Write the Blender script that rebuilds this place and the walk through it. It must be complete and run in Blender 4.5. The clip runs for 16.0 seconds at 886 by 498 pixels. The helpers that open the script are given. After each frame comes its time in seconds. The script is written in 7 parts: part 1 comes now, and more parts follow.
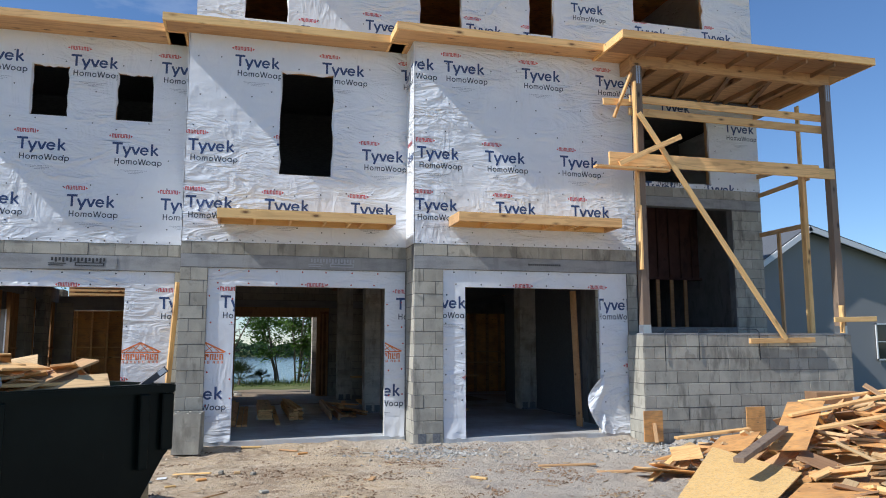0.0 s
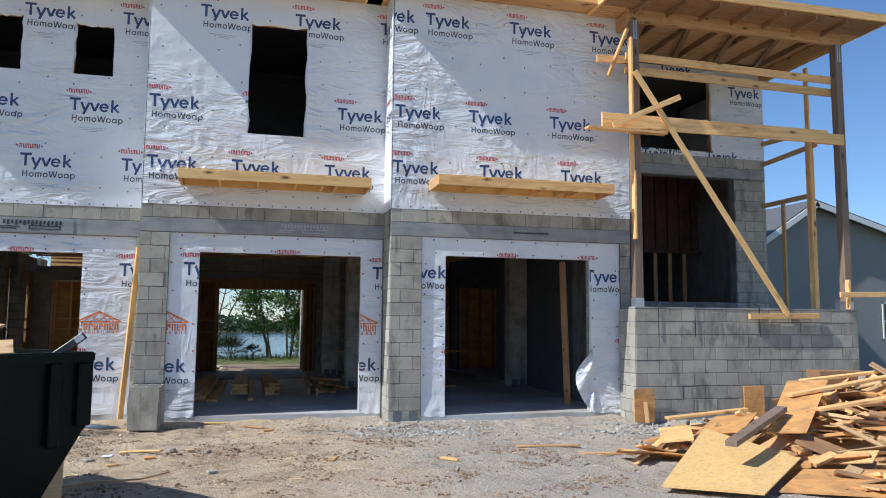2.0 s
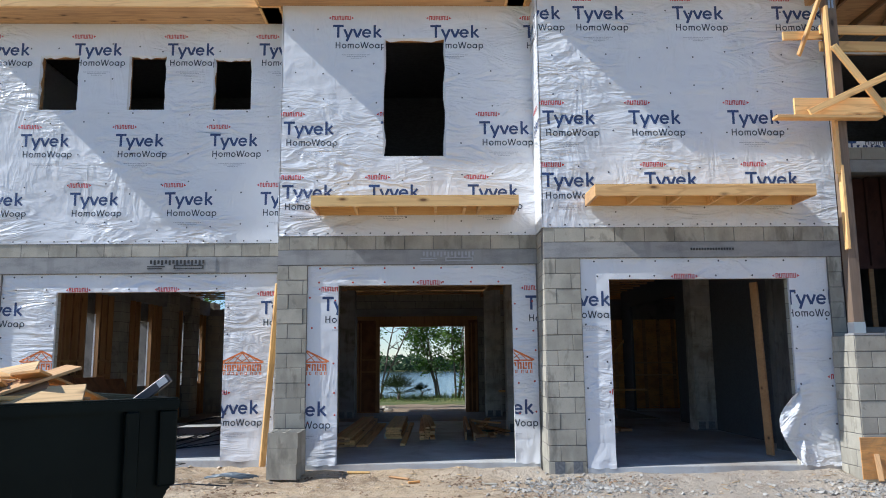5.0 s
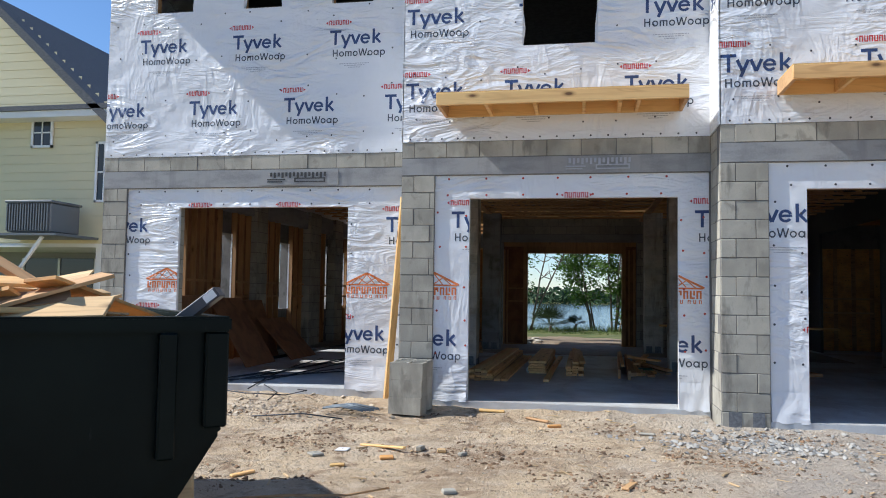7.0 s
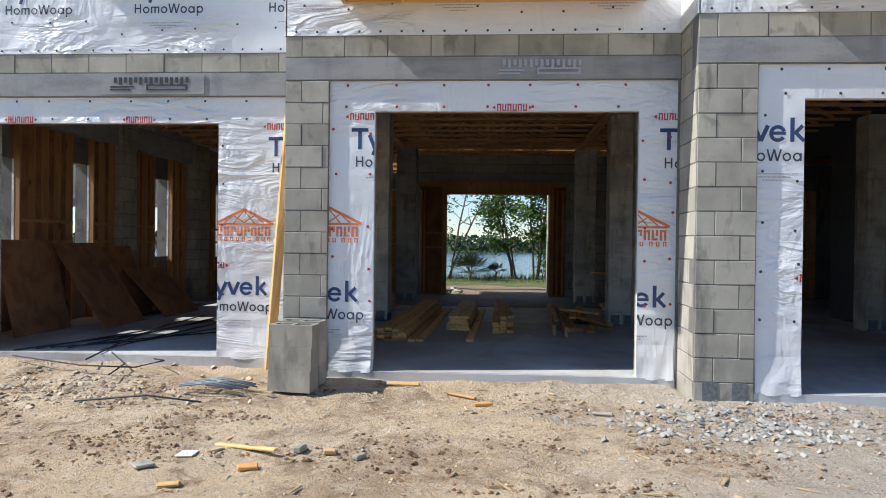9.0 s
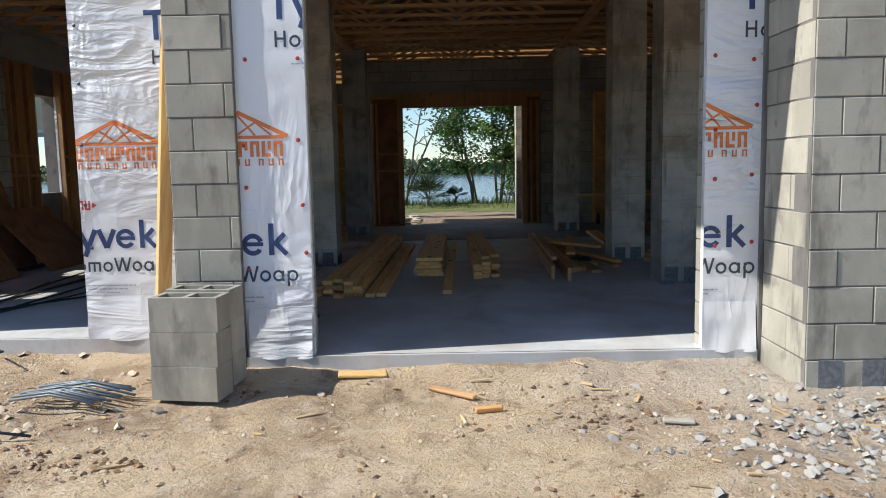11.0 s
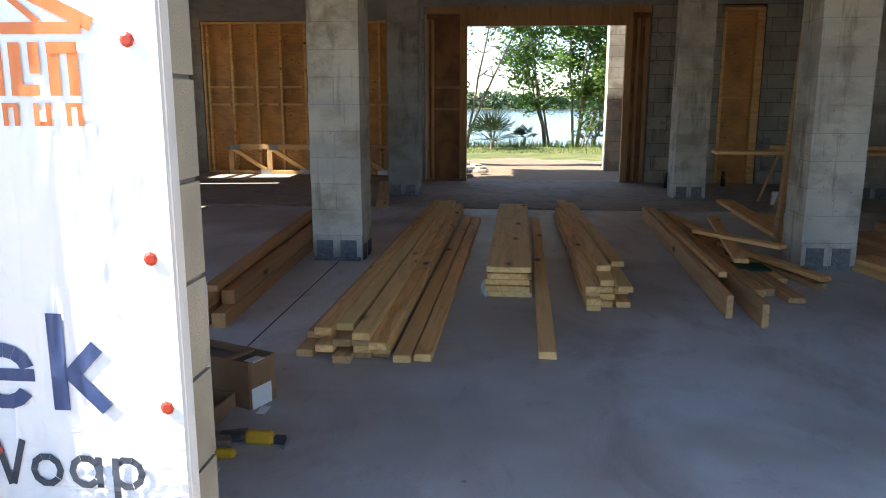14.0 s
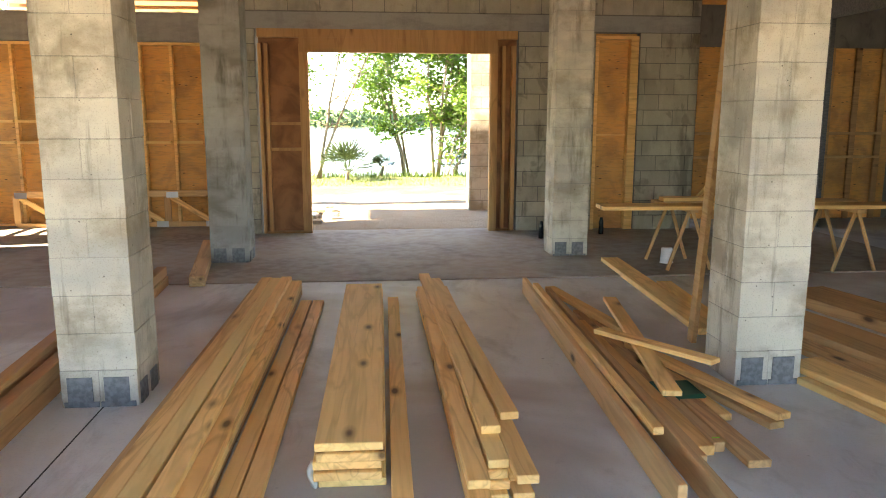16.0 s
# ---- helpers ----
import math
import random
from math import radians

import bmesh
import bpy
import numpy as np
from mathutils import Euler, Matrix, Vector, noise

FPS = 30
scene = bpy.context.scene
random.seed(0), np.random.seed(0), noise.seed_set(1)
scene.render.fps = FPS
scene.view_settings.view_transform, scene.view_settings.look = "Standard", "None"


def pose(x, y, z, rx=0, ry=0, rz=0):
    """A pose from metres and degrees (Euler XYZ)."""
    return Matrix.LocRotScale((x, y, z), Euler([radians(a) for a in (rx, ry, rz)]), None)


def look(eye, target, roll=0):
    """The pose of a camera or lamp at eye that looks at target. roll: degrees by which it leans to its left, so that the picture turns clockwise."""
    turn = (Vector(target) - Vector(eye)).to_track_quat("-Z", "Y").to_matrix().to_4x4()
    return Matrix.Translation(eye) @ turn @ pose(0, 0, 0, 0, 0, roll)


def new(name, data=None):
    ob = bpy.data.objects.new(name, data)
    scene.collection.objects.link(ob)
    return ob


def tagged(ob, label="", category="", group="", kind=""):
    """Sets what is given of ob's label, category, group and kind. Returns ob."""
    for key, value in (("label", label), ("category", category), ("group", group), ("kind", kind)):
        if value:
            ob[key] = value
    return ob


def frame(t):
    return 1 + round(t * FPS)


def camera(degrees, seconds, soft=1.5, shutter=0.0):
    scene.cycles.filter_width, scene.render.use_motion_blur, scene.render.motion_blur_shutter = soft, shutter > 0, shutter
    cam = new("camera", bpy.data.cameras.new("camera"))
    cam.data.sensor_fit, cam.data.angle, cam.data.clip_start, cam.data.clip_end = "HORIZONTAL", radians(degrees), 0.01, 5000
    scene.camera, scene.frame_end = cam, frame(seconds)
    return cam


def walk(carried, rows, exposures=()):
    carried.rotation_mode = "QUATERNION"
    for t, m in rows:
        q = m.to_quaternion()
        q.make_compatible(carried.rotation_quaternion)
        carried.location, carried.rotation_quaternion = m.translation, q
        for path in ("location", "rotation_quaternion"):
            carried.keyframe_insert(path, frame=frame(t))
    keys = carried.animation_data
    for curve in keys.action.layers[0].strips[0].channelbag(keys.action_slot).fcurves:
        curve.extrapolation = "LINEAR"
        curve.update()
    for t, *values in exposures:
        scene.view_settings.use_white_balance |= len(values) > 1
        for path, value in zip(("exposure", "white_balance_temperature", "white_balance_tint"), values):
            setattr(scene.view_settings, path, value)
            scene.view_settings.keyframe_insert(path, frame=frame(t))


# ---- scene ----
cam = camera(60.9, 16.0, 1.0)
METRES, EYE, TURN = 13.6, 1.619, -14.9
ROWS = [
    (0.0, 0.0, 0.0, 0.0, 0.02, 7.37, 0.13),
    (0.5, 0.0057, 0.0085, 0.0003, -0.45, 6.05, -0.18),
    (1.0, 0.0082, 0.0233, -0.0024, -0.18, 5.31, -0.4),
    (1.5, 0.0153, 0.0421, -0.0067, 0.12, 5.11, -0.58),
    (2.0, 0.0296, 0.0597, -0.0062, 0.35, 5.71, -0.42),
    (2.5, 0.0327, 0.0771, -0.0054, 0.57, 6.76, -0.05),
    (3.0, 0.034, 0.1014, -0.0053, 0.87, 8.02, 0.39),
    (3.5, 0.0446, 0.1182, -0.0054, 2.14, 8.99, 0.71),
    (4.0, 0.0519, 0.1293, -0.0044, 4.48, 9.58, 0.76),
    (4.5, 0.0483, 0.1431, -0.0065, 8.34, 9.35, 0.71),
    (5.0, 0.0418, 0.1616, -0.0074, 13.66, 8.54, 0.51),
    (7.5, 0.0152, 0.3085, -0.0142, 25.91, 1.96, -0.87),
    (8.0, 0.0051, 0.3451, -0.0143, 17.5, 1.09, -0.34),
    (8.5, -0.0085, 0.3796, -0.0161, 19.28, 1.02, -0.37),
    (9.0, -0.0285, 0.4141, -0.0186, 19.26, -0.45, -0.73),
    (9.5, -0.0438, 0.4545, -0.0208, 15.92, -2.39, 0.82),
    (12.0, -0.1271, 0.6506, -0.0211, 15.42, -7.06, 1.06),
    (12.5, -0.1394, 0.6885, -0.0194, 16.36, -7.2, -0.39),
    (13.0, -0.1477, 0.7281, -0.0183, 14.67, -8.33, 0.61),
    (13.5, -0.1582, 0.7676, -0.0168, 21.19, -9.33, 0.12),
    (14.0, -0.1758, 0.8075, -0.0155, 20.02, -11.19, -0.06),
    (14.5, -0.1868, 0.8455, -0.0119, 19.58, -12.07, 0.66),
    (15.0, -0.2008, 0.8768, -0.0072, 20.33, -12.76, -1.13),
    (15.5, -0.2053, 0.9056, -0.0018, 13.03, -12.09, -0.6),
    (16.0, -0.2013, 0.9356, 0.0053, 9.55, -9.97, -0.08),
]
walk(cam, [(t, pose(0, 0, EYE, 0, 0, TURN) @ pose(METRES * x, METRES * y, METRES * z, 90 + pitch, roll, yaw)) for t, x, y, z, yaw, pitch, roll in ROWS],
     [(0.0, 0.06, 5860, 10), (5.0, 0.15, 5820, 10), (9.5, 0.36, 6200, 10), (12.0, 0.38, 6350, 10), (13.0, 0.9, 6300, 10), (14.0, 1.95, 6700, 10), (14.5, 2.95, 7300, 10), (15.0, 3.45, 8100, 10), (16.0, 3.9, 8900, 11)])

# ---- world and sun ----
SUN = Vector((-0.72, -0.125, 0.70)).normalized()
world = bpy.data.worlds.new("sky")
scene.world = world
world.use_nodes = True
wn, wl = world.node_tree.nodes, world.node_tree.links
sky = wn.new("ShaderNodeTexSky")
sky.sky_type, sky.sun_disc = "NISHITA", False
sky.sun_elevation, sky.sun_rotation = math.asin(SUN.z), math.atan2(SUN.x, SUN.y)
sky.air_density, sky.dust_density, sky.ozone_density = 1.0, 0.0, 6.0
wco, wmap, cloud = wn.new("ShaderNodeTexCoord"), wn.new("ShaderNodeMapping"), wn.new("ShaderNodeTexNoise")
wmap.inputs["Scale"].default_value = (1.0, 1.0, 3.2)
cloud.inputs["Scale"].default_value, cloud.inputs["Detail"].default_value, cloud.inputs["Roughness"].default_value = 2.1, 7, 0.55
wrange, wmix = wn.new("ShaderNodeMapRange"), wn.new("ShaderNodeMix")
wrange.inputs["From Min"].default_value, wrange.inputs["From Max"].default_value, wrange.inputs["To Max"].default_value = 0.57, 0.76, 0.7
wmix.data_type = "RGBA"
wmix.inputs[7].default_value = (6.5, 6.7, 7.0, 1)
wl.new(wco.outputs["Generated"], wmap.inputs["Vector"])
wl.new(wmap.outputs[0], cloud.inputs["Vector"])
wl.new(cloud.outputs["Fac"], wrange.inputs["Value"])
wl.new(wrange.outputs[0], wmix.inputs["Factor"])
wl.new(sky.outputs[0], wmix.inputs[6])
wl.new(wmix.outputs[2], wn["Background"].inputs["Color"])
wn["Background"].inputs["Strength"].default_value = 0.12
sun = new("sun", bpy.data.lights.new("sun", "SUN"))
sun.data.energy, sun.data.angle, sun.data.color = 5.0, radians(0.53), (1.0, 0.95, 0.87)
sun.matrix_world = look(SUN * 60, (0, 0, 0))


# ---- materials ----
def material(name, color, rough=0.8, metal=0.0):
    m = bpy.data.materials.new(name)
    m.use_nodes = True
    b = m.node_tree.nodes["Principled BSDF"]
    b.inputs["Base Color"].default_value = (*color, 1)
    b.inputs["Roughness"].default_value = rough
    b.inputs["Metallic"].default_value = metal
    return m


class Mix:
    """A small builder for layered procedural colour and relief."""

    def __init__(self, name, color, rough=0.8, metal=0.0, coord="Object"):
        self.m = material(name, color, rough, metal)
        self.n, self.l = self.m.node_tree.nodes, self.m.node_tree.links
        self.b = self.n["Principled BSDF"]
        if coord == "World":
            self.co = self.n.new("ShaderNodeNewGeometry").outputs["Position"]
        elif coord == "Piece":
            add, mul = self.n.new("ShaderNodeVectorMath"), self.n.new("ShaderNodeVectorMath")
            add.operation, mul.operation = "ADD", "MULTIPLY"
            self.l.new(self.n.new("ShaderNodeObjectInfo").outputs["Random"], mul.inputs[0])
            mul.inputs[1].default_value = (37.0, 53.0, 71.0)
            self.l.new(self.n.new("ShaderNodeTexCoord").outputs["Object"], add.inputs[0])
            self.l.new(mul.outputs[0], add.inputs[1])
            self.co = add.outputs[0]
        else:
            self.co = self.n.new("ShaderNodeTexCoord").outputs[coord]
        rgb = self.n.new("ShaderNodeRGB")
        rgb.outputs[0].default_value = (*color, 1)
        self.col, self.nor = rgb.outputs[0], None

    def mapped(self, scale=(1, 1, 1), rot=(0, 0, 0)):
        p = self.n.new("ShaderNodeMapping")
        p.inputs["Scale"].default_value = scale
        p.inputs["Rotation"].default_value = [radians(a) for a in rot]
        self.l.new(self.co, p.inputs["Vector"])
        return p.outputs[0]

    def noise(self, scale, detail=4, stretch=(1, 1, 1), rot=(0, 0, 0), rough=0.55, distort=0.0, ridged=False):
        t = self.n.new("ShaderNodeTexNoise")
        t.inputs["Scale"].default_value, t.inputs["Detail"].default_value = scale, detail
        t.inputs["Roughness"].default_value, t.inputs["Distortion"].default_value = rough, distort
        self.l.new(self.mapped(stretch, rot), t.inputs["Vector"])
        if not ridged:
            return t.outputs["Fac"]
        a = self.math("SUBTRACT", t.outputs["Fac"], 0.5)
        return self.math("SUBTRACT", 1.0, self.math("MULTIPLY", self.math("ABSOLUTE", a), 5.0))

    def voronoi(self, scale, stretch=(1, 1, 1), feature="F1"):
        t = self.n.new("ShaderNodeTexVoronoi")
        t.feature = feature
        t.inputs["Scale"].default_value = scale
        self.l.new(self.mapped(stretch), t.inputs["Vector"])
        return t.outputs["Distance"]

    def math(self, op, a, b=0.0):
        t = self.n.new("ShaderNodeMath")
        t.operation = op
        for i, v in enumerate((a, b)):
            if isinstance(v, (int, float)):
                t.inputs[i].default_value = v
            else:
                self.l.new(v, t.inputs[i])
        return t.outputs[0]

    def ramp(self, fac, lo, hi):
        t = self.n.new("ShaderNodeMapRange")
        t.inputs["From Min"].default_value, t.inputs["From Max"].default_value = lo, hi
        self.l.new(fac, t.inputs["Value"])
        return t.outputs[0]

    def tint(self, fac, color, amount=1.0, lo=0.4, hi=0.6):
        f = self.math("MULTIPLY", self.ramp(fac, lo, hi), amount)
        t = self.n.new("ShaderNodeMix")
        t.data_type = "RGBA"
        self.l.new(f, t.inputs["Factor"])
        self.l.new(self.col, t.inputs[6])
        t.inputs[7].default_value = (*color, 1)
        self.col = t.outputs[2]
        return self

    def vary(self, amount=0.25, island=False):
        """Lightness by piece."""
        if island:
            r = self.n.new("ShaderNodeNewGeometry").outputs["Random Per Island"]
        else:
            r = self.n.new("ShaderNodeObjectInfo").outputs["Random"]
        h = self.n.new("ShaderNodeHueSaturation")
        v = self.math("ADD", self.math("MULTIPLY", r, amount), 1 - amount / 2)
        self.l.new(v, h.inputs["Value"])
        self.l.new(self.col, h.inputs["Color"])
        self.col = h.outputs[0]
        return self

    def bump(self, h, dist=0.01, strength=1.0):
        t = self.n.new("ShaderNodeBump")
        t.inputs["Distance"].default_value, t.inputs["Strength"].default_value = dist, strength
        self.l.new(h, t.inputs["Height"])
        if self.nor:
            self.l.new(self.nor, t.inputs["Normal"])
        self.nor = t.outputs[0]
        return self

    def done(self):
        self.l.new(self.col, self.b.inputs["Base Color"])
        if self.nor:
            self.l.new(self.nor, self.b.inputs["Normal"])
        return self.m


def make_block(name, color, vary):
    x = Mix(name, color, 0.92, coord="World")
    x.vary(vary)
    x.tint(x.noise(2.2, 5), tuple(c * 0.62 for c in color), 0.75, 0.45, 0.68)
    x.tint(x.noise(9, 3, (1, 1, 0.35)), tuple(c * 1.25 for c in color), 0.5, 0.5, 0.75)
    x.tint(x.noise(3.4, 5, (1, 1, 0.3), rough=0.62), tuple(c * 0.42 for c in color), 0.75, 0.57, 0.66)
    x.tint(x.noise(5.5, 4, (1, 1, 0.8), distort=0.5), tuple(c * 0.5 for c in color), 0.6, 0.60, 0.68)
    x.tint(x.noise(160, 2), tuple(c * 0.6 for c in color), 0.5, 0.55, 0.75)
    return x.bump(x.noise(14, 4), 0.004, 0.6).bump(x.noise(220, 3), 0.002, 0.8).done()


BLOCK = make_block("concrete_block", (0.42, 0.395, 0.325), 0.34)
MORTAR = make_block("mortar", (0.20, 0.19, 0.175), 0.0)


def make_column(name, color, dark, amount):
    x = Mix(name, color, 0.93, coord="World")
    x.vary(0.14)
    x.tint(x.noise(1.3, 4, (1, 1, 0.6)), tuple(min(0.75, c * 1.25) for c in color), 0.7, 0.48, 0.62)
    x.tint(x.noise(2.6, 6, (0.9, 0.9, 1.2), rough=0.62), tuple(c * 1.5 for c in dark), amount, 0.46, 0.62)
    x.tint(x.noise(5, 6, (1.1, 1.1, 0.22), rough=0.65), dark, amount, 0.54, 0.68)
    x.tint(x.noise(9, 5, (1.4, 1.4, 0.12), rough=0.6), tuple(c * 0.7 for c in dark), amount * 0.8, 0.60, 0.70)
    x.tint(x.noise(1.9, 3, (0.6, 0.6, 1.6), (0, 0, 20)), (0.36, 0.36, 0.345), 0.5, 0.5, 0.62)
    x.tint(x.voronoi(13), (0.07, 0.065, 0.06), 0.8, 0.07, 0.04)
    x.tint(x.noise(120, 2), dark, 0.4, 0.55, 0.75)
    return x.bump(x.noise(12, 4), 0.004, 0.5).bump(x.noise(180, 3), 0.002, 0.7).done()


COLUMN = make_column("stained_block", (0.53, 0.50, 0.43), (0.20, 0.17, 0.125), 0.8)
COLUMN_DARK = make_column("dark_mottled_block", (0.27, 0.265, 0.25), (0.11, 0.10, 0.085), 0.9)
PATCH = Mix("dark_mortar_patch", (0.20, 0.21, 0.22), 0.9)
PATCH = PATCH.tint(PATCH.noise(30, 4), (0.12, 0.125, 0.13), 0.8).done()
x = Mix("concrete_lintel", (0.33, 0.33, 0.32), 0.85)
x.tint(x.noise(2.5, 6, (1, 1, 3)), (0.21, 0.21, 0.21), 0.7, 0.45, 0.65)
x.tint(x.noise(60, 3), (0.38, 0.38, 0.37), 0.25)
x.tint(x.noise(5, 5, (1, 1, 0.2)), (0.17, 0.17, 0.17), 0.5, 0.55, 0.75)
LINTEL = x.bump(x.noise(90, 3), 0.002, 0.6).done()
x = Mix("slab_concrete", (0.66, 0.68, 0.675), 0.5)
x.tint(x.noise(0.9, 6, distort=0.6), (0.48, 0.495, 0.50), 0.75, 0.42, 0.62)
x.tint(x.noise(2.7, 5, (1, 0.4, 1), distort=1.0), (0.54, 0.53, 0.51), 0.6, 0.48, 0.7)
x.tint(x.noise(0.5, 4, distort=0.5), (0.36, 0.31, 0.26), 0.75, 0.47, 0.62)
x.tint(x.noise(1.5, 7, (1, 0.5, 1), (0, 0, -14), rough=0.7, distort=0.8), (0.22, 0.20, 0.185), 0.45, 0.53, 0.68)
x.tint(x.noise(5.5, 7, (1, 0.5, 1), rough=0.7, distort=0.8), (0.26, 0.25, 0.24), 0.35, 0.57, 0.70)
x.tint(x.voronoi(3.1, (1, 1, 1)), (0.16, 0.15, 0.15), 0.6, 0.04, 0.02)
x.tint(x.noise(70, 3), (0.3, 0.3, 0.3), 0.3, 0.55, 0.8)
SLAB = x.bump(x.noise(40, 4), 0.0015, 0.5).done()
x = Mix("dusty_slab", (0.36, 0.31, 0.25), 0.8)
x.tint(x.noise(1.1, 6, distort=0.8), (0.22, 0.19, 0.165), 0.8, 0.42, 0.62)
x.tint(x.noise(8, 5), (0.43, 0.40, 0.35), 0.5)
SLAB_DUSTY = x.bump(x.noise(40, 4), 0.003, 0.6).done()


def make_wood(name, color, dark, axis="x", vary=0.3, grain=26):
    s = {"x": (0.04, 1, 1), "y": (1, 0.04, 1), "z": (1, 1, 0.04)}[axis]
    k = {"x": (0.25, 1, 1), "y": (1, 0.25, 1), "z": (1, 1, 0.25)}[axis]
    x = Mix(name, color, 0.66, coord="Piece")
    x.vary(vary)
    x.tint(x.noise(2.6, 4, k, distort=1.0), dark, 0.40, 0.50, 0.72)
    x.tint(x.noise(grain, 5, s, distort=0.7), dark, 0.55, 0.48, 0.72)
    x.tint(x.noise(5.5, 2, {"x": (0.10, 1, 1), "y": (1, 0.10, 1), "z": (1, 1, 0.10)}[axis], distort=1.6, ridged=True), tuple(c * 0.9 for c in dark), 0.45, 0.75, 0.97)
    x.tint(x.noise(1.6, 3, s), tuple(min(c * 1.25, 0.9) for c in color), 0.5, 0.45, 0.7)
    x.tint(x.noise(1.1, 4, k), tuple(c * 0.75 for c in color), 0.45, 0.54, 0.68)
    v = x.voronoi(5.0, {"x": (0.4, 1, 1), "y": (1, 0.4, 1), "z": (1, 1, 0.4)}[axis])
    x.tint(v, tuple(c * 0.6 for c in dark), 0.6, 0.20, 0.10)
    x.tint(v, tuple(c * 0.22 for c in dark), 0.9, 0.11, 0.06)
    return x.bump(x.noise(grain * 3, 3, s), 0.001, 0.6).done()


PINE = make_wood("fresh_pine", (0.90, 0.55, 0.22), (0.58, 0.27, 0.085))
PINE_OLD = make_wood("weathered_pine", (0.60, 0.36, 0.165), (0.36, 0.18, 0.075))
STUD = make_wood("stud_pine", (0.50, 0.28, 0.12), (0.30, 0.14, 0.055), "z")
# The post brown also darkens the upper deck in place of shade.
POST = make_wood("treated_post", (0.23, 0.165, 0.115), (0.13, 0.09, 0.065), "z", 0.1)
RED_PINE = make_wood("reddish_pine", (0.52, 0.265, 0.105), (0.28, 0.12, 0.05), "x", 0.4)
DARK_PINE = make_wood("dark_brown_pine", (0.33, 0.185, 0.09), (0.17, 0.085, 0.04), "x", 0.3)
SCRAP = make_wood("scrap_pine", (0.66, 0.45, 0.22), (0.36, 0.20, 0.085), "x", 0.55)
x = Mix("plywood", (0.74, 0.37, 0.115), 0.7)
x.vary(0.2)
x.tint(x.noise(3, 5, (0.8, 1, 0.8), distort=1.0), (0.40, 0.20, 0.075), 0.7, 0.46, 0.66)
x.tint(x.noise(16, 4, (0.35, 1, 2.2), distort=0.6), (0.36, 0.18, 0.07), 0.5, 0.5, 0.7)
x.tint(x.voronoi(7, (0.7, 1, 1.8)), (0.12, 0.055, 0.02), 0.9, 0.13, 0.06)
x.tint(x.noise(28, 4, (0.3, 1, 2.5)), (0.58, 0.36, 0.17), 0.5, 0.5, 0.7)
PLY = x.bump(x.noise(60, 3), 0.001, 0.5).done()
x = Mix("old_plywood", (0.36, 0.165, 0.075), 0.8, coord="Piece")
x.tint(x.noise(3, 5, distort=1.0), (0.19, 0.085, 0.04), 0.8, 0.42, 0.62)
PLY_OLD = x.bump(x.noise(60, 3), 0.001, 0.5).done()
x = Mix("strand_board", (0.74, 0.47, 0.165), 0.72)
x.vary(0.15)
x.tint(x.noise(22, 4, (0.5, 1.3, 1), rough=0.7, distort=2.0), (0.50, 0.28, 0.10), 0.7, 0.47, 0.62)
x.tint(x.noise(34, 4, (1.4, 0.5, 1), (0, 0, 40), distort=2.0), (0.66, 0.50, 0.29), 0.7, 0.5, 0.65)
OSB = x.bump(x.noise(55, 4), 0.002, 0.6).done()


def wrap_relief(x):
    """Creases of loose sheeting: broad billows, slack diagonal folds and tight puckers near the foot."""
    broad = x.noise(0.9, 3, (1, 1, 1.6), (0, 18, 0))
    folds = x.noise(1.7, 3, (0.7, 1, 1.9), (0, 32, 0), distort=0.9, ridged=True)
    cross = x.noise(2.6, 3, (1.5, 1, 0.45), (0, 14, 0), distort=0.7, ridged=True)
    level = x.noise(1.5, 3, (0.45, 1, 3.0), (0, 9, 0), distort=1.3, ridged=True)
    fine = x.noise(5.5, 4, (0.6, 1, 1.7), (0, -20, 0), distort=1.2, ridged=True)
    mask = x.ramp(x.noise(0.6, 3), 0.42, 0.60)
    other = x.ramp(x.noise(0.8, 3, (1.3, 1, 1)), 0.46, 0.62)
    sep = x.n.new("ShaderNodeSeparateXYZ")
    x.l.new(x.co, sep.inputs[0])
    low = x.math("MULTIPLY", x.ramp(sep.outputs[2], 4.9, 4.1), x.ramp(sep.outputs[2], 3.1, 3.35))
    x.bump(broad, 0.07, 0.8)
    x.bump(x.math("MULTIPLY", folds, mask), 0.038, 0.85)
    x.bump(x.math("MULTIPLY", cross, other), 0.013, 0.7)
    x.bump(x.math("MULTIPLY", level, x.math("MULTIPLY", low, x.ramp(x.noise(0.9, 3, (0.6, 1, 1.4)), 0.46, 0.62))), 0.009, 0.8)
    x.bump(x.math("MULTIPLY", fine, mask), 0.008, 0.7)
    x.bump(x.noise(40, 3), 0.0012, 0.4)
    return x


def sheet(name, color, rough=0.33):
    x = Mix(name, color, rough)
    if max(color) > 0.7:
        x.tint(x.noise(1.5, 4), tuple(c * 0.93 for c in color), 0.7)
        x.tint(x.noise(25, 4), tuple(c * 0.97 for c in color), 0.6)
    return wrap_relief(x).done()


WRAP = sheet("white_house_wrap", (0.80, 0.81, 0.82))
INK_BLUE = sheet("navy_print", (0.035, 0.065, 0.17), 0.4)
INK_DARK = sheet("dark_print", (0.05, 0.06, 0.08), 0.4)
INK_GREY = sheet("grey_print", (0.42, 0.43, 0.46), 0.4)
INK_RED = sheet("red_print", (0.55, 0.05, 0.05), 0.4)
INK_ORANGE = sheet("orange_print", (0.72, 0.20, 0.05), 0.4)
CAP_DARK = material("dark_nail_cap", (0.05, 0.05, 0.06), 0.4)
CAP_RED = material("red_cap_nail", (0.45, 0.045, 0.02), 0.4)
RUST = make_block("dark_red_board", (0.10, 0.045, 0.035), 0.3)
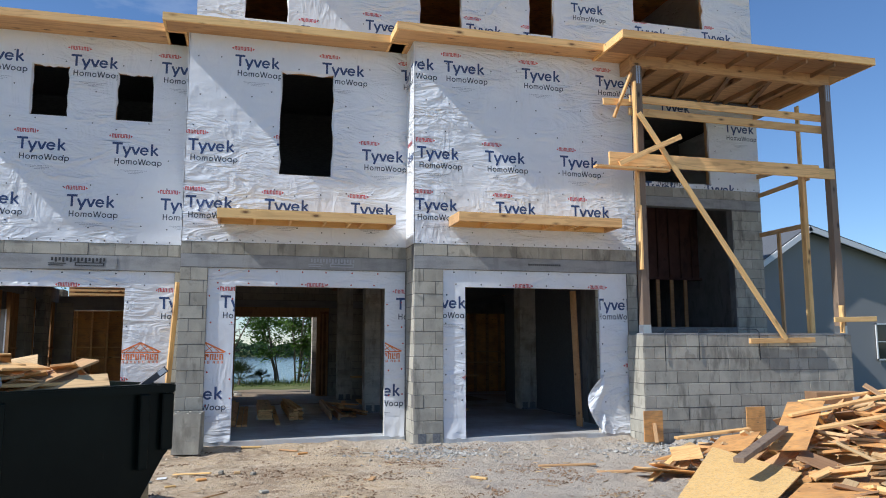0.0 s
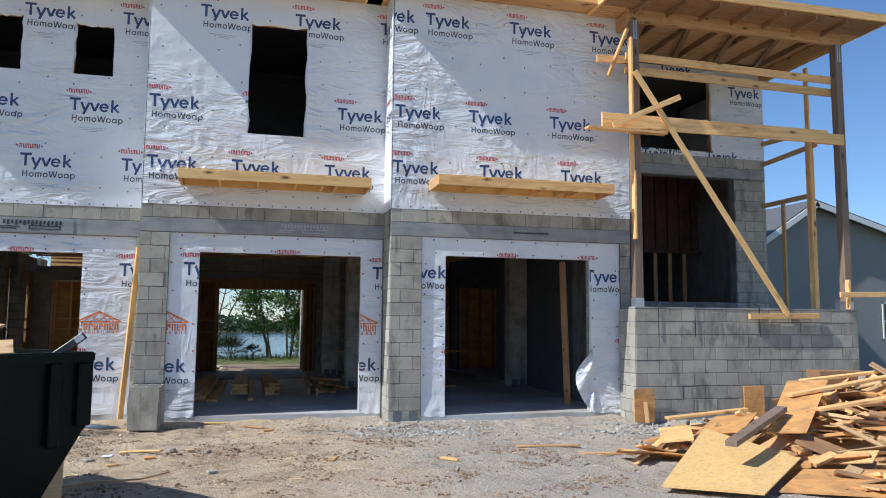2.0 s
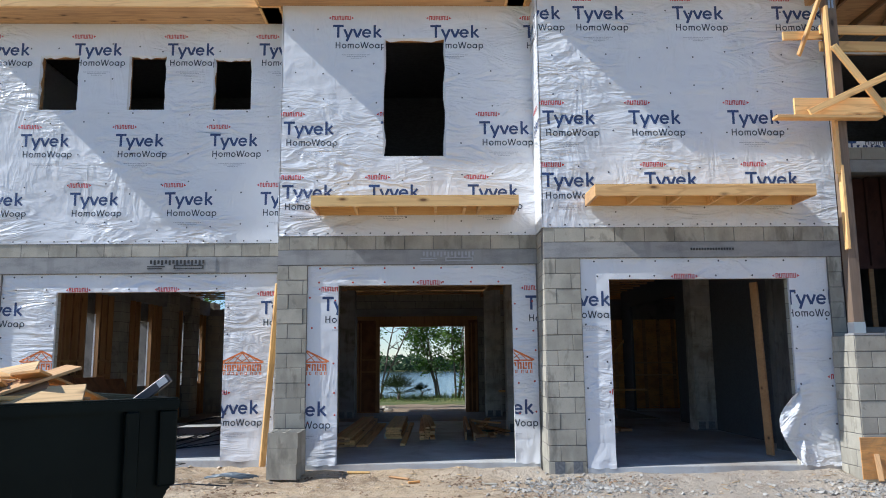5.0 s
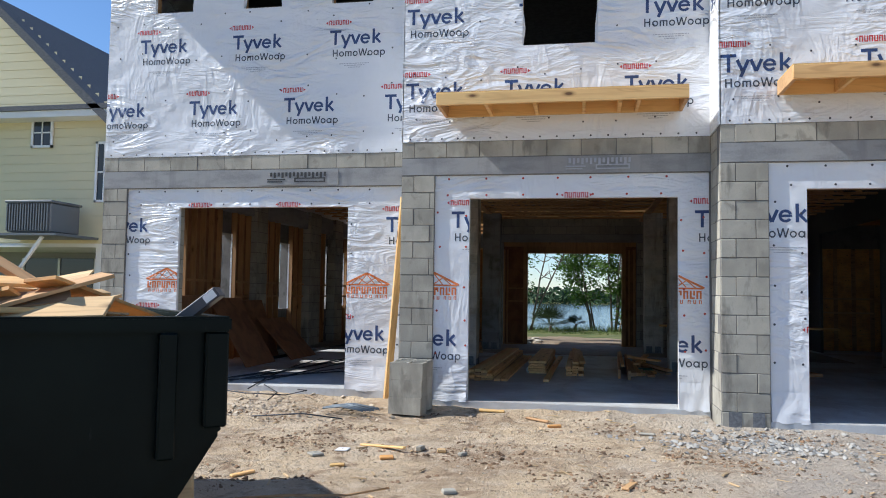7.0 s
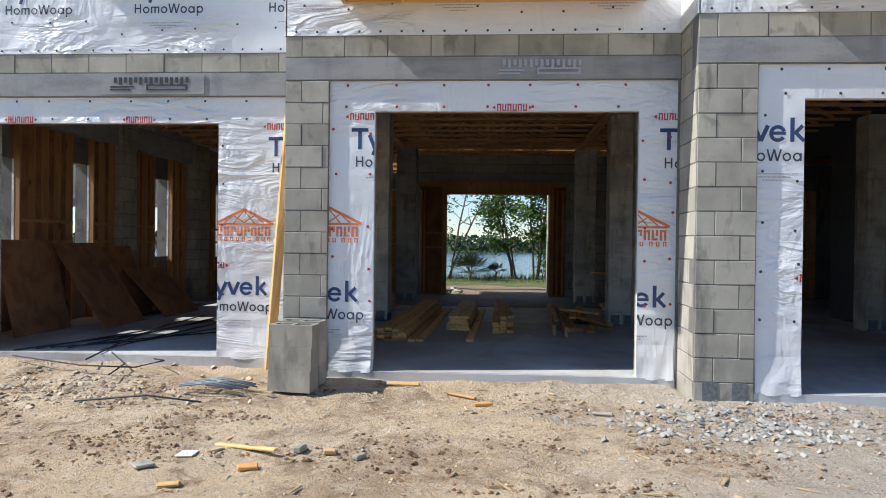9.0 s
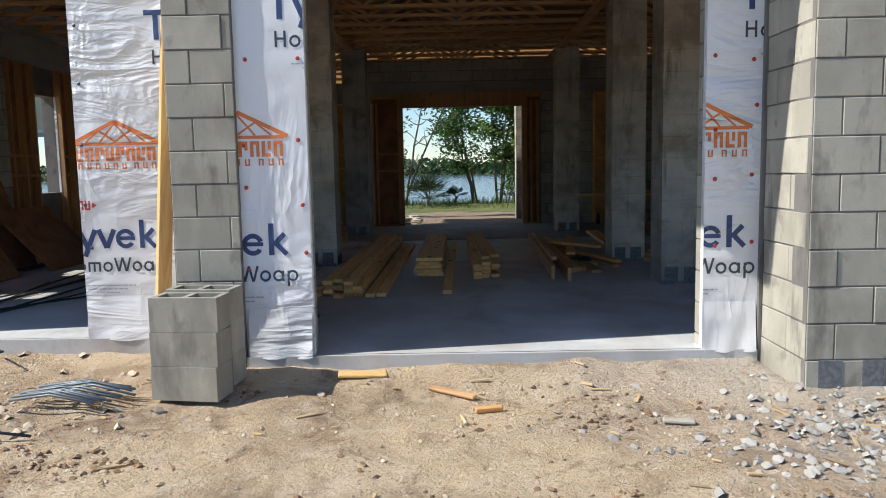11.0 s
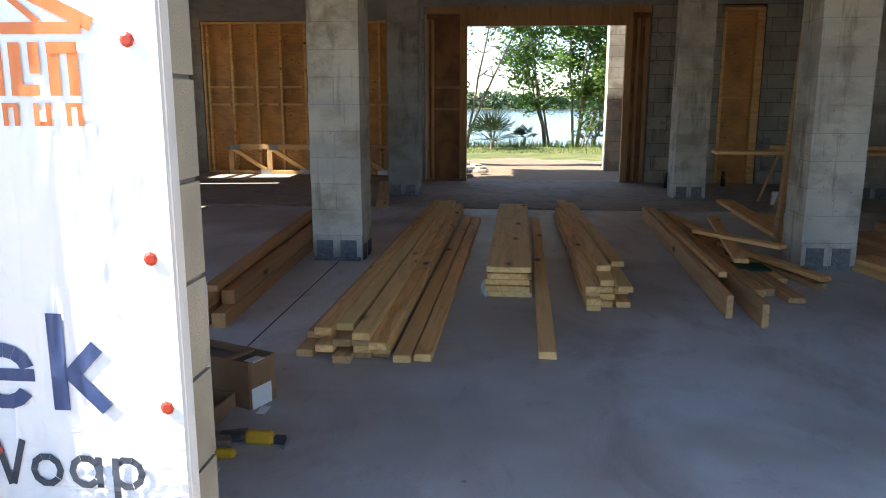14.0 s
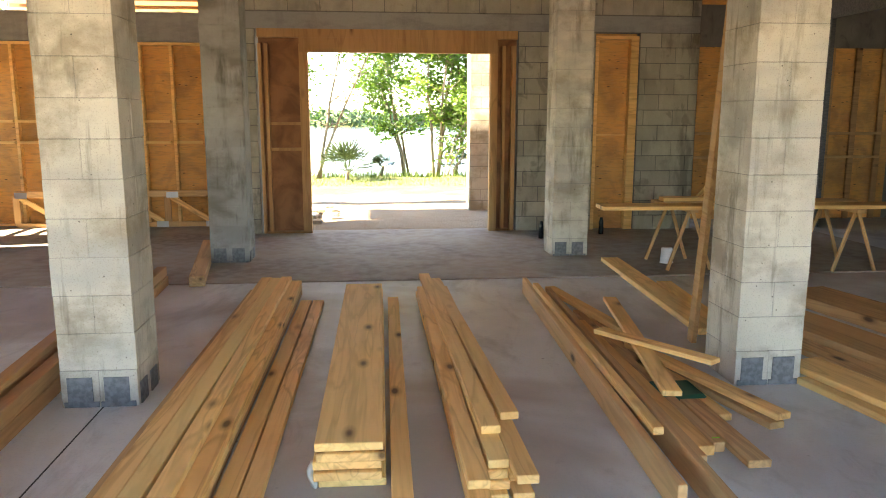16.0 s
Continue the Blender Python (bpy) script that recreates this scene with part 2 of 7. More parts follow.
BLACKISH = material("dark_lettering", (0.04, 0.04, 0.04), 0.7)
x = Mix("sandy_ground", (0.66, 0.505, 0.325), 0.95)
x.tint(x.noise(0.45, 5), (0.58, 0.49, 0.385), 0.5, 0.46, 0.62)
x.tint(x.noise(0.8, 6, distort=0.6), (0.40, 0.285, 0.18), 0.8, 0.46, 0.62)
x.tint(x.noise(2.1, 7, rough=0.65, distort=0.5), (0.24, 0.155, 0.09), 0.8, 0.54, 0.66)
x.tint(x.noise(6, 6), (0.72, 0.59, 0.43), 0.7, 0.48, 0.68)
sepn = x.n.new("ShaderNodeSeparateXYZ")
x.l.new(x.co, sepn.inputs[0])
x.tint(x.math("ADD", sepn.outputs[0], x.math("MULTIPLY", x.noise(0.7, 4), 3.0)), (0.50, 0.455, 0.395), 0.7, 2.8, 4.6)
# Brown soil behind the house, its colour darkened further for the shade there.
x.tint(x.math("ADD", sepn.outputs[1], x.noise(0.7, 4)), (0.27, 0.20, 0.13), 0.85, 23.4, 24.2)
x.tint(x.noise(3.1, 7, (1, 1, 1), rough=0.75, distort=0.8), (0.28, 0.175, 0.10), 0.7, 0.55, 0.65)
x.tint(x.noise(60, 4), (0.24, 0.18, 0.12), 0.45, 0.55, 0.75)
x.tint(x.noise(16, 6, rough=0.7), (0.17, 0.11, 0.065), 0.7, 0.6, 0.7)
x.bump(x.noise(5, 6), 0.09, 0.8).bump(x.noise(24, 6, rough=0.7), 0.055, 0.95).bump(x.noise(90, 4), 0.008, 0.8)
GROUND = x.done()
STONE = make_block("grey_rubble", (0.36, 0.345, 0.32), 0.6)
x = Mix("grass_turf", (0.085, 0.11, 0.03), 0.95)
x.tint(x.noise(1.2, 4), (0.20, 0.19, 0.06), 0.7)
GRASS_GROUND = x.bump(x.noise(30, 4), 0.03, 0.8).done()
x = Mix("grass_blades", (0.09, 0.14, 0.025), 0.8)
GRASS = x.vary(0.5, True).done()
x = Mix("leaves", (0.055, 0.105, 0.018), 0.5)
x.vary(0.9, True)
x.b.inputs["Transmission Weight"].default_value = 0.0
x.b.inputs["Subsurface Weight"].default_value = 0.0
LEAF = x.done()
trans, leafmix = x.n.new("ShaderNodeBsdfTranslucent"), x.n.new("ShaderNodeMixShader")
trans.inputs["Color"].default_value = (0.20, 0.36, 0.05, 1)
leafmix.inputs[0].default_value = 0.4
x.l.new(x.b.outputs[0], leafmix.inputs[1])
x.l.new(trans.outputs[0], leafmix.inputs[2])
x.l.new(leafmix.outputs[0], x.n["Material Output"].inputs["Surface"])
LEAF_FAR = Mix("far_foliage", (0.045, 0.085, 0.03), 0.8).vary(0.6, True).done()
x = Mix("bark", (0.30, 0.25, 0.19), 0.9)
x.tint(x.noise(14, 4, (1, 1, 0.2)), (0.11, 0.085, 0.065), 0.8)
BARK = x.bump(x.noise(30, 4, (1, 1, 0.3)), 0.01, 0.7).done()
x = Mix("lake_water", (0.10, 0.135, 0.15), 0.12)
WATER = x.bump(x.noise(1.6, 4, (1, 2.4, 1)), 0.05, 0.35).done()
x = Mix("green_black_steel", (0.003, 0.006, 0.005), 0.38)
x.b.inputs["Specular IOR Level"].default_value = 0.12
x.tint(x.noise(1.2, 5), (0.008, 0.013, 0.010), 0.6)
x.tint(x.noise(9, 6, (1, 1, 0.25), rough=0.7), (0.10, 0.10, 0.095), 0.25, 0.68, 0.76)
BIN = x.bump(x.noise(2.5, 3), 0.01, 0.25).done()
STEEL = material("galvanised_steel", (0.55, 0.56, 0.57), 0.35, 0.9)
STRAP = material("bluish_strap_steel", (0.15, 0.18, 0.20), 0.45, 0.3)
REBAR = material("dark_rebar", (0.05, 0.055, 0.065), 0.6, 0.4)
SIDING = Mix("yellow_siding", (0.72, 0.64, 0.40), 0.6)
SIDING = SIDING.tint(SIDING.noise(3, 3, (0.2, 1, 1)), (0.68, 0.60, 0.37), 0.5).done()
WHITE = material("white_trim", (0.78, 0.78, 0.76), 0.5)
STUCCO = Mix("grey_stucco", (0.30, 0.295, 0.285), 0.9)
STUCCO = STUCCO.bump(STUCCO.noise(60, 3), 0.004, 0.6).done()
# Roof grey, also the dark colour that stands in for shade indoors.
x = Mix("shingle_and_shade", (0.085, 0.09, 0.10), 0.85)
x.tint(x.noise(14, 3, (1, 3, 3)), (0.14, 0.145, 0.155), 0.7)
SHINGLE_AND_SHADE = x.done()
GLASS = material("dark_window_glass", (0.02, 0.025, 0.03), 0.05)
ACGREY = material("grey_condenser_casing", (0.16, 0.17, 0.18), 0.5, 0.4)
CARD = Mix("brown_cardboard", (0.30, 0.175, 0.09), 0.85)
CARD = CARD.tint(CARD.noise(6, 4), (0.22, 0.12, 0.06), 0.6).vary(0.2).done()
ORANGE = material("orange_carton", (0.60, 0.22, 0.06), 0.6)
PAPER = material("white_paper", (0.78, 0.78, 0.77), 0.6)
PLASTIC = material("white_bag_plastic", (0.55, 0.55, 0.53), 0.35)
LIME = material("lime_plastic", (0.28, 0.65, 0.05), 0.5)
YELLOW = material("yellow_tool_plastic", (0.62, 0.36, 0.03), 0.45)
TARP = material("green_tarp", (0.01, 0.09, 0.055), 0.55)


# ---- mesh helpers ----
def mesh_of(name, bm, mat, smooth=False):
    me = bpy.data.meshes.new(name)
    bm.to_mesh(me)
    bm.free()
    if mat:
        me.materials.append(mat)
    if smooth:
        for p in me.polygons:
            p.use_smooth = True
    return me


def add_box(bm, lo, hi, m=None):
    (x0, y0, z0), (x1, y1, z1) = lo, hi
    vs = [bm.verts.new(m @ Vector(c) if m else c) for c in ((x0, y0, z0), (x1, y0, z0), (x1, y1, z0), (x0, y1, z0), (x0, y0, z1), (x1, y0, z1), (x1, y1, z1), (x0, y1, z1))]
    for f in ((3, 2, 1, 0), (4, 5, 6, 7), (0, 1, 5, 4), (1, 2, 6, 5), (2, 3, 7, 6), (3, 0, 4, 7)):
        bm.faces.new([vs[i] for i in f])


def boxes(name, mat, parts, parent=None, label="", category="", group="", kind="", bevel=0.0):
    bm = bmesh.new()
    for p in parts:
        add_box(bm, *p)
    if bevel:
        bmesh.ops.bevel(bm, geom=list(bm.edges), offset=bevel, segments=1, affect="EDGES")
    ob = new(name, mesh_of(name, bm, mat))
    ob.parent = parent
    return tagged(ob, label, category, group, kind)


def part(name, bm, mat, parent, label="", smooth=False):
    ob = new(name, mesh_of(name, bm, mat, smooth))
    ob.parent = parent
    return tagged(ob, label)


def empty(name, at=(0, 0, 0), label="", category="", group="", kind="", rz=0.0):
    e = new(name)
    e.matrix_world = pose(*at, 0, 0, rz)
    e.empty_display_size = 0.1
    return tagged(e, label, category, group, kind)


def tube(bm, pts, r0, r1=None, n=7):
    r1 = r0 if r1 is None else r1
    rings, k = [], len(pts) - 1
    for i, p in enumerate(pts):
        p = Vector(p)
        d = (Vector(pts[min(i + 1, k)]) - Vector(pts[max(i - 1, 0)])).normalized()
        a = d.cross(Vector((0.31, 0.93, 0.17))).normalized()
        b = d.cross(a)
        r = r0 + (r1 - r0) * i / k
        rings.append([bm.verts.new(p + a * (r * math.cos(2 * math.pi * j / n)) + b * (r * math.sin(2 * math.pi * j / n))) for j in range(n)])
    for u, v in zip(rings, rings[1:]):
        for j in range(n):
            bm.faces.new((u[j], u[(j + 1) % n], v[(j + 1) % n], v[j]))
    bm.faces.new(rings[0][::-1])
    bm.faces.new(rings[-1])


BOARDS = {}


def board_mesh(l, w, t, mat, bev=0.004):
    key = (round(l, 3), round(w, 3), round(t, 3), mat.name)
    if key not in BOARDS:
        bm = bmesh.new()
        add_box(bm, (-l / 2, -w / 2, -t / 2), (l / 2, w / 2, t / 2))
        if bev:
            bmesh.ops.bevel(bm, geom=list(bm.edges), offset=bev, segments=1, affect="EDGES")
        BOARDS[key] = mesh_of("board", bm, mat)
    return BOARDS[key]


def board(name, p, q, w, t, mat, parent=None, label="", category="", group="", roll=0.0, kind=""):
    """A board from p to q (its centre line), w wide and t thick."""
    p, q = Vector(p), Vector(q)
    ob = new(name, board_mesh((q - p).length, w, t, mat))
    d = (q - p).normalized()
    side = Vector((0, 0, 1)).cross(d)
    side = side.normalized() if side.length > 0.01 else Vector((0, 1, 0))
    m = Matrix((d, side, d.cross(side))).transposed().to_4x4()
    world_m = Matrix.Translation((p + q) / 2) @ m @ pose(0, 0, 0, roll, 0, 0)
    ob.parent = parent
    if parent:
        world_m = parent.matrix_world.inverted() @ world_m
    ob.matrix_basis = world_m
    return tagged(ob, label, category, group, kind)


def cut(rect, holes):
    """The pieces of the rectangle (u0, v0, u1, v1) outside the holes."""
    us = sorted({rect[0], rect[2], *[h[i] for h in holes for i in (0, 2) if rect[0] < h[i] < rect[2]]})
    vs = sorted({rect[1], rect[3], *[h[i] for h in holes for i in (1, 3) if rect[1] < h[i] < rect[3]]})
    out = []
    for u0, u1 in zip(us, us[1:]):
        for v0, v1 in zip(vs, vs[1:]):
            cu, cv = (u0 + u1) / 2, (v0 + v1) / 2
            if not any(h[0] < cu < h[2] and h[1] < cv < h[3] for h in holes):
                out.append((u0, v0, u1, v1))
    return out


def wall(name, mat, axis, at, depth, rect, holes=(), label="", parent=None, kind="structure"):
    """A wall along axis 'x' or 'y', its near face at 'at', with holes through it."""
    ps = []
    for u0, v0, u1, v1 in cut(rect, holes):
        if axis == "x":
            ps.append(((u0, min(at, at + depth), v0), (u1, max(at, at + depth), v1)))
        else:
            ps.append(((min(at, at + depth), u0, v0), (max(at, at + depth), u1, v1)))
    return boxes(name, mat, ps, parent, label, kind=kind)


BRICKS = {}


def block_mesh(w, h, mat):
    key = (round(w, 2), round(h, 2), mat.name)
    if key not in BRICKS:
        bm = bmesh.new()
        add_box(bm, (-w / 2, 0, -h / 2), (w / 2, 0.03, h / 2))
        bmesh.ops.bevel(bm, geom=[e for e in bm.edges if all(v.co.y < 0.001 for v in e.verts)], offset=0.003, segments=1, affect="EDGES")
        BRICKS[key] = mesh_of("block", bm, mat)
    return BRICKS[key]


rng = random.Random(7)
H, L, J = 0.2032, 0.4064, 0.009


def courses(parent, axis, at, face, rect, holes=(), mat=None, proud=0.006, z_base=None, shift=0.0, zig=True):
    """Block faces over a rectangle of wall: axis 'x' or 'y'; face -1 or +1 tells which way they look."""
    mat = mat or BLOCK
    u0, v0, u1, v1 = rect
    base = v0 if z_base is None else z_base
    row = int(math.floor((v0 - base) / H + 0.01))
    while base + row * H < v1 - 0.03:
        za, zb = max(v0, base + row * H), min(v1, base + (row + 1) * H)
        off = shift + (L / 2 if row % 2 and zig else 0)
        k = math.floor((u0 - off) / L)
        while off + k * L < u1 - 0.01:
            a, b = max(u0, off + k * L), min(u1, off + (k + 1) * L)
            k += 1
            spans = [(a, b)]
            for h in holes:
                if h[1] < (za + zb) / 2 < h[3]:
                    nxt = []
                    for s, e in spans:
                        if h[0] > s:
                            nxt.append((s, min(e, h[0])))
                        if h[2] < e:
                            nxt.append((max(s, h[2]), e))
                    spans = nxt
            for s, e in spans:
                if e - s < 0.04 or zb - za < 0.04:
                    continue
                ob = new("block", block_mesh(e - s - J, zb - za - J, mat))
                c, z = (s + e) / 2, (za + zb) / 2
                out = proud + rng.uniform(-0.003, 0.004)
                if axis == "x":
                    m = pose(c, at + face * out, z, 0, 0, 0 if face < 0 else 180)
                else:
                    m = pose(at + face * out, c, z, 0, 0, 90 if face > 0 else -90)
                ob.parent = parent
                ob.matrix_basis = m
        row += 1


# ---- printed marks on the sheeting ----
def clip_poly(poly, r):
    u0, v0, u1, v1 = r
    for i, lim, sgn in ((0, u0, 1), (0, u1, -1), (1, v0, 1), (1, v1, -1)):
        out = []
        for a, b in zip(poly, poly[1:] + poly[:1]):
            da, db = (a[i] - lim) * sgn, (b[i] - lim) * sgn
            if da >= 0:
                out.append(a)
            if (da >= 0) != (db >= 0):
                k = da / (da - db)
                out.append((a[0] + (b[0] - a[0]) * k, a[1] + (b[1] - a[1]) * k))
        poly = out
        if len(poly) < 3:
            return []
    return poly


def bar(u0, v0, u1, v1):
    return [(u0, v0), (u1, v0), (u1, v1), (u0, v1)]


def stroke(a, b, w):
    du, dv = b[0] - a[0], b[1] - a[1]
    k = w / 2 / math.hypot(du, dv)
    return [(a[0] + dv * k, a[1] - du * k), (b[0] + dv * k, b[1] - du * k), (b[0] - dv * k, b[1] + du * k), (a[0] - dv * k, a[1] + du * k)]


def ring(cu, cv, r, w, a0=0, a1=360, n=14, squash=1.0):
    out = []
    for i in range(n):
        s, e = [radians(a0 + (a1 - a0) * j / n) for j in (i, i + 1)]
        out.append([(cu + (r - w / 2) * math.cos(s) * squash, cv + (r - w / 2) * math.sin(s)), (cu + (r + w / 2) * math.cos(s) * squash, cv + (r + w / 2) * math.sin(s)),
                    (cu + (r + w / 2) * math.cos(e) * squash, cv + (r + w / 2) * math.sin(e)), (cu + (r - w / 2) * math.cos(e) * squash, cv + (r - w / 2) * math.sin(e))])
    return out


def big_mark():
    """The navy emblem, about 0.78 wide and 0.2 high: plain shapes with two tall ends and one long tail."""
    w = 0.034
    s = [bar(0.0, 0.165, 0.16, 0.20), bar(0.063, 0, 0.098, 0.17)]
    s += [stroke((0.17, 0.135), (0.225, 0.005), w), stroke((0.285, 0.135), (0.205, -0.055), w)]
    s += [stroke((0.31, 0.135), (0.362, 0.005), w), stroke((0.42, 0.135), (0.364, 0.005), w)]
    s += ring(0.50, 0.068, 0.055, 0.03, 20, 325) + [bar(0.45, 0.058, 0.565, 0.084)]
    s += [bar(0.60, 0, 0.634, 0.20), stroke((0.634, 0.065), (0.70, 0.135), w * 0.9), stroke((0.645, 0.075), (0.712, 0.005), w * 0.9)]
    return s


def small_mark():
    """The thin row of shapes under it, 0.72 wide, 0.085 high."""
    w, s, u = 0.013, [], 0.0
    for kind in "blmevlax":
        if kind == "b":
            s += [bar(u, 0, u + w, 0.085), bar(u + 0.05, 0, u + 0.05 + w, 0.085), bar(u, 0.038, u + 0.06, 0.05)]
            u += 0.085
        elif kind in "le":
            s += ring(u + 0.028, 0.03, 0.026, w, 0, 360, 10)
            u += 0.075
        elif kind == "m":
            s += [bar(u + k * 0.034, 0, u + k * 0.034 + w, 0.056) for k in range(3)] + [bar(u, 0.048, u + 0.08, 0.06)]
            u += 0.10
        elif kind == "v":
            s += [stroke((u + k, 0.085), (u + k + 0.022, 0), w) for k in (0, 0.05)] + [stroke((u + k + 0.05, 0.085), (u + k + 0.024, 0), w) for k in (0, 0.05)]
            u += 0.115
        elif kind == "a":
            s += ring(u + 0.028, 0.03, 0.026, w, 0, 360, 10) + [bar(u + 0.048, 0, u + 0.048 + w, 0.058)]
            u += 0.08
        else:
            s += ring(u + 0.03, 0.03, 0.026, w, 0, 360, 10) + [bar(u, -0.028, u + w, 0.058)]
            u += 0.08
    return [[(a * 1.1, c * 1.15) for a, c in q] for q in s]


def red_mark():
    s, u = [], 0.045
    s.append([(0, 0.032), (0.03, 0.012), (0.03, 0.052)])
    for k in range(6):
        s += [bar(u, 0, u + 0.012, 0.066), bar(u + 0.026, 0, u + 0.038, 0.066), bar(u + 0.006, 0 if k % 2 else 0.052, u + 0.032, 0.012 if k % 2 else 0.066)]
        u += 0.048
    s.append([(u + 0.038, 0.032), (u + 0.006, 0.052), (u + 0.006, 0.012)])
    return s


def truss_mark():
    """The orange lumber emblem: a roof truss over two rows of plain blocks, 0.62 wide."""
    s = [stroke((0.0, 0.18), (0.31, 0.33), 0.025), stroke((0.62, 0.18), (0.31, 0.33), 0.025), bar(0.02, 0.165, 0.60, 0.185)]
    for a, b in ((0.1, 0.2), (0.2, 0.31), (0.42, 0.31), (0.52, 0.42)):
        s.append(stroke((a, 0.185), (b, 0.185 + (0.31 - abs(0.31 - b)) * 0.42), 0.012))
    s += [stroke((0.31, 0.19), (0.2, 0.265), 0.012), stroke((0.31, 0.19), (0.42, 0.265), 0.012)]
    u = 0.02
    for k in range(8):
        s += [bar(u, 0.055, u + 0.022, 0.15), bar(u + 0.038, 0.055 if k % 2 else 0.095, u + 0.058, 0.15), bar(u, 0.13 if k % 3 else 0.055, u + 0.055, 0.15 if k % 3 else 0.075)]
        u += 0.073
    u = 0.04
    for k in range(9):
        s += [bar(u, 0, u + 0.01, 0.042), bar(u + 0.022, 0, u + 0.032, 0.042), bar(u, 0 if k % 2 else 0.034, u + 0.03, 0.008 if k % 2 else 0.042)]
        u += 0.062 if k != 5 else 0.085
    return s


def fine_lines():
    r, s = random.Random(3), []
    for k, (a, b) in enumerate(((0.0, 0.42), (0.07, 0.36), (0.13, 0.30))):
        u = a
        while u < b:
            e = min(b, u + r.uniform(0.02, 0.05))
            s.append(bar(u, -k * 0.026, e - 0.006, -k * 0.026 + 0.009))
            u = e
    return s


MARKS = {"navy_mark": (big_mark(), INK_BLUE), "dark_mark": (small_mark(), INK_DARK), "red_mark": (red_mark(), INK_RED),
         "orange_mark": (truss_mark(), INK_ORANGE), "fine_print": (fine_lines(), INK_GREY)}


def print_on(parent, axis, at, face, rects, items, mirror=False):
    """Lays the marks (kind, u, v) over the sheet's pieces; u runs along the wall."""
    by = {}
    for kind, u, v in items:
        by.setdefault(kind, []).append((u, v))
    for kind, places in by.items():
        bm = bmesh.new()
        shapes, mat = MARKS[kind]
        base = {"navy_mark": 0.0, "dark_mark": 0.0002, "red_mark": 0.0, "orange_mark": 0.0003, "fine_print": 0.0}[kind]
        for u, v in places:
            for k, sh in enumerate(shapes):
                plane = at + face * (base + 0.0006 * (k % 5) + 0.0001 * (k // 5))
                poly = [(u + (-p[0] if mirror else p[0]), v + p[1]) for p in sh]
                for r in rects:
                    c = clip_poly(poly, r)
                    if len(c) >= 3:
                        pts = [(a, plane, b) if axis == "x" else (plane, a, b) for a, b in c]
                        try:
                            bm.faces.new([bm.verts.new(p) for p in pts])
                        except ValueError:
                            pass
        if not bm.faces:
            bm.free()
            continue
        bmesh.ops.recalc_face_normals(bm, faces=bm.faces)
        part(kind, bm, mat, parent)


def mark_set(u, v):
    """One repeat of the printing: u, v is the foot of the navy mark."""
    return [("navy_mark", u, v), ("dark_mark", u + 0.045, v - 0.165), ("red_mark", u - 0.06, v + 0.275), ("fine_print", u + 0.14, v - 0.27)]


def cap_nails(parent, axis, at, face, pts, mat, r=0.013):
    bm = bmesh.new()
    for u, v in pts:
        for k in range(1):
            vs = []
            for j in range(8):
                a = 2 * math.pi * j / 8
                uu, vv = u + r * math.cos(a), v + r * math.sin(a)
                vs.append((bm.verts.new((uu, at, vv) if axis == "x" else (at, uu, vv)), bm.verts.new((uu * 0.6 + u * 0.4, at + face * 0.003, vv * 0.6 + v * 0.4) if axis == "x" else (at + face * 0.003, uu * 0.6 + u * 0.4, vv * 0.6 + v * 0.4))))
            for j in range(8):
                a, b = vs[j], vs[(j + 1) % 8]
                bm.faces.new((a[0], b[0], b[1], a[1]))
            bm.faces.new([v[1] for v in vs])
    bmesh.ops.recalc_face_normals(bm, faces=bm.faces)
    part("cap_nail", bm, mat, parent, "").update_tag()


# ---- plan ----
YL, YM, YR, YP = 13.15, 12.54, 11.95, 13.60
Z0, ZL, ZC, ZE = 0.155, 2.88, 3.30, 6.66
BACK_L, BACK_M = 24.0, 23.0

# ---- ground, lake, slab ----
def ground_height(x, y):
    n = noise.noise(Vector((x * 0.35, y * 0.35, 0))) * 0.05 + noise.noise(Vector((x * 1.7, y * 1.7, 3))) * 0.028 + noise.noise(Vector((x * 5, y * 5, 5))) * 0.016 + noise.noise(Vector((x * 3, y * 3, 9))) * 0.022 + noise.noise(Vector((x * 11, y * 11, 8))) * 0.010
    h = n - 0.01
    if y > 9.5 and y < 14:
        h += 0.04 * (min(y, 12.5) - 9.5) / 3
        edge = 12.55 if x < -0.9 else 12.05 if x < 2.6 else 11.5
        h += 0.075 * max(0.0, min(1.0, (y - edge) / 0.45))
    front = 13.25 if x < -0.97 else 12.66 if x < 2.69 else 12.1 if x < 6.5 else 11.5
    if -5.45 < x < 10.7 and front < y < 24:
        h = -0.05
    if 7 < x < 10 and y < 11.4:
        h += 0.06
    if y > 24:
        h = 0.03 + noise.noise(Vector((x * 1.2, y * 1.2, 1))) * 0.03
    if y > 34.5:
        h -= min(1.0, (y - 34.5) * 0.45)
    if y > 150:
        h = min(1.2, (y - 150) * 0.1 - 0.6)
    if abs(x) > 70 or y < -40:
        h = max(h, 0.0)
    return h


def axis_steps(cuts):
    out = []
    for a, b, n in cuts:
        out += [a + (b - a) * i / n for i in range(n)]
    return out + [cuts[-1][1]]


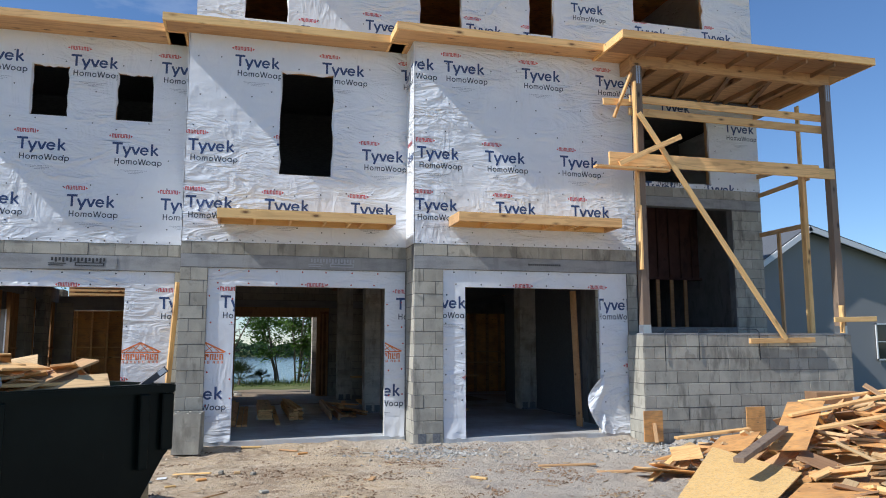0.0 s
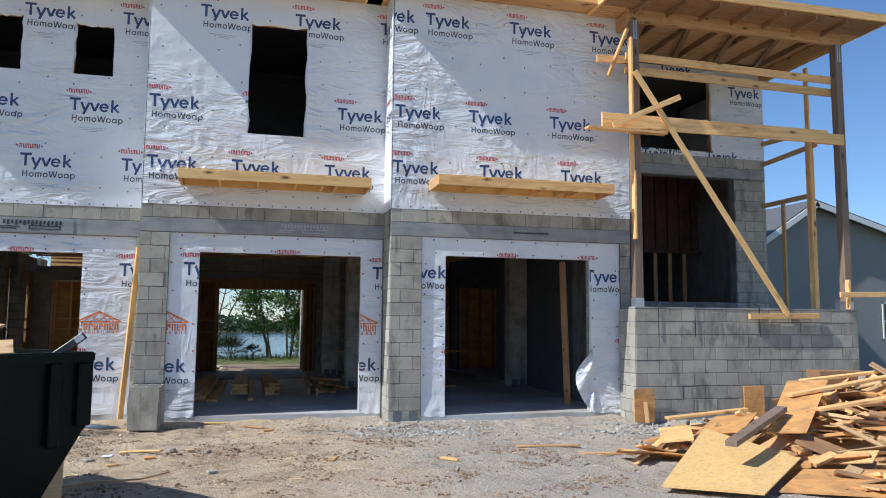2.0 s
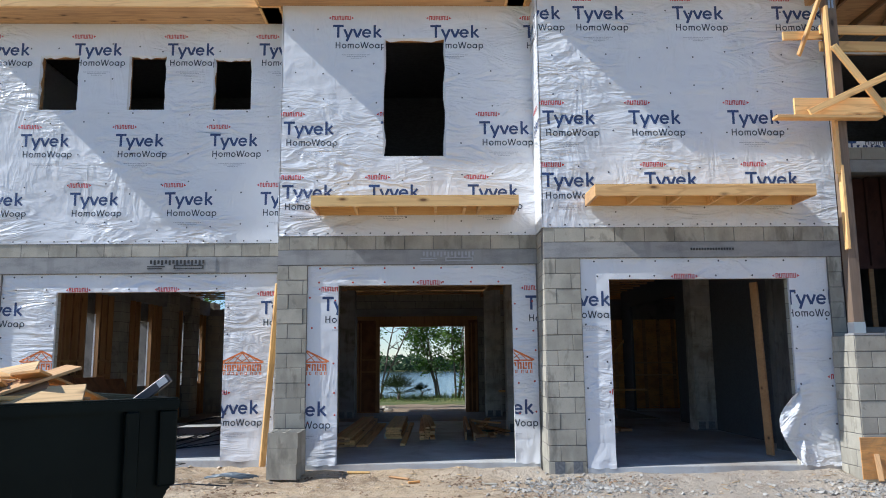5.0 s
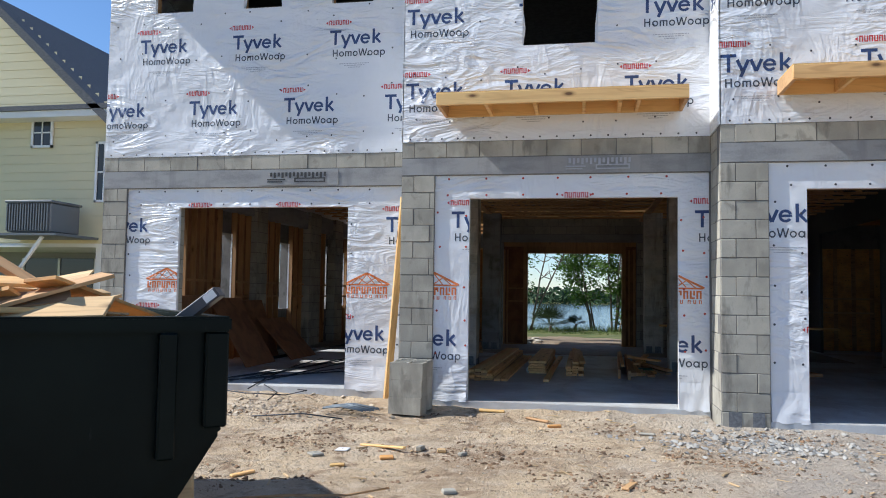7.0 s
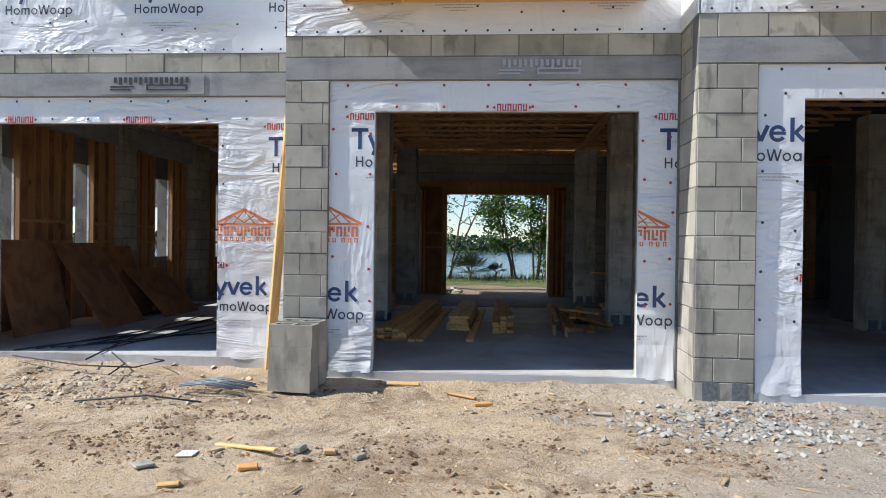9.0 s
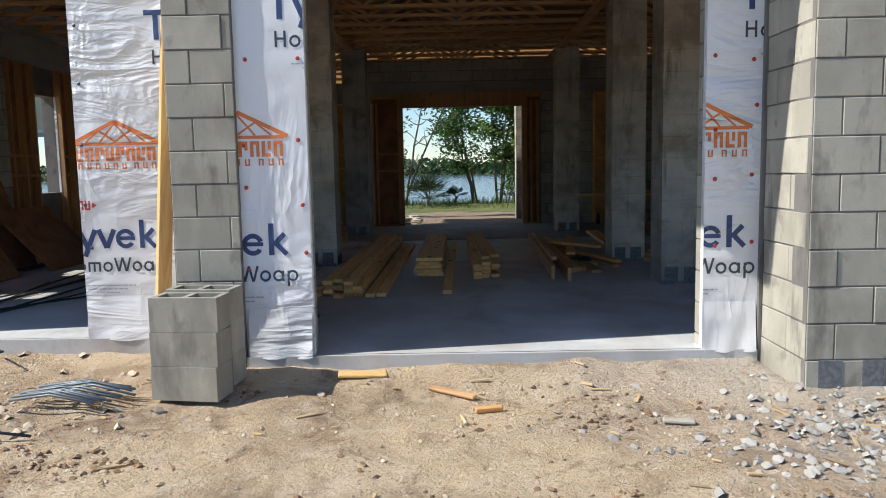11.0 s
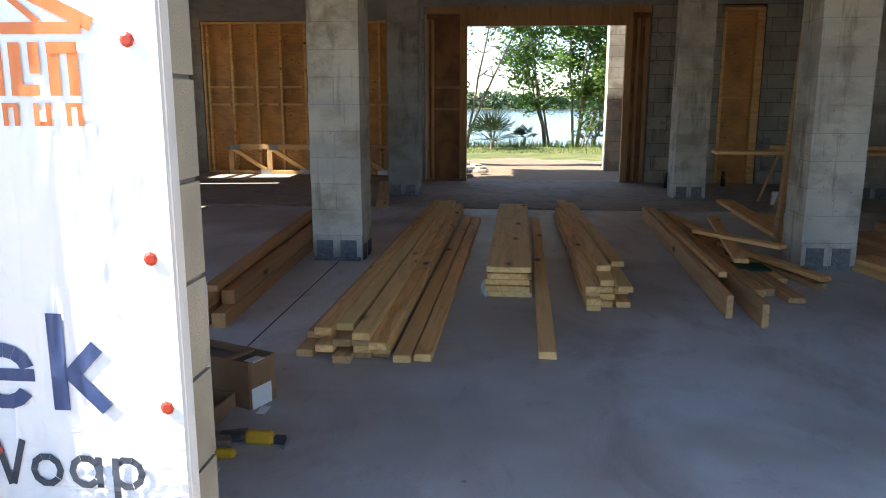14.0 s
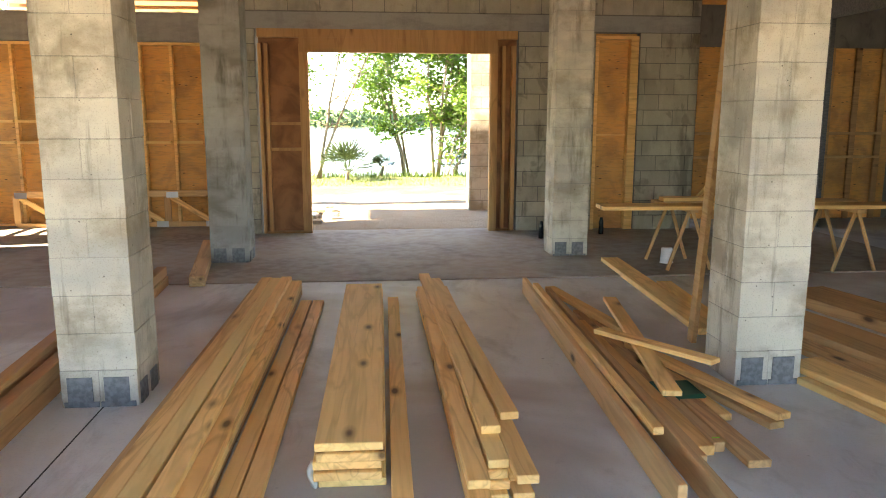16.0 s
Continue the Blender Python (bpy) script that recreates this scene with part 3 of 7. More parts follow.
xs = axis_steps([(-600, -60, 9), (-60, -9, 20), (-9, -3, 40), (-3, 9, 170), (9, 14, 30), (14, 60, 20), (60, 600, 9)])
ys = axis_steps([(-400, -12, 8), (-12, 2, 20), (2, 13, 150), (13, 24, 22), (24, 36, 60), (36, 60, 24), (60, 200, 20), (200, 900, 8)])
bm = bmesh.new()
grid = [[bm.verts.new((a, b, ground_height(a, b))) for a in xs] for b in ys]
for r0, r1 in zip(grid, grid[1:]):
    for i in range(len(xs) - 1):
        f = bm.faces.new((r0[i], r0[i + 1], r1[i + 1], r1[i]))
        c = f.calc_center_median()
        f.smooth = True
        f.material_index = 1 if c.y > 29.3 + 0.6 * noise.noise(Vector((c.x * 0.6, 0, 0))) or c.x < -14 or c.x > 16 else 0
me = mesh_of("ground", bm, GROUND)
me.materials.append(GRASS_GROUND)
ground = tagged(new("ground", me), "uneven sandy building-site ground with grey gravel", kind="structure")
bm = bmesh.new()
bm.faces.new([bm.verts.new(p) for p in ((-300, 35.4, -0.28), (300, 35.4, -0.28), (300, 160, -0.28), (-300, 160, -0.28))])
tagged(new("lake", mesh_of("lake", bm, WATER)), "calm grey-blue lake water", kind="structure")

boxes("floor", SLAB, [((-5.13, YL + 0.0, -0.1), (-1.10, 13.34, Z0)), ((-5.45, 13.34, -0.1), (-1.0, 20.0, Z0)), ((-0.55, YM - 0.0, -0.1), (2.67, 12.74, Z0)), ((-1.0, 12.74, -0.1), (2.70, 20.0, Z0)), ((3.18, YR - 0.0, -0.1), (6.53, 12.14, Z0)), ((2.70, 12.14, -0.1), (6.6, 20.0, Z0)), ((6.6, YP, -0.1), (10.6, 24, Z0))],
      label="smooth bluish-grey concrete garage slab", kind="structure")
boxes("floor_rear", SLAB_DUSTY, [((-5.45, 20.0, -0.1), (-0.9, 24.2, Z0 + 0.012)), ((-0.9, 20.0, -0.1), (3.0, 23.25, Z0 + 0.012)), ((3.0, 20.0, -0.1), (6.6, 24.2, Z0 + 0.012))],
      label="brown dusty concrete slab at the back", kind="structure")
boxes("slab_joint", BLACKISH, [((-0.83, 14.0, Z0), (-0.822, 17.0, Z0 + 0.0015))], label="saw-cut joint in the slab", kind="structure")

# ---- shell of the house ----
M_OP, L_OP, R_OP = (-0.12, Z0, 2.33, 2.60), (-4.33, Z0, -1.86, 2.585), (3.565, Z0, 6.0, 2.60)
M_WRAP, L_WRAP, R_WRAP = (-0.55, 0.12, 2.67, ZL), (-5.13, 0.14, -1.10, 2.85), (3.18, 0.10, 6.53, ZL)


def bay(name, y, u0, u1, wrap, op, text):
    w = wall("wall_" + name, MORTAR, "x", y, 0.19, (u0, -0.1, u1, ZC), [(wrap[0], -0.2, wrap[2], wrap[3])], text)
    boxes("lintel", LINTEL, [((u0 + 0.003, y - 0.008, wrap[3] + 0.01), (u1 - 0.003, y + 0.1, 3.095))], w, "smooth grey precast lintel")
    courses(w, "x", y, -1, (u0, 0.0, wrap[0], wrap[3]), z_base=-0.17)
    if u1 - wrap[2] > 0.05:
        courses(w, "x", y, -1, (wrap[2], 0.0, u1, wrap[3]), z_base=-0.17)
    courses(w, "x", y, -1, (u0, 3.10, u1, ZC), z_base=3.10)
    rects = cut(wrap, [op])
    buck = boxes("garage_opening_frame", STUD, [((a, y + 0.045, b), (c, y + 0.14, d)) for a, b, c, d in cut((wrap[0], Z0, wrap[2], wrap[3]), [op]) if b > 2.5], None, "rough-sawn timber frame round a garage opening", kind="structure")
    for u, v, s in ((wrap[0], op[0] - 0.012, 1), (op[2] + 0.012, wrap[2], -1)):
        back = boxes("jamb_wall", MORTAR, [((u + 0.002, y + 0.075, 0.0), (v - 0.002, y + 0.188, op[3] + 0.05))], buck, "block jamb behind the sheeting")
        z = 0.03
        while z < 2.55:
            boxes("block", BLOCK, [((u + 0.004 if s < 0 else v - 0.03, y + 0.08, z + 0.005), (u + 0.03 if s < 0 else v + 0.005, y + 0.193, min(2.6, z + H) - 0.005))] if s > 0 else [((u - 0.005, y + 0.08, z + 0.005), (u + 0.03, y + 0.193, min(2.6, z + H) - 0.005))], buck)
            z += H
    boxes("sheet_return", WRAP, [((op[0] - 0.006, y + 0.0441, Z0 + 0.002), (op[0] + 0.002, y + 0.078, op[3])), ((op[2] - 0.002, y + 0.0441, Z0 + 0.002), (op[2] + 0.006, y + 0.078, op[3])), ((op[0], y + 0.0441, op[3] - 0.002), (op[2], y + 0.10, op[3] + 0.006))], buck, "white sheeting folded round the edge")
    sh = boxes("house_wrap", WRAP, [((a, y + 0.03, b), (c, y + 0.044, d)) for a, b, c, d in rects], buck, "white sheeting nailed over the timber frame")
    return w, rects, sh


wall_m, rm, sm = bay("middle_bay", YM, -0.97, 2.69, M_WRAP, M_OP, "grey concrete-block wall of the middle garage bay")
wall_l, rl, sl = bay("left_bay", YL, -5.50, -0.97, L_WRAP, L_OP, "grey concrete-block wall of the set-back garage bay")
wall_r, rr, sr = bay("right_bay", YR, 2.69, 6.72, R_WRAP, R_OP, "grey concrete-block wall of the foremost garage bay")


def strip_marks(u, v, extra=()):
    return mark_set(u, v) + list(extra)


def column_marks(u):
    return mark_set(u, 2.24) + mark_set(u - 0.645, 0.80) + [("orange_mark", u - 0.52, 1.36)]


its = column_marks(-0.34) + column_marks(2.515) + [("red_mark", 0.98, 2.60)]
print_on(sm, "x", YM + 0.0285, -1, rm, its)
its = mark_set(-1.33, 2.24) + mark_set(-2.05, 0.80) + [("orange_mark", -1.89, 1.36)] + [("orange_mark", -4.80, 1.40), ("navy_mark", -5.53, 2.24), ("dark_mark", -5.50, 2.08), ("red_mark", -4.95, 1.18), ("red_mark", -4.2, 2.585), ("red_mark", -2.9, 2.585)]
print_on(sl, "x", YL + 0.0285, -1, rl, its)
its = [("navy_mark", 2.85, 2.24), ("dark_mark", 2.90, 2.08), ("fine_print", 3.1, 1.97), ("red_mark", 3.50, 1.08), ("red_mark", 4.4, 2.60), ("red_mark", 5.78, 2.60), ("navy_mark", 5.92, 2.24), ("dark_mark", 5.96, 2.08), ("red_mark", 6.42, 1.25)]
print_on(sr, "x", YR + 0.0285, -1, rr, its)


def strip_nails(wrap, op):
    pts = []
    for u in (wrap[0] + 0.05, op[0] - 0.05, op[2] + 0.05, wrap[2] - 0.05):
        for k in range(6):
            pts.append((u + rng.uniform(-0.02, 0.02), 0.32 + k * 0.42 + rng.uniform(-0.1, 0.1)))
    for v in (wrap[3] - 0.04, op[3] + 0.04):
        n = int((wrap[2] - wrap[0]) / 0.42)
        for k in range(n):
            pts.append((wrap[0] + 0.2 + k * 0.42 + rng.uniform(-0.05, 0.05), v))
    return pts


cap_nails(sm, "x", YM + 0.0275, -1, strip_nails(M_WRAP, M_OP), CAP_RED, 0.014)
cap_nails(sl, "x", YL + 0.0275, -1, strip_nails(L_WRAP, L_OP), CAP_DARK)
cap_nails(sr, "x", YR + 0.0275, -1, strip_nails(R_WRAP, R_OP), CAP_DARK)

for u, w in ((2.76, 0.13), (3.0, 0.12)):
    boxes("mortar_patch", PATCH, [((u, YR - 0.012, 0.02), (u + w, YR + 0.02, 0.235))], wall_r, "dark mortar patch at the foot")

# sides of the stepped bays
ws = wall("wall_middle_bay_side", MORTAR, "y", -0.965, 0.19, (YM + 0.19, -0.1, YL + 0.19, ZC), (), "block return of the middle bay")
courses(ws, "y", -0.965, -1, (YM, 0.0, YL, 2.88), z_base=-0.17)
ws = wall("wall_right_bay_side", MORTAR, "y", 2.695, 0.19, (YR + 0.19, -0.1, YM + 0.19, ZC), (), "block return of the foremost bay")
courses(ws, "y", 2.695, -1, (YR, 0.0, YM, 3.3), z_base=-0.17)

# Unseen return, added to keep a sun patch off the middle slab.
boxes("return_wall", MORTAR, [((-1.15, YL + 0.1905, -0.05), (-0.97, 13.92, 3.29))], label="unseen block return added inside the bay to stop the sun", kind="structure")

# ---- upper storey ----
def upper(name, y, u0, u1, holes, marks, z0=ZC, z1=ZE + 0.10, text=""):
    core = wall("upper_wall_" + name, STUD, "x", y + 0.012, 0.13, (u0, z0, u1, z1), holes, text or "timber-framed upper wall under white sheeting")
    rects = cut((u0, z0, u1, z1), holes)
    # slack sheet with a slightly wavy foot, and torn heads at the openings
    sh = boxes("house_wrap", WRAP, [((a, y - 0.012, b), (c, y + 0.008, d)) for a, b, c, d in rects], core, "white printed sheeting")
    print_on(sh, "x", y - 0.0135, -1, rects, marks)
    pts = [(u0 + 0.15 + i * 0.41 + rng.uniform(-0.05, 0.05), z0 + 0.3 + j * 0.55 + rng.uniform(-0.1, 0.1)) for i in range(int((u1 - u0) / 0.41)) for j in range(int((z1 - z0 - 0.3) / 0.55) + 1)]
    pts += [(u0 + 0.1 + i * 0.2, z0 + 0.035) for i in range(int((u1 - u0) / 0.2))]
    pts = [p for p in pts if not any(h[0] - 0.03 < p[0] < h[2] + 0.03 and h[1] - 0.03 < p[1] < h[3] + 0.03 for h in holes)]
    cap_nails(sh, "x", y - 0.0145, -1, pts, CAP_DARK, 0.012)
    for h in holes:
        bm = bmesh.new()
        n = 9
        w, t = h[2] - h[0], 0.006
        top = []
        for i in range(n + 1):
            u = h[0] + w * i / n
            drop = rng.uniform(0.015, 0.05) * (0.2 if i in (0, n) else 1)
            top.append((u, drop))
        for (ua, da), (ub, db) in zip(top, top[1:]):
            bm.faces.new([bm.verts.new(p) for p in ((ua, y - 0.01, h[3]), (ub, y - 0.01, h[3]), (ub, y + 0.02, h[3] - db), (ua, y + 0.02, h[3] - da))])
        for side in (0, 2):
            edge = [(h[side], h[1] + (h[3] - h[1]) * i / 8, rng.uniform(0.0, 0.035)) for i in range(9)]
            s = 1 if side == 0 else -1
            for (ua, va, da), (ub, vb, db) in zip(edge, edge[1:]):
                bm.faces.new([bm.verts.new(p) for p in ((ua, y - 0.01, va), (ua + s * da, y + 0.03, va), (ub + s * db, y + 0.03, vb), (ub, y - 0.01, vb))])
        bmesh.ops.recalc_face_normals(bm, faces=bm.faces)
        part("sheet_edge", bm, WRAP, core, "torn sheeting round a window hole")
    return core


ml = []
for v, us in ((6.24, (-5.69, -4.28, -2.86, -1.45)), (4.79, (-5.0, -3.58, -2.16)), (3.88, (-5.62, -4.21, -2.80, -1.37))):
    for u in us:
        ml += mark_set(u, v)
mm = []
for v, us in ((6.26, (-0.24, 1.20, 2.58)), (4.78, (-0.93, 0.47, 1.90)), (3.84, (-0.93, 0.30, 1.72))):
    for u in us:
        mm += mark_set(u, v)
mr = []
for v, us in ((6.27, (2.3, 3.20, 4.61, 6.03)), (4.74, (2.73, 3.92, 5.30)), (3.86, (2.70, 4.10, 5.49))):
    for u in us:
        mr += mark_set(u, v)
WL = [(-4.79, 5.37, -4.20, 6.24), (-3.44, 5.37, -2.87, 6.24), (-2.14, 5.37, -1.56, 6.20)]
WM = [(0.51, 4.46, 1.41, 6.25)]
up_l = upper("left", YL, -5.50, -0.97, WL, ml)
up_m = upper("middle", YM, -0.97, 2.69, WM, mm)
up_r = upper("right", YR, 2.69, 6.72, [], mr)
for nm, x_, a, b in (("middle_side", -0.97, YM, YL), ("right_side", 2.69, YR, YM)):
    wq = wall("upper_wall_" + nm, STUD, "y", x_ + 0.012, 0.12, (a + 0.15, ZC, b + 0.1, ZE + 0.10), (), "timber return of an upper bay")
    boxes("house_wrap", WRAP, [((x_ - 0.012, a - 0.012, ZC), (x_ + 0.010, b - 0.012, ZE + 0.10))], wq, "white sheeting")
    print_on(wq, "y", x_ - 0.0135, -1, [(a, ZC, b, ZE)], [("navy_mark", a + 0.05, 6.2), ("dark_mark", a + 0.05, 6.05), ("navy_mark", a - 0.3, 4.7), ("red_mark", a + 0.1, 5.0)])

# recessed right part behind the porch
wp = wall("wall_porch_bay", MORTAR, "x", YP, 0.19, (6.5, 0.0, 10.65, 4.88), [(7.0, 2.0, 9.93, 4.47)], "grey block wall behind the porch")
courses(wp, "x", YP, -1, (9.93, 1.8, 10.65, 4.47), z_base=1.8)
courses(wp, "x", YP, -1, (6.75, 4.68, 10.65, 4.88), z_base=4.68)
boxes("lintel", LINTEL, [((6.75, YP - 0.008, 4.48), (10.647, YP + 0.1, 4.675))], wp, "smooth grey precast lintel")
mp = mark_set(9.85, 6.15) + mark_set(8.3, 6.5) + [("dark_mark", 8.2, 4.92), ("navy_mark", 9.3, 4.80), ("navy_mark", 7.9, 4.78)]
upper("porch_bay", YP, 6.6, 10.65, [(7.2, 4.98, 9.45, 6.50)], mp, 4.88, 6.9)
# Dark sheet added so the rooms behind the window holes stay black.
boxes("upper_partition", SHINGLE_AND_SHADE, [((-5.3, 16.2, 3.79), (10.4, 16.3, ZE))], label="dark sheet added upstairs in place of shade behind the windows", kind="structure")
# Added dark screen: paints the unlit depth of the right bay.
boxes("wall_divider", SHINGLE_AND_SHADE, [((6.83, a, b_), (6.89, c, d)) for a, b_, c, d in cut((YP, -0.1, 23.99, 4.87), [(19.2, -0.2, 23.0, 3.0)])], label="dark sheet added in place of shade between the garage and the porch bay", kind="structure")
wq = wall("wall_porch_side", MORTAR, "y", 6.72, -0.19, (YR + 0.19, 0.0, YP, ZC), (), "block side of the foremost bay")
wall("upper_wall_porch_side", WRAP, "y", 6.72, -0.14, (YR + 0.15, ZC, YP, ZE), (), "white-wrapped side of the foremost bay")
wall("wall_east", MORTAR, "y", 10.65, -0.19, (YP + 0.19, 0.0, BACK_L, 4.88), (), "outer block wall")
wall("upper_wall_east", WRAP, "y", 10.65, -0.14, (YP + 0.14, 4.88, BACK_L, 10.6), (), "white-wrapped outer wall")
wall("upper_wall_west", WRAP, "y", -5.50, 0.14, (YL + 0.14, ZC, BACK_L, ZE), (), "white-wrapped outer wall")
wall("upper_wall_rear", PLY, "x", BACK_L, 0.14, (-5.5, 3.3, 10.65, 10.6), [(-5.5, 3.2, 5.0, 3.75), (5.2, 3.42, 6.5, 3.60)], "plywood-sheathed rear wall")
# Deck is painted dark so the rooms above it look unlit.
boxes("upper_floor", POST, [((-5.36, YL + 0.15, 3.76), (-0.97, 23.99, 3.79)), ((-0.97, YM + 0.15, 3.76), (2.69, 23.99, 3.79)), ((2.69, YR + 0.15, 3.76), (6.55, 23.99, 3.79)), ((6.55, YP + 0.19, 4.88), (10.46, 23.99, 4.91))], label="strand-board deck over the floor trusses, coloured dark in place of shade", kind="structure")
# Ceiling colour carries the darkness of the upper rooms.
boxes("upper_ceiling", SHINGLE_AND_SHADE, [((-5.36, YL + 0.15, ZE), (10.5, 23.99, ZE + 0.04)), ((-0.97, YM + 0.15, ZE), (6.55, YL + 0.15, ZE + 0.04))], label="ceiling of the upper storey, coloured dark in place of shade", kind="structure")
boxes("porch_floor", SLAB, [((6.72, 11.6, 1.60), (10.65, YP, 1.80))], label="raised concrete porch slab", kind="structure")
boxes("raised_floor", SLAB, [((6.9, YP + 0.19, 1.62), (10.46, 19.0, 1.80))], label="raised concrete floor behind the porch", kind="structure")
# Stem wall takes the dark colour to paint in the bay's shade.
boxes("stem_wall", SHINGLE_AND_SHADE, [((6.9, YP + 0.19, 0.0), (7.05, 19.0, 1.62)), ((7.05, 18.85, 0.0), (10.46, 19.0, 1.62))], label="stem wall under the raised floor, coloured dark in place of shade", kind="structure")

# third storey, set back
third = upper("third_storey", YP, -0.95, 10.65, [(-0.12, 7.58, 0.66, 9.3), (3.16, 7.75, 4.01, 9.3), (5.43, 7.88, 5.98, 9.3), (7.78, 8.40, 9.47, 9.6)],
              sum([mark_set(u, v) for u, v in ((0.9, 7.35), (2.1, 7.6), (-0.9, 8.4), (2.9, 7.5), (4.1, 7.75), (5.3, 7.7), (6.35, 8.45), (7.8, 8.1), (9.4, 8.15), (6.6, 7.4), (6.4, 9.3), (2.0, 8.6))], []), 6.9, 10.6)
wall("upper_wall_third_west", WRAP, "y", -0.95, 0.14, (YP + 0.14, 6.9, BACK_L, 10.6), (), "white-wrapped side wall")
boxes("roof_top", PLY, [((-1.3, 13.0, 10.6), (11.0, 24.3, 10.75))], label="top roof deck", kind="structure")
boxes("third_floor_deck", PLY, [((-0.95, YP, 6.86), (10.5, 23.9, 6.9))], label="deck of the top storey", kind="structure")

# ---- eaves ----
def eave(name, u0, u1, y0, y1, z=ZE, text="low roof with raw timber fascia and open rafter tails"):
    e = empty(name, (0, 0, 0), text, "roof", kind="structure")
    boxes("deck", OSB, [((u0, y0 + 0.04, z + 0.215), (u1, y1, z + 0.23))], e)
    boxes("soffit_board", PINE_OLD, [((u0 + 0.041, y0 + 0.041, z + 0.105), (u1 - 0.041, y1, z + 0.115))], e)
    boxes("fascia", PINE, [((u0, y0, z + 0.095), (u1, y0 + 0.04, z + 0.225))], e, "fresh timber fascia board")
    boxes("side_fascia", PINE, [((u0, y0 + 0.041, z + 0.095), (u0 + 0.04, y1, z + 0.214)), ((u1 - 0.04, y0 + 0.041, z + 0.095), (u1, y1, z + 0.214))], e)
    ps, u = [], u0 + 0.35
    while u < u1 - 0.1:
        ps.append(((u, y0 + 0.041, z + 0.116), (u + 0.038, y1 - 0.1, z + 0.214)))
        u += 0.61
    boxes("rafter_tails", PINE_OLD, ps, e)
    return e


eave("roof_left", -6.0, -1.02, YL - 0.60, YP - 0.02)
eave("roof_middle", -1.36, 2.62, YM - 0.45, YP - 0.02)
eave("roof_right", 2.30, 6.2, YR - 0.45, YP - 0.02)
pr = eave("roof_porch", 5.98, 11.1, 10.8, YP - 0.02, 6.63)

# ---- porch ----
PY = 11.42
pw = wall("porch_wall", MORTAR, "x", PY, 0.19, (6.5, -0.1, 10.70, 1.81), (), "sunlit grey block wall under the porch")
courses(pw, "x", PY, -1, (6.5, 0.0, 10.70, 1.81), z_base=-0.02)
courses(pw, "y", 6.5, -1, (PY, 0.0, YR, 1.81), z_base=-0.02)
boxes("wall_cap", LINTEL, [((6.495, PY - 0.012, 1.81), (10.71, PY + 0.2, 1.835))], pw, "rough mortar cap")
boxes("porch_side_wall", MORTAR, [((6.506, PY + 0.19, -0.1), (6.69, YR, 1.81)), ((10.51, PY + 0.19, -0.1), (10.70, YP, 1.81))], None, "block side wall of the porch", kind="structure")


def post(x, y, z0, z1, s, mat, label, name="porch_post"):
    e = empty(name, (x, y, z0), label, "post", "porch posts")
    boxes("shaft", mat, [((-s / 2, -s / 2, 0), (s / 2, s / 2, z1 - z0))], e, bevel=0.004)
    if s > 0.12:
        boxes("base_bracket", STEEL, [((-s / 2 - 0.004, -s / 2 - 0.004, 0), (s / 2 + 0.004, s / 2 + 0.004, 0.14))], e, "galvanised bracket")
        boxes("top_strap", STEEL, [((-0.035, -s / 2 - 0.004, z1 - z0 - 0.32), (-0.01, -s / 2, z1 - z0)), ((0.01, -s / 2 - 0.004, z1 - z0 - 0.32), (0.035, -s / 2, z1 - z0))], e, "galvanised straps")
    return e


post(6.60, PY + 0.09, 1.835, 6.518, 0.14, POST, "weathered square timber post standing on the porch wall")
post(10.58, PY + 0.09, 1.835, 6.518, 0.14, POST, "weathered square timber post standing on the porch wall end")
B = lambda n, p, q, w, t, m, l, c="timber", g="porch timbers", r=0.0: board(n, p, q, w, t, m, None, l, c, g, r)
B("porch_beam", (6.5, PY + 0.09, 6.64), (10.66, PY + 0.09, 6.64), 0.09, 0.24, PINE_OLD, "deep timber beam carrying the porch roof")
B("porch_beam", (6.56, PY + 0.1, 6.60), (6.56, YP, 6.60), 0.09, 0.24, PINE_OLD, "side beam of the porch roof")
B("porch_beam", (10.62, PY + 0.1, 6.60), (10.62, YP, 6.60), 0.09, 0.24, PINE_OLD, "side beam of the porch roof")
boxes("overhang_board", DARK_PINE, [((6.03, 10.845, 6.715), (11.05, PY + 0.02, 6.730))], label="brown board under the front overhang of the porch roof", kind="structure")
boxes("porch_soffit", DARK_PINE, [((6.1, 10.9, 6.79), (11.0, YP - 0.05, 6.815))], label="raw board underside of the porch roof", kind="structure")
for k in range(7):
    B("porch_joist", (6.6 + k * 0.61, 10.86, 6.71), (6.6 + k * 0.61, YP - 0.05, 6.71), 0.038, 0.14, DARK_PINE, "roof joist under the porch roof", "timber", "porch joists")
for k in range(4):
    B("joist_brace", (6.9 + k * 0.9, 11.7, 6.66), (7.5 + k * 0.9, 13.2, 6.66), 0.09, 0.038, DARK_PINE, "flat brace between the porch joists", "timber", "porch joists")
B("scaffold_rail", (5.95, PY - 0.05, 4.79), (10.2, PY - 0.05, 4.80), 0.04, 0.23, PINE, "wide fresh plank nailed across the porch posts")
B("scaffold_rail", (10.0, PY + 0.02, 4.79), (10.6, PY + 0.02, 4.79), 0.05, 0.19, PINE, "plank end meeting the corner post")
B("scaffold_board", (5.65, PY - 0.12, 4.62), (7.05, PY - 0.10, 4.62), 0.14, 0.04, PINE, "short plank lying under the rail")
B("guard_rail", (6.5, PY + 0.17, 5.96), (10.6, PY + 0.17, 5.90), 0.038, 0.13, PINE, "fresh guard rail board")
B("guard_rail", (6.5, PY + 0.21, 5.74), (10.6, PY + 0.21, 5.69), 0.04, 0.14, PINE, "inner guard rail board")
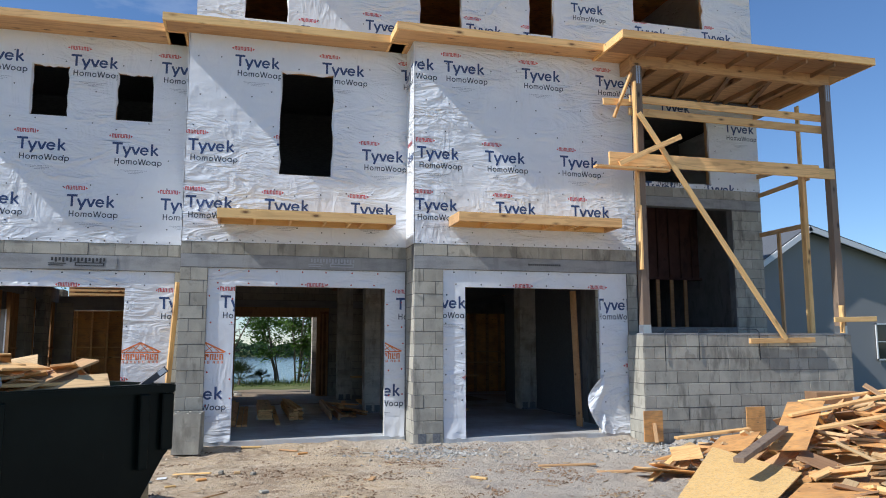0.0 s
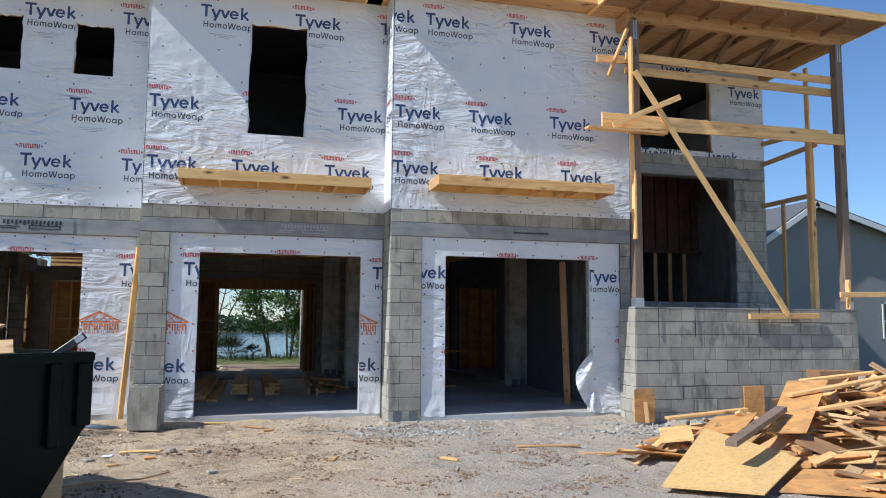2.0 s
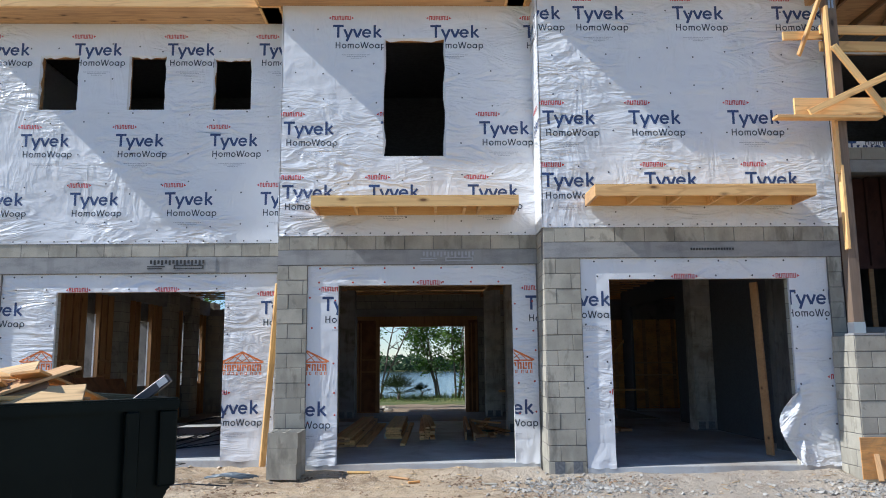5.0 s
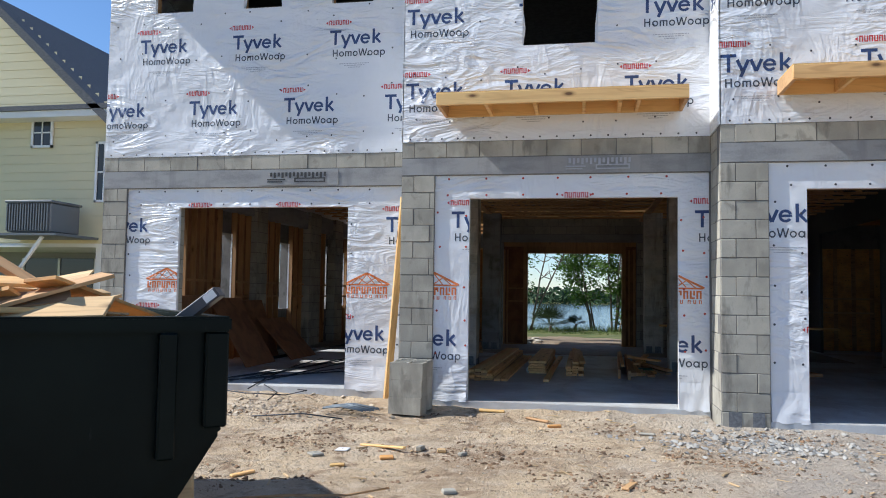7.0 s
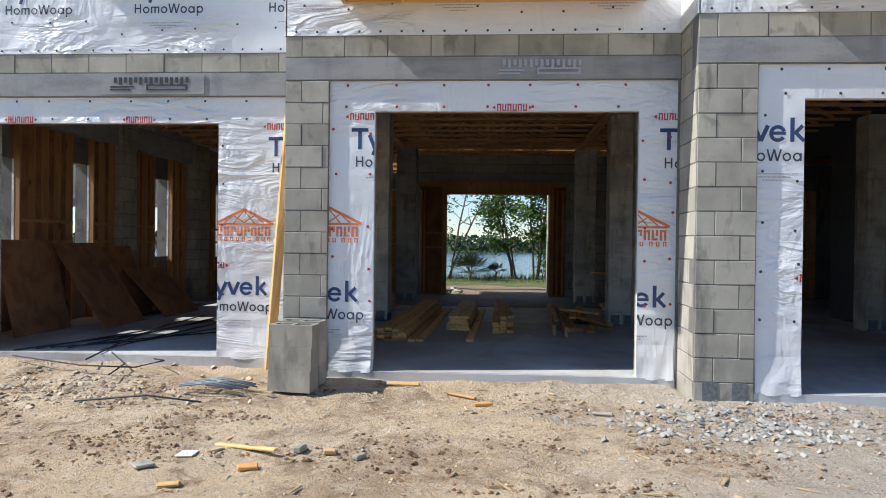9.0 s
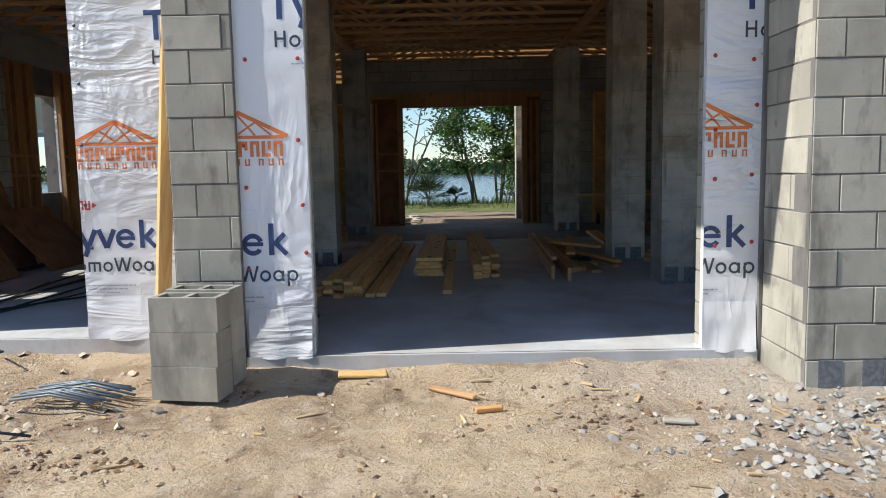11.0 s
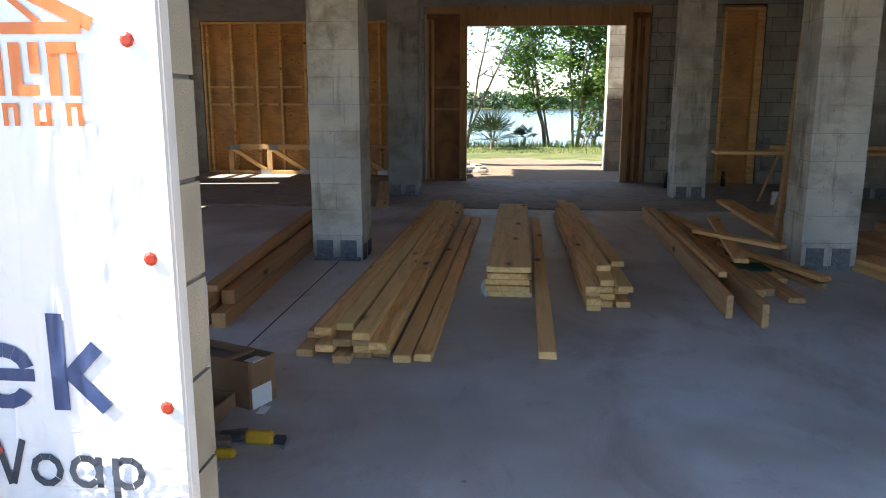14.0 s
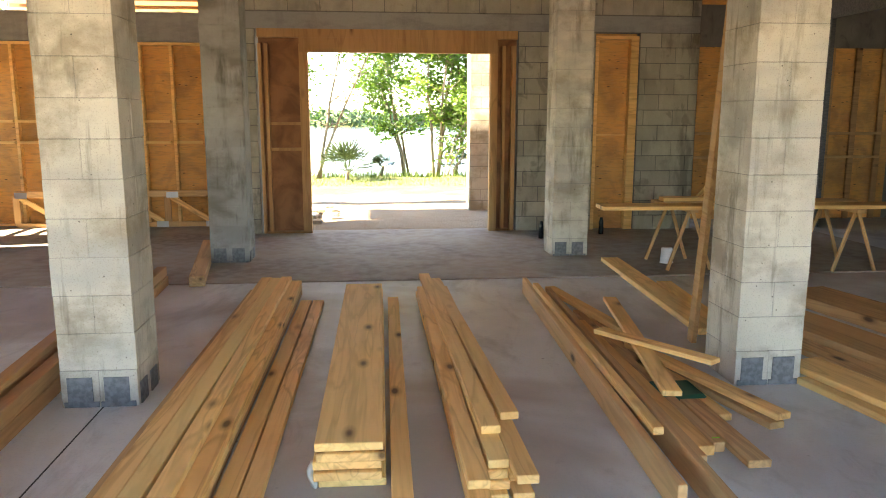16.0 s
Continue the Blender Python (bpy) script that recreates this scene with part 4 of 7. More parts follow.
B("guard_rail", (6.0, PY + 0.2, 5.88), (6.7, PY + 0.2, 5.90), 0.038, 0.12, PINE, "rail offcut beside the post")
B("diagonal_brace", (6.52, PY - 0.09, 5.62), (9.25, PY - 0.09, 1.72), 0.04, 0.09, PINE, "long diagonal timber brace")
B("cross_piece", (6.10, PY - 0.14, 4.68), (7.30, PY - 0.14, 5.24), 0.038, 0.09, PINE, "short slanting timber nailed over the post")
B("foot_board", (8.52, PY - 0.07, 1.70), (9.85, PY - 0.07, 1.72), 0.06, 0.09, PINE, "short timber at the foot of the brace")
B("post_sister", (6.49, PY - 0.02, 3.9), (6.49, PY - 0.02, 6.2), 0.09, 0.038, PINE, "pale stud nailed beside the post")
B("post_sister", (6.51, PY - 0.03, 2.9), (6.51, PY - 0.03, 4.0), 0.09, 0.038, PINE, "pale stud nailed beside the post")
B("knee_brace", (6.44, PY - 0.02, 6.35), (6.20, PY + 0.2, 5.6), 0.09, 0.038, PINE, "short knee brace under the eave")
B("guard_post", (10.58, 12.27, 4.85), (10.58, 12.27, 6.36), 0.09, 0.04, PINE, "upright of the guard rail")
B("guard_post", (10.58, 12.25, 1.84), (10.58, 12.25, 4.95), 0.12, 0.09, PINE, "doubled upright under the rail")
B("guard_post", (10.58, 13.0, 1.84), (10.58, 13.0, 3.92), 0.09, 0.04, PINE_OLD, "short upright of the side rail")
B("side_rail", (10.60, 12.25, 3.95), (10.60, YP, 3.95), 0.04, 0.09, PINE_OLD, "low side rail of the porch")
B("side_rail", (10.62, 12.1, 4.87), (10.62, YP, 4.80), 0.04, 0.09, PINE_OLD, "short side rail of the porch")
B("side_rail", (10.60, 12.4, 5.16), (10.60, YP, 5.21), 0.04, 0.09, PINE_OLD, "short side rail of the porch")
B("side_board", (10.28, PY - 0.1, 2.08), (11.2, PY - 0.1, 2.10), 0.04, 0.09, PINE, "board nailed across the corner post")
B("stub", (10.48, PY - 0.06, 1.84), (10.48, PY - 0.06, 2.34), 0.09, 0.038, PINE, "short stud beside the corner post")
for x_, r_ in ((7.55, 1), (8.75, -1), (6.9, 1)):
    bm = bmesh.new()
    tube(bm, [(0, 0, -0.45), (0, 0, 0.03), (0.05 * r_, 0.0, 0.08), (0.4 * r_, 0.02, 0.09)], 0.007, n=5)
    rb = new("rebar_hook", mesh_of("rebar_hook", bm, REBAR, True))
    rb.matrix_basis = pose(x_, PY - 0.022, 1.82)
    tagged(rb, "bent steel bar sticking out of the wall top", "rebar", "rebar hooks")
for k in range(9):
    B("wall_stud", (7.15 + k * 0.36, 15.6, 1.8), (7.15 + k * 0.36, 15.6, 3.15), 0.038, 0.09, STUD, "grey stud of an inner wall", "stud", "inner studs")
boxes("inner_wall", RUST, [((6.9, 15.66, 3.15), (10.46, 15.70, 4.87)), ((6.9, 15.55, 3.151), (10.46, 15.659, 3.20))] + [((6.95 + i * 0.3, 15.60, 3.201), (6.99 + i * 0.3, 15.659, 4.87)) for i in range(12)], label="dark board wall behind the studs", kind="structure")

# canopies over the two garage openings
def canopy(u0, u1, y):
    c = empty("door_canopy", (u0, y, 3.59), "small raw timber canopy frame fixed over a garage opening", "canopy", "garage canopies")
    w, d = u1 - u0, 0.64
    boxes("front_board", PINE, [((0, -d, 0.0), (w, -d + 0.038, 0.14))], c, bevel=0.003)
    boxes("end_board", PINE_OLD, [((0, -d + 0.039, 0.0), (0.038, -0.015, 0.14))], c)
    boxes("end_board", PINE_OLD, [((w - 0.038, -d + 0.039, 0.0), (w, -0.015, 0.14))], c)
    boxes("top_sheet", OSB, [((0.0, -d + 0.01, 0.142), (w, -0.015, 0.155))], c)
    boxes("ledger", PINE, [((0.039, -0.055, 0.0), (w - 0.039, -0.016, 0.14))], c)
    for u in (0.55, 1.10, 1.65, 2.05, 2.25):
        if u < w - 0.1:
            boxes("rib", PINE, [((u, -d + 0.039, 0.0), (u + 0.038, -0.056, 0.14))], c)
    return c


canopy(-0.42, 2.37, YM - 0.012)
canopy(3.27, 6.12, YR - 0.012)
for (u, v, y, w) in ((-3.05, 2.885, YL, 1.0), (1.0, 2.90, YM, 0.9), (4.6, 2.96, YR, 0.75)):
    e = boxes("lintel_stencil", BLACKISH if y != YM else INK_GREY, [((u + w * a, y - 0.022, v + b), (u + w * c, y - 0.018, v + d)) for a, b, c, d in (
        [(0.08 + i * 0.055, 0.11 - 0.02 * (i % 2), 0.11 + i * 0.055, 0.165) for i in range(15)] + [(0.04, 0.06, 0.30, 0.075), (0.04, 0.03, 0.26, 0.045), (0.45, 0.03, 0.85, 0.045), (0.45, 0.075, 0.85, 0.09), (0.43, 0.03, 0.45, 0.09), (0.85, 0.03, 0.87, 0.09)] if y != YR else [(0.1 + i * 0.05, 0.02, 0.13 + i * 0.05, 0.05) for i in range(16)])],
        None, "dark stencilled lettering on a lintel", kind="structure")
boxes("lintel_plate", LINTEL, [((-3.10, YL - 0.0175, 2.875), (-2.0, YL - 0.0085, 3.075))], label="paler printed patch of the lintel", kind="structure")

# ---- left outer wall ----
WIN = [(14.55, 1.02, 14.95, 2.4), (16.2, 1.05, 16.75, 2.5), (18.85, 1.05, 19.55, 2.5), (21.90, 1.0, 22.06, 2.6), (22.85, 1.06, 23.5, 2.50)]
FILL = [(13.9, 0.0, 14.55, 2.9), (14.95, 0.0, 16.2, 2.9), (16.75, 0, 17.4, 2.9), (19.55, 0.0, 20.3, 2.9), (17.9, 0.0, 18.85, 2.9), (21.1, 0.0, 21.9, 2.9), (23.5, 0.0, 24.1, 2.9), (22.85, 0, 23.5, 1.06)]
ww = wall("wall_west", MORTAR, "y", -5.50, 0.19, (YL + 0.19, -0.1, 24.9, ZC), WIN, "outer block wall with narrow window holes")
for n, (a, b, c, d) in enumerate(FILL):
    p = boxes("plywood_infill", PLY_OLD, [((-5.309, a, Z0), (-5.296, c, d))], None, "orange plywood sheathing between block piers", kind="structure")
    u = a
    st = []
    while u < c - 0.03:
        st.append(((-5.295, u, Z0), (-5.205, u + 0.038, d)))
        u += 0.30
    boxes("studs", STUD, st, p, "vertical studs")
    if c - a > 0.5:
        boxes("blocking", STUD, [((-5.29, a + 0.04, 1.30), (-5.21, c, 1.34)), ((-5.29, a + 0.04, 1.58), (-5.21, c, 1.62))], p, "horizontal blocking")
for a, b in ((13.35, 13.9), (17.4, 17.9), (20.35, 21.05), (22.15, 22.78), (24.12, 24.8)):
    pr_ = boxes("block_pier", MORTAR, [((-5.305, a + 0.004, -0.05), (-5.08, b - 0.004, ZC))], None, "grey concrete-block pier along the outer wall", kind="structure")
    courses(pr_, "y", -5.08, 1, (a, Z0, b, ZC), mat=BLOCK)
    courses(pr_, "x", a, -1, (-5.305, Z0, -5.08, ZC), mat=BLOCK, proud=0.002)
boxes("side_beam", LINTEL, [((-5.305, YL + 0.19, 2.9), (-5.15, 24.0, 3.29))], label="grey concrete tie beam", kind="structure")
boxes("window_wrap", WRAP, [((-5.31, c - 0.004, b), (-5.28, c + 0.02, d)) for a, b, c, d in WIN[:6]], label="white sheeting folded into the window sides", kind="structure")

# ---- rear walls ----
rear_l = wall("wall_rear_left", LINTEL, "x", BACK_L, 0.19, (-5.5, -0.1, -0.98, 3.09), [(-4.75, -0.2, -0.99, 2.70)], "tie beam and block of the rear wall")
courses(rear_l, "x", BACK_L, -1, (-5.2, Z0, -4.75, 2.9))
ply = boxes("rear_plywood", PLY, [((-4.74, BACK_L + 0.10, Z0), (-0.98, BACK_L + 0.115, 2.69))], None, "orange knotty plywood sheathing of the rear wall", kind="structure")
boxes("frame", PINE, [((u, BACK_L, Z0 + 0.04), (u + 0.038, BACK_L + 0.099, 2.65)) for u in (-4.735, -4.66, -4.25, -3.82, -3.4, -2.98, -2.56, -2.14, -1.72, -1.3)] + [((-4.74, BACK_L - 0.002, Z0), (-0.99, BACK_L + 0.099, Z0 + 0.039)), ((-4.74, BACK_L - 0.002, 2.652), (-0.99, BACK_L + 0.099, 2.69))], ply, "pale studs on the plywood")
boxes("blocking", PINE, [((u + 0.039, BACK_L + 0.005, z), (u + 0.38, BACK_L + 0.095, z + 0.036)) for u in (-4.66, -4.25, -3.82, -3.4, -2.98, -2.56, -2.14, -1.72) for z in (1.31, 1.60)], ply, "horizontal blocking")
rear_m = wall("wall_rear_middle", MORTAR, "x", BACK_M, 0.19, (-1.02, -0.1, 5.0, 3.45), [(-0.83, -0.2, 2.55, 2.78), (3.58, -0.2, 4.18, 2.78)], "grey block wall round the wide rear opening")
courses(rear_m, "x", BACK_M, -1, (-1.02, Z0, -0.83, 2.78))
courses(rear_m, "x", BACK_M, -1, (2.55, Z0, 3.58, 2.78))
courses(rear_m, "x", BACK_M, -1, (4.18, Z0, 5.0, 2.78))
courses(rear_m, "x", BACK_M, -1, (-1.02, 3.0, 5.0, 3.45), z_base=3.0)
boxes("lintel", LINTEL, [((-1.015, BACK_M - 0.009, 2.785), (4.99, BACK_M + 0.1, 2.99))], rear_m, "smooth grey precast lintel")
boxes("return_wall", MORTAR, [((-1.02, BACK_M + 0.191, -0.1), (-0.84, BACK_L, 3.29))], label="short return wall", kind="structure")
fr = empty("rear_opening_frame", (0, 0, 0), "timber frame filling the wide rear opening round a smaller door hole", "door frame", kind="structure")
boxes("plywood_panel", PLY_OLD, [((-0.80, BACK_M + 0.10, Z0), (-0.20, BACK_M + 0.113, 2.73)), ((2.22, BACK_M + 0.10, Z0), (2.545, BACK_M + 0.113, 2.73))], fr, "dark orange plywood")
boxes("stud", STUD, [((u, BACK_M + 0.0, Z0), (u + w, BACK_M + 0.099, 2.60)) for u, w in ((-0.80, 0.04), (-0.72, 0.04), (-0.285, 0.11), (2.185, 0.10), (2.35, 0.038), (2.47, 0.05))], fr)
boxes("header", STUD, [((-0.80, BACK_M - 0.004, 2.68), (2.54, BACK_M + 0.12, 2.785)), ((-0.28, BACK_M - 0.002, 2.50), (2.28, BACK_M + 0.11, 2.679))], fr, "pale header boards")
boxes("blocking", STUD, [((-0.68, BACK_M + 0.01, z), (-0.287, BACK_M + 0.095, z + 0.036)) for z in (1.25, 1.58)], fr)
boxes("sill_plate", STUD, [((-0.75, BACK_M + 0.0, Z0 - 0.0), (-0.172, BACK_M + 0.1, Z0 + 0.036)), ((2.29, BACK_M, Z0), (2.47, BACK_M + 0.1, Z0 + 0.036))], fr)
dr = empty("door_1", (0, 0, 0), "boarded-up door hole with orange plywood", "door", kind="structure")
boxes("plywood_panel", PLY, [((3.585, BACK_M + 0.11, Z0), (4.175, BACK_M + 0.125, 2.778))], dr)
boxes("door_frame", PINE, [((3.585, BACK_M + 0.0, Z0), (3.63, BACK_M + 0.109, 2.74)), ((4.06, BACK_M, Z0), (4.17, BACK_M + 0.109, 2.74)), ((3.63, BACK_M, 2.70), (4.06, BACK_M + 0.109, 2.74)), ((3.63, BACK_M + 0.05, 1.44), (4.06, BACK_M + 0.109, 1.46))], dr)
rear_r = wall("wall_rear_right", MORTAR, "x", BACK_L, 0.19, (5.0, -0.1, 10.65, 3.3), (), "grey rear wall of the far bay")
boxes("rear_panel", PLY, [((5.3, BACK_L - 0.03, Z0), (8.5, BACK_L - 0.015, 2.7))], None, "plywood sheathing in the far bay", kind="structure")
for k in range(8):
    B("wall_stud", (5.35 + k * 0.42, BACK_L - 0.08, Z0), (5.35 + k * 0.42, BACK_L - 0.08, 2.7), 0.038, 0.09, STUD, "stud against the far rear wall", "stud", "rear studs")
for z in (1.1, 1.45):
    B("stud_blocking", (5.35, BACK_L - 0.136, z), (8.3, BACK_L - 0.136, z), 0.02, 0.04, PINE_OLD, "horizontal board across the studs", "timber", "rear studs")
B("leaning_brace", (5.2, 23.83, 0.2), (7.2, 23.84, 2.5), 0.04, 0.06, PINE, "slanting brace against the far wall", "timber", "rear studs")

# ---- columns ----
def column(name, x0, y0, mat, s=0.40, z1=3.33):
    c = empty(name, (x0, y0, Z0), "square pale concrete-block column, dark-stained at the foot", "column", "garage columns")
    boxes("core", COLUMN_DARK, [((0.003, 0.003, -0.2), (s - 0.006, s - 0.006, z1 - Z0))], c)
    for u in (0.035, 0.225):
        boxes("mortar_patch", PATCH, [((u, -0.006, -0.01), (u + 0.13, 0.004, 0.165)), ((u - 0.02, -0.007, -0.01), (u + 0.16, 0.003, 0.03))], c, "dark mortar patch at the foot")
        boxes("mortar_patch", PATCH, [((s - 0.004, u, -0.01), (s + 0.006, u + 0.12, 0.12))], c, "dark mortar patch at the foot")
    z, row = 0.0, 0
    while z < z1 - Z0 - 0.05:
        h = min(H, z1 - Z0 - z)
        for k in range(2):
            key = ("col", round(h, 2), s, mat.name)
            if key not in BRICKS:
                bm = bmesh.new()
                add_box(bm, (-s / 4 + 0.001, -s / 2, -h / 2 + 0.0012), (s / 4 - 0.001, s / 2, h / 2 - 0.0012))
                bmesh.ops.bevel(bm, geom=list(bm.edges), offset=0.0022, segments=1, affect="EDGES")
                BRICKS[key] = mesh_of("block", bm, mat)
            ob = new("block", BRICKS[key])
            ob.parent = c
            d = (k - 0.5) * s / 2
            if row % 2:
                ob.matrix_basis = pose(s / 2 + rng.uniform(-0.002, 0.002), s / 2 + d, z + h / 2, 0, 0, 90)
            else:
                ob.matrix_basis = pose(s / 2 + d, s / 2 + rng.uniform(-0.002, 0.002), z + h / 2)
        z += H
        row += 1
    return c


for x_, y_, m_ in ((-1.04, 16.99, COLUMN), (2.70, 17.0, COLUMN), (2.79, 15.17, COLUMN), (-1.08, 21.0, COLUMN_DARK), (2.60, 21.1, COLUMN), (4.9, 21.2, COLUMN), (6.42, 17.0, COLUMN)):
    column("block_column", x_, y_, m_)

# ---- floor trusses ----
def truss(y, u0, u1, z=3.36):
    t = empty("floor_truss", (u0, y, z), "open-web timber floor truss overhead", "truss", "floor trusses")
    n = u1 - u0
    key = ("truss", round(n, 2))
    if key not in BRICKS:
        bm = bmesh.new()
        add_box(bm, (0, -0.045, 0), (n, 0.045, 0.038))
        add_box(bm, (0, -0.045, 0.36), (n, 0.045, 0.398))
        BRICKS[key] = mesh_of("chord", bm, PINE_OLD)
    if "webs" not in BRICKS:
        made = []
        for a, b in (((0, 0.04), (0.56, 0.355)), ((0, 0.355), (0.56, 0.04))):
            bm = bmesh.new()
            s = stroke(a, b, 0.04)
            add = [bm.verts.new((p[0], yy, p[1])) for yy in (-0.044, 0.044) for p in s]
            for f in ((0, 1, 2, 3), (7, 6, 5, 4), (0, 4, 5, 1), (1, 5, 6, 2), (2, 6, 7, 3), (3, 7, 4, 0)):
                bm.faces.new([add[i] for i in f])
            bmesh.ops.recalc_face_normals(bm, faces=bm.faces)
            made.append(mesh_of("web", bm, PINE_OLD))
        BRICKS["webs"] = made
    o = new("chord", BRICKS[key])
    o.parent = t
    k = 0
    while 0.05 + k * 0.6 < n - 0.62:
        o = new("web", BRICKS["webs"][k % 2])
        o.parent = t
        o.matrix_basis = pose(0.05 + k * 0.6, 0, 0)
        k += 1
    return t


y = 13.5
while y < 23.9:
    truss(y, -5.15, 2.6)
    truss(y, 2.62, 6.5)
    y += 0.61
for u in (-1.0, 2.62):
    boxes("girder", PINE_OLD, [((u, 13.4, 3.31), (u + 0.12, 23.0, 3.355))], label="timber plate carrying the floor trusses", kind="structure")
# Added band of slats: its sunlit faces give bright stripes between the trusses.
rb_ = empty("rear_slat_band", (0, 0, 0), "slatted board band added behind the house to catch the sun as bright stripes", "beam", kind="structure")
# Dark backing stands in for shade in the gaps and hides the sky.
boxes("backing", DARK_PINE, [((-5.5, 27.0, 3.0), (10.6, 27.02, 4.9))], rb_)
for k in range(14):
    boxes("slat", PINE, [((-5.5, 26.93, 3.05 + k * 0.13), (10.6, 26.97, 3.12 + k * 0.13))], rb_)

# ---- lumber on the slab ----
F = Z0 + 0.001


def lumber(name, near, far, w, t, z, mat, label, group, roll=0.0):
    return board(name, (near[0], near[1], z + t / 2), (far[0], far[1], z + t / 2), w, t, mat, None, label, "lumber", group, roll)


g = "long pine boards stacked on the slab"
cols = [(-0.385, -0.30, 4), (-0.29, -0.215, 4), (-0.195, -0.13, 4), (-0.10, -0.045, 3), (0.0, 0.07, 1), (0.095, 0.165, 1)]
for i, (a, b, n) in enumerate(cols):
    for k in range(n):
        top = k == n - 1
        off = rng.uniform(-0.05, 0.16) if n > 1 else rng.uniform(0, 0.1)
        lumber("pine_board", (a + rng.uniform(-0.01, 0.01), 14.66 + off), (b + rng.uniform(-0.006, 0.006), 19.55 - (0.4 if i > 3 else 0.0) - off * 0.3), 0.089, 0.038, F + 0.039 * k, PINE if top or k % 2 else PINE_OLD,
               "long knotty pine board in a low stack on the slab", g)
lumber("pine_board", (-0.49, 14.72), (-0.385, 19.3), 0.089, 0.038, F, PINE_OLD, "long pine board at the foot of a stack", g)
lumber("pine_board", (-0.48, 14.9), (-0.38, 19.4), 0.089, 0.038, F + 0.039, PINE_OLD, "long pine board at the foot of a stack", g)
g = "wide planks stacked on the slab"
for k in range(5):
    j = rng.uniform(-0.012, 0.012)
    lumber("wide_plank", (0.515 + j, 15.95 + rng.uniform(-0.02, 0.03)), (0.55 + j, 19.0), 0.286, 0.037, F + 0.041 * k, PINE, "wide pale pine plank in a neat stack", g)
lumber("pine_board", (0.712, 14.79), (0.785, 19.2), 0.089, 0.038, F, PINE, "single long pine board lying on the slab", "loose boards on the slab")
bm = bmesh.new()
bmesh.ops.create_icosphere(bm, subdivisions=3, radius=0.06)
for v in bm.verts:
    v.co *= 1 + 0.7 * noise.noise(v.co * 22)
o = tagged(new("torn_plastic", mesh_of("torn_plastic", bm, PLASTIC, True)), "torn white plastic caught under the planks", "plastic sheet")
o.matrix_basis = pose(0.36, 16.02, F + 0.04) @ Matrix.Diagonal((0.4, 0.9, 0.9, 1))
g = "pale boards stacked on the slab"
for i, (a, b, n, y0) in enumerate(((1.025, 1.03, 4, 15.70), (1.118, 1.10, 4, 15.78), (1.213, 1.18, 4, 15.74))):
    for k in range(n):
        if i == 2 and k == 1:
            continue
        lumber("pale_board", (a + rng.uniform(-0.008, 0.008), y0 + rng.uniform(-0.05, 0.1)), (b + rng.uniform(-0.01, 0.01), 18.95 + rng.uniform(0, 0.3)), 0.089, 0.038, F + 0.039 * k, PINE,
               "pale pine board in a stack on the slab", g)
lumber("pale_board", (1.13, 16.1), (1.06, 19.4), 0.089, 0.038, F + 0.039 * 4, PINE, "pale board skewed on top of a stack", g)
lumber("pale_board", (1.24, 16.25), (1.14, 19.2), 0.089, 0.038, F + 0.039 * 4, PINE, "pale board skewed on top of a stack", g)
g = "heavy boards beside the column"
for (a, b, k) in ((-1.20, -1.42, 0), (-1.095, -1.30, 0), (-1.21, -1.43, 1), (-1.10, -1.31, 1), (-1.17, -1.46, 2)):
    lumber("treated_board", (a, 15.15 + 0.05 * k + (0.12 if a > -1.12 else 0) - (0.12 if a > -1.12 and k == 0 else 0)), (b, 20.0), 0.082, 0.085 if k < 2 else 0.04, F + 0.09 * k, RED_PINE, "reddish-brown long timber lying beside a block column", g)
lumber("treated_board", (-0.98, 19.9), (-1.3, 22.0), 0.14, 0.1, F, PINE_OLD, "short brown timber behind a block column", g)
g = "tangled boards beside the right column"
for nr, fr_, w, t, z, m in (
        ((1.80, 15.60), (1.95, 19.4), 0.04, 0.14, 0, PINE_OLD), ((1.945, 15.42), (2.07, 19.0), 0.04, 0.14, 0, PINE_OLD), ((1.875, 16.05), (1.96, 19.0), 0.05, 0.038, 0.142, PINE),
        ((2.04, 16.0), (2.09, 18.8), 0.09, 0.06, 0, PINE_OLD), ((2.13, 16.12), (2.14, 18.3), 0.09, 0.05, 0, PINE), ((2.21, 16.15), (2.2, 18.6), 0.06, 0.05, 0, PINE_OLD),
        ((2.32, 15.98), (2.30, 17.9), 0.11, 0.038, 0, PINE_OLD), ((2.40, 16.5), (2.3, 18.6), 0.09, 0.038, 0, PINE),
        ((2.12, 16.5), (2.43, 18.5), 0.10, 0.03, 0.143, PINE), ((2.635, 16.35), (2.28, 17.6), 0.09, 0.035, 0.06, PINE), ((2.52, 16.87), (2.05, 17.55), 0.09, 0.03, 0.176, PINE), ((2.34, 17.9), (2.13, 19.2), 0.09, 0.038, 0.065, PINE), ((2.62, 16.38), (2.40, 17.3), 0.09, 0.038, 0, PINE_OLD)):
    lumber("loose_board", nr, fr_, w, t, F + z, m, "loose pine board in a tangled heap near a column", g)
tagged(boxes("tarp_bag", TARP, [((2.16, 16.72, F), (2.42, 16.98, F + 0.055))], bevel=0.02), "folded dark green plastic sheet under loose boards", "plastic sheet")
bm = bmesh.new()
tube(bm, [(0.0, 0.03 * math.cos(a * 1.05), 0.03 * math.sin(a * 1.05)) for a in range(7)], 0.004, n=5)
o = tagged(new("tape_band", mesh_of("tape_band", bm, LIME, True)), "lime tape band round a board end", "tape")
o.matrix_basis = pose(2.215, 16.2, F + 0.026, 0, 0, 90)
g = "boards stacked right of the column"
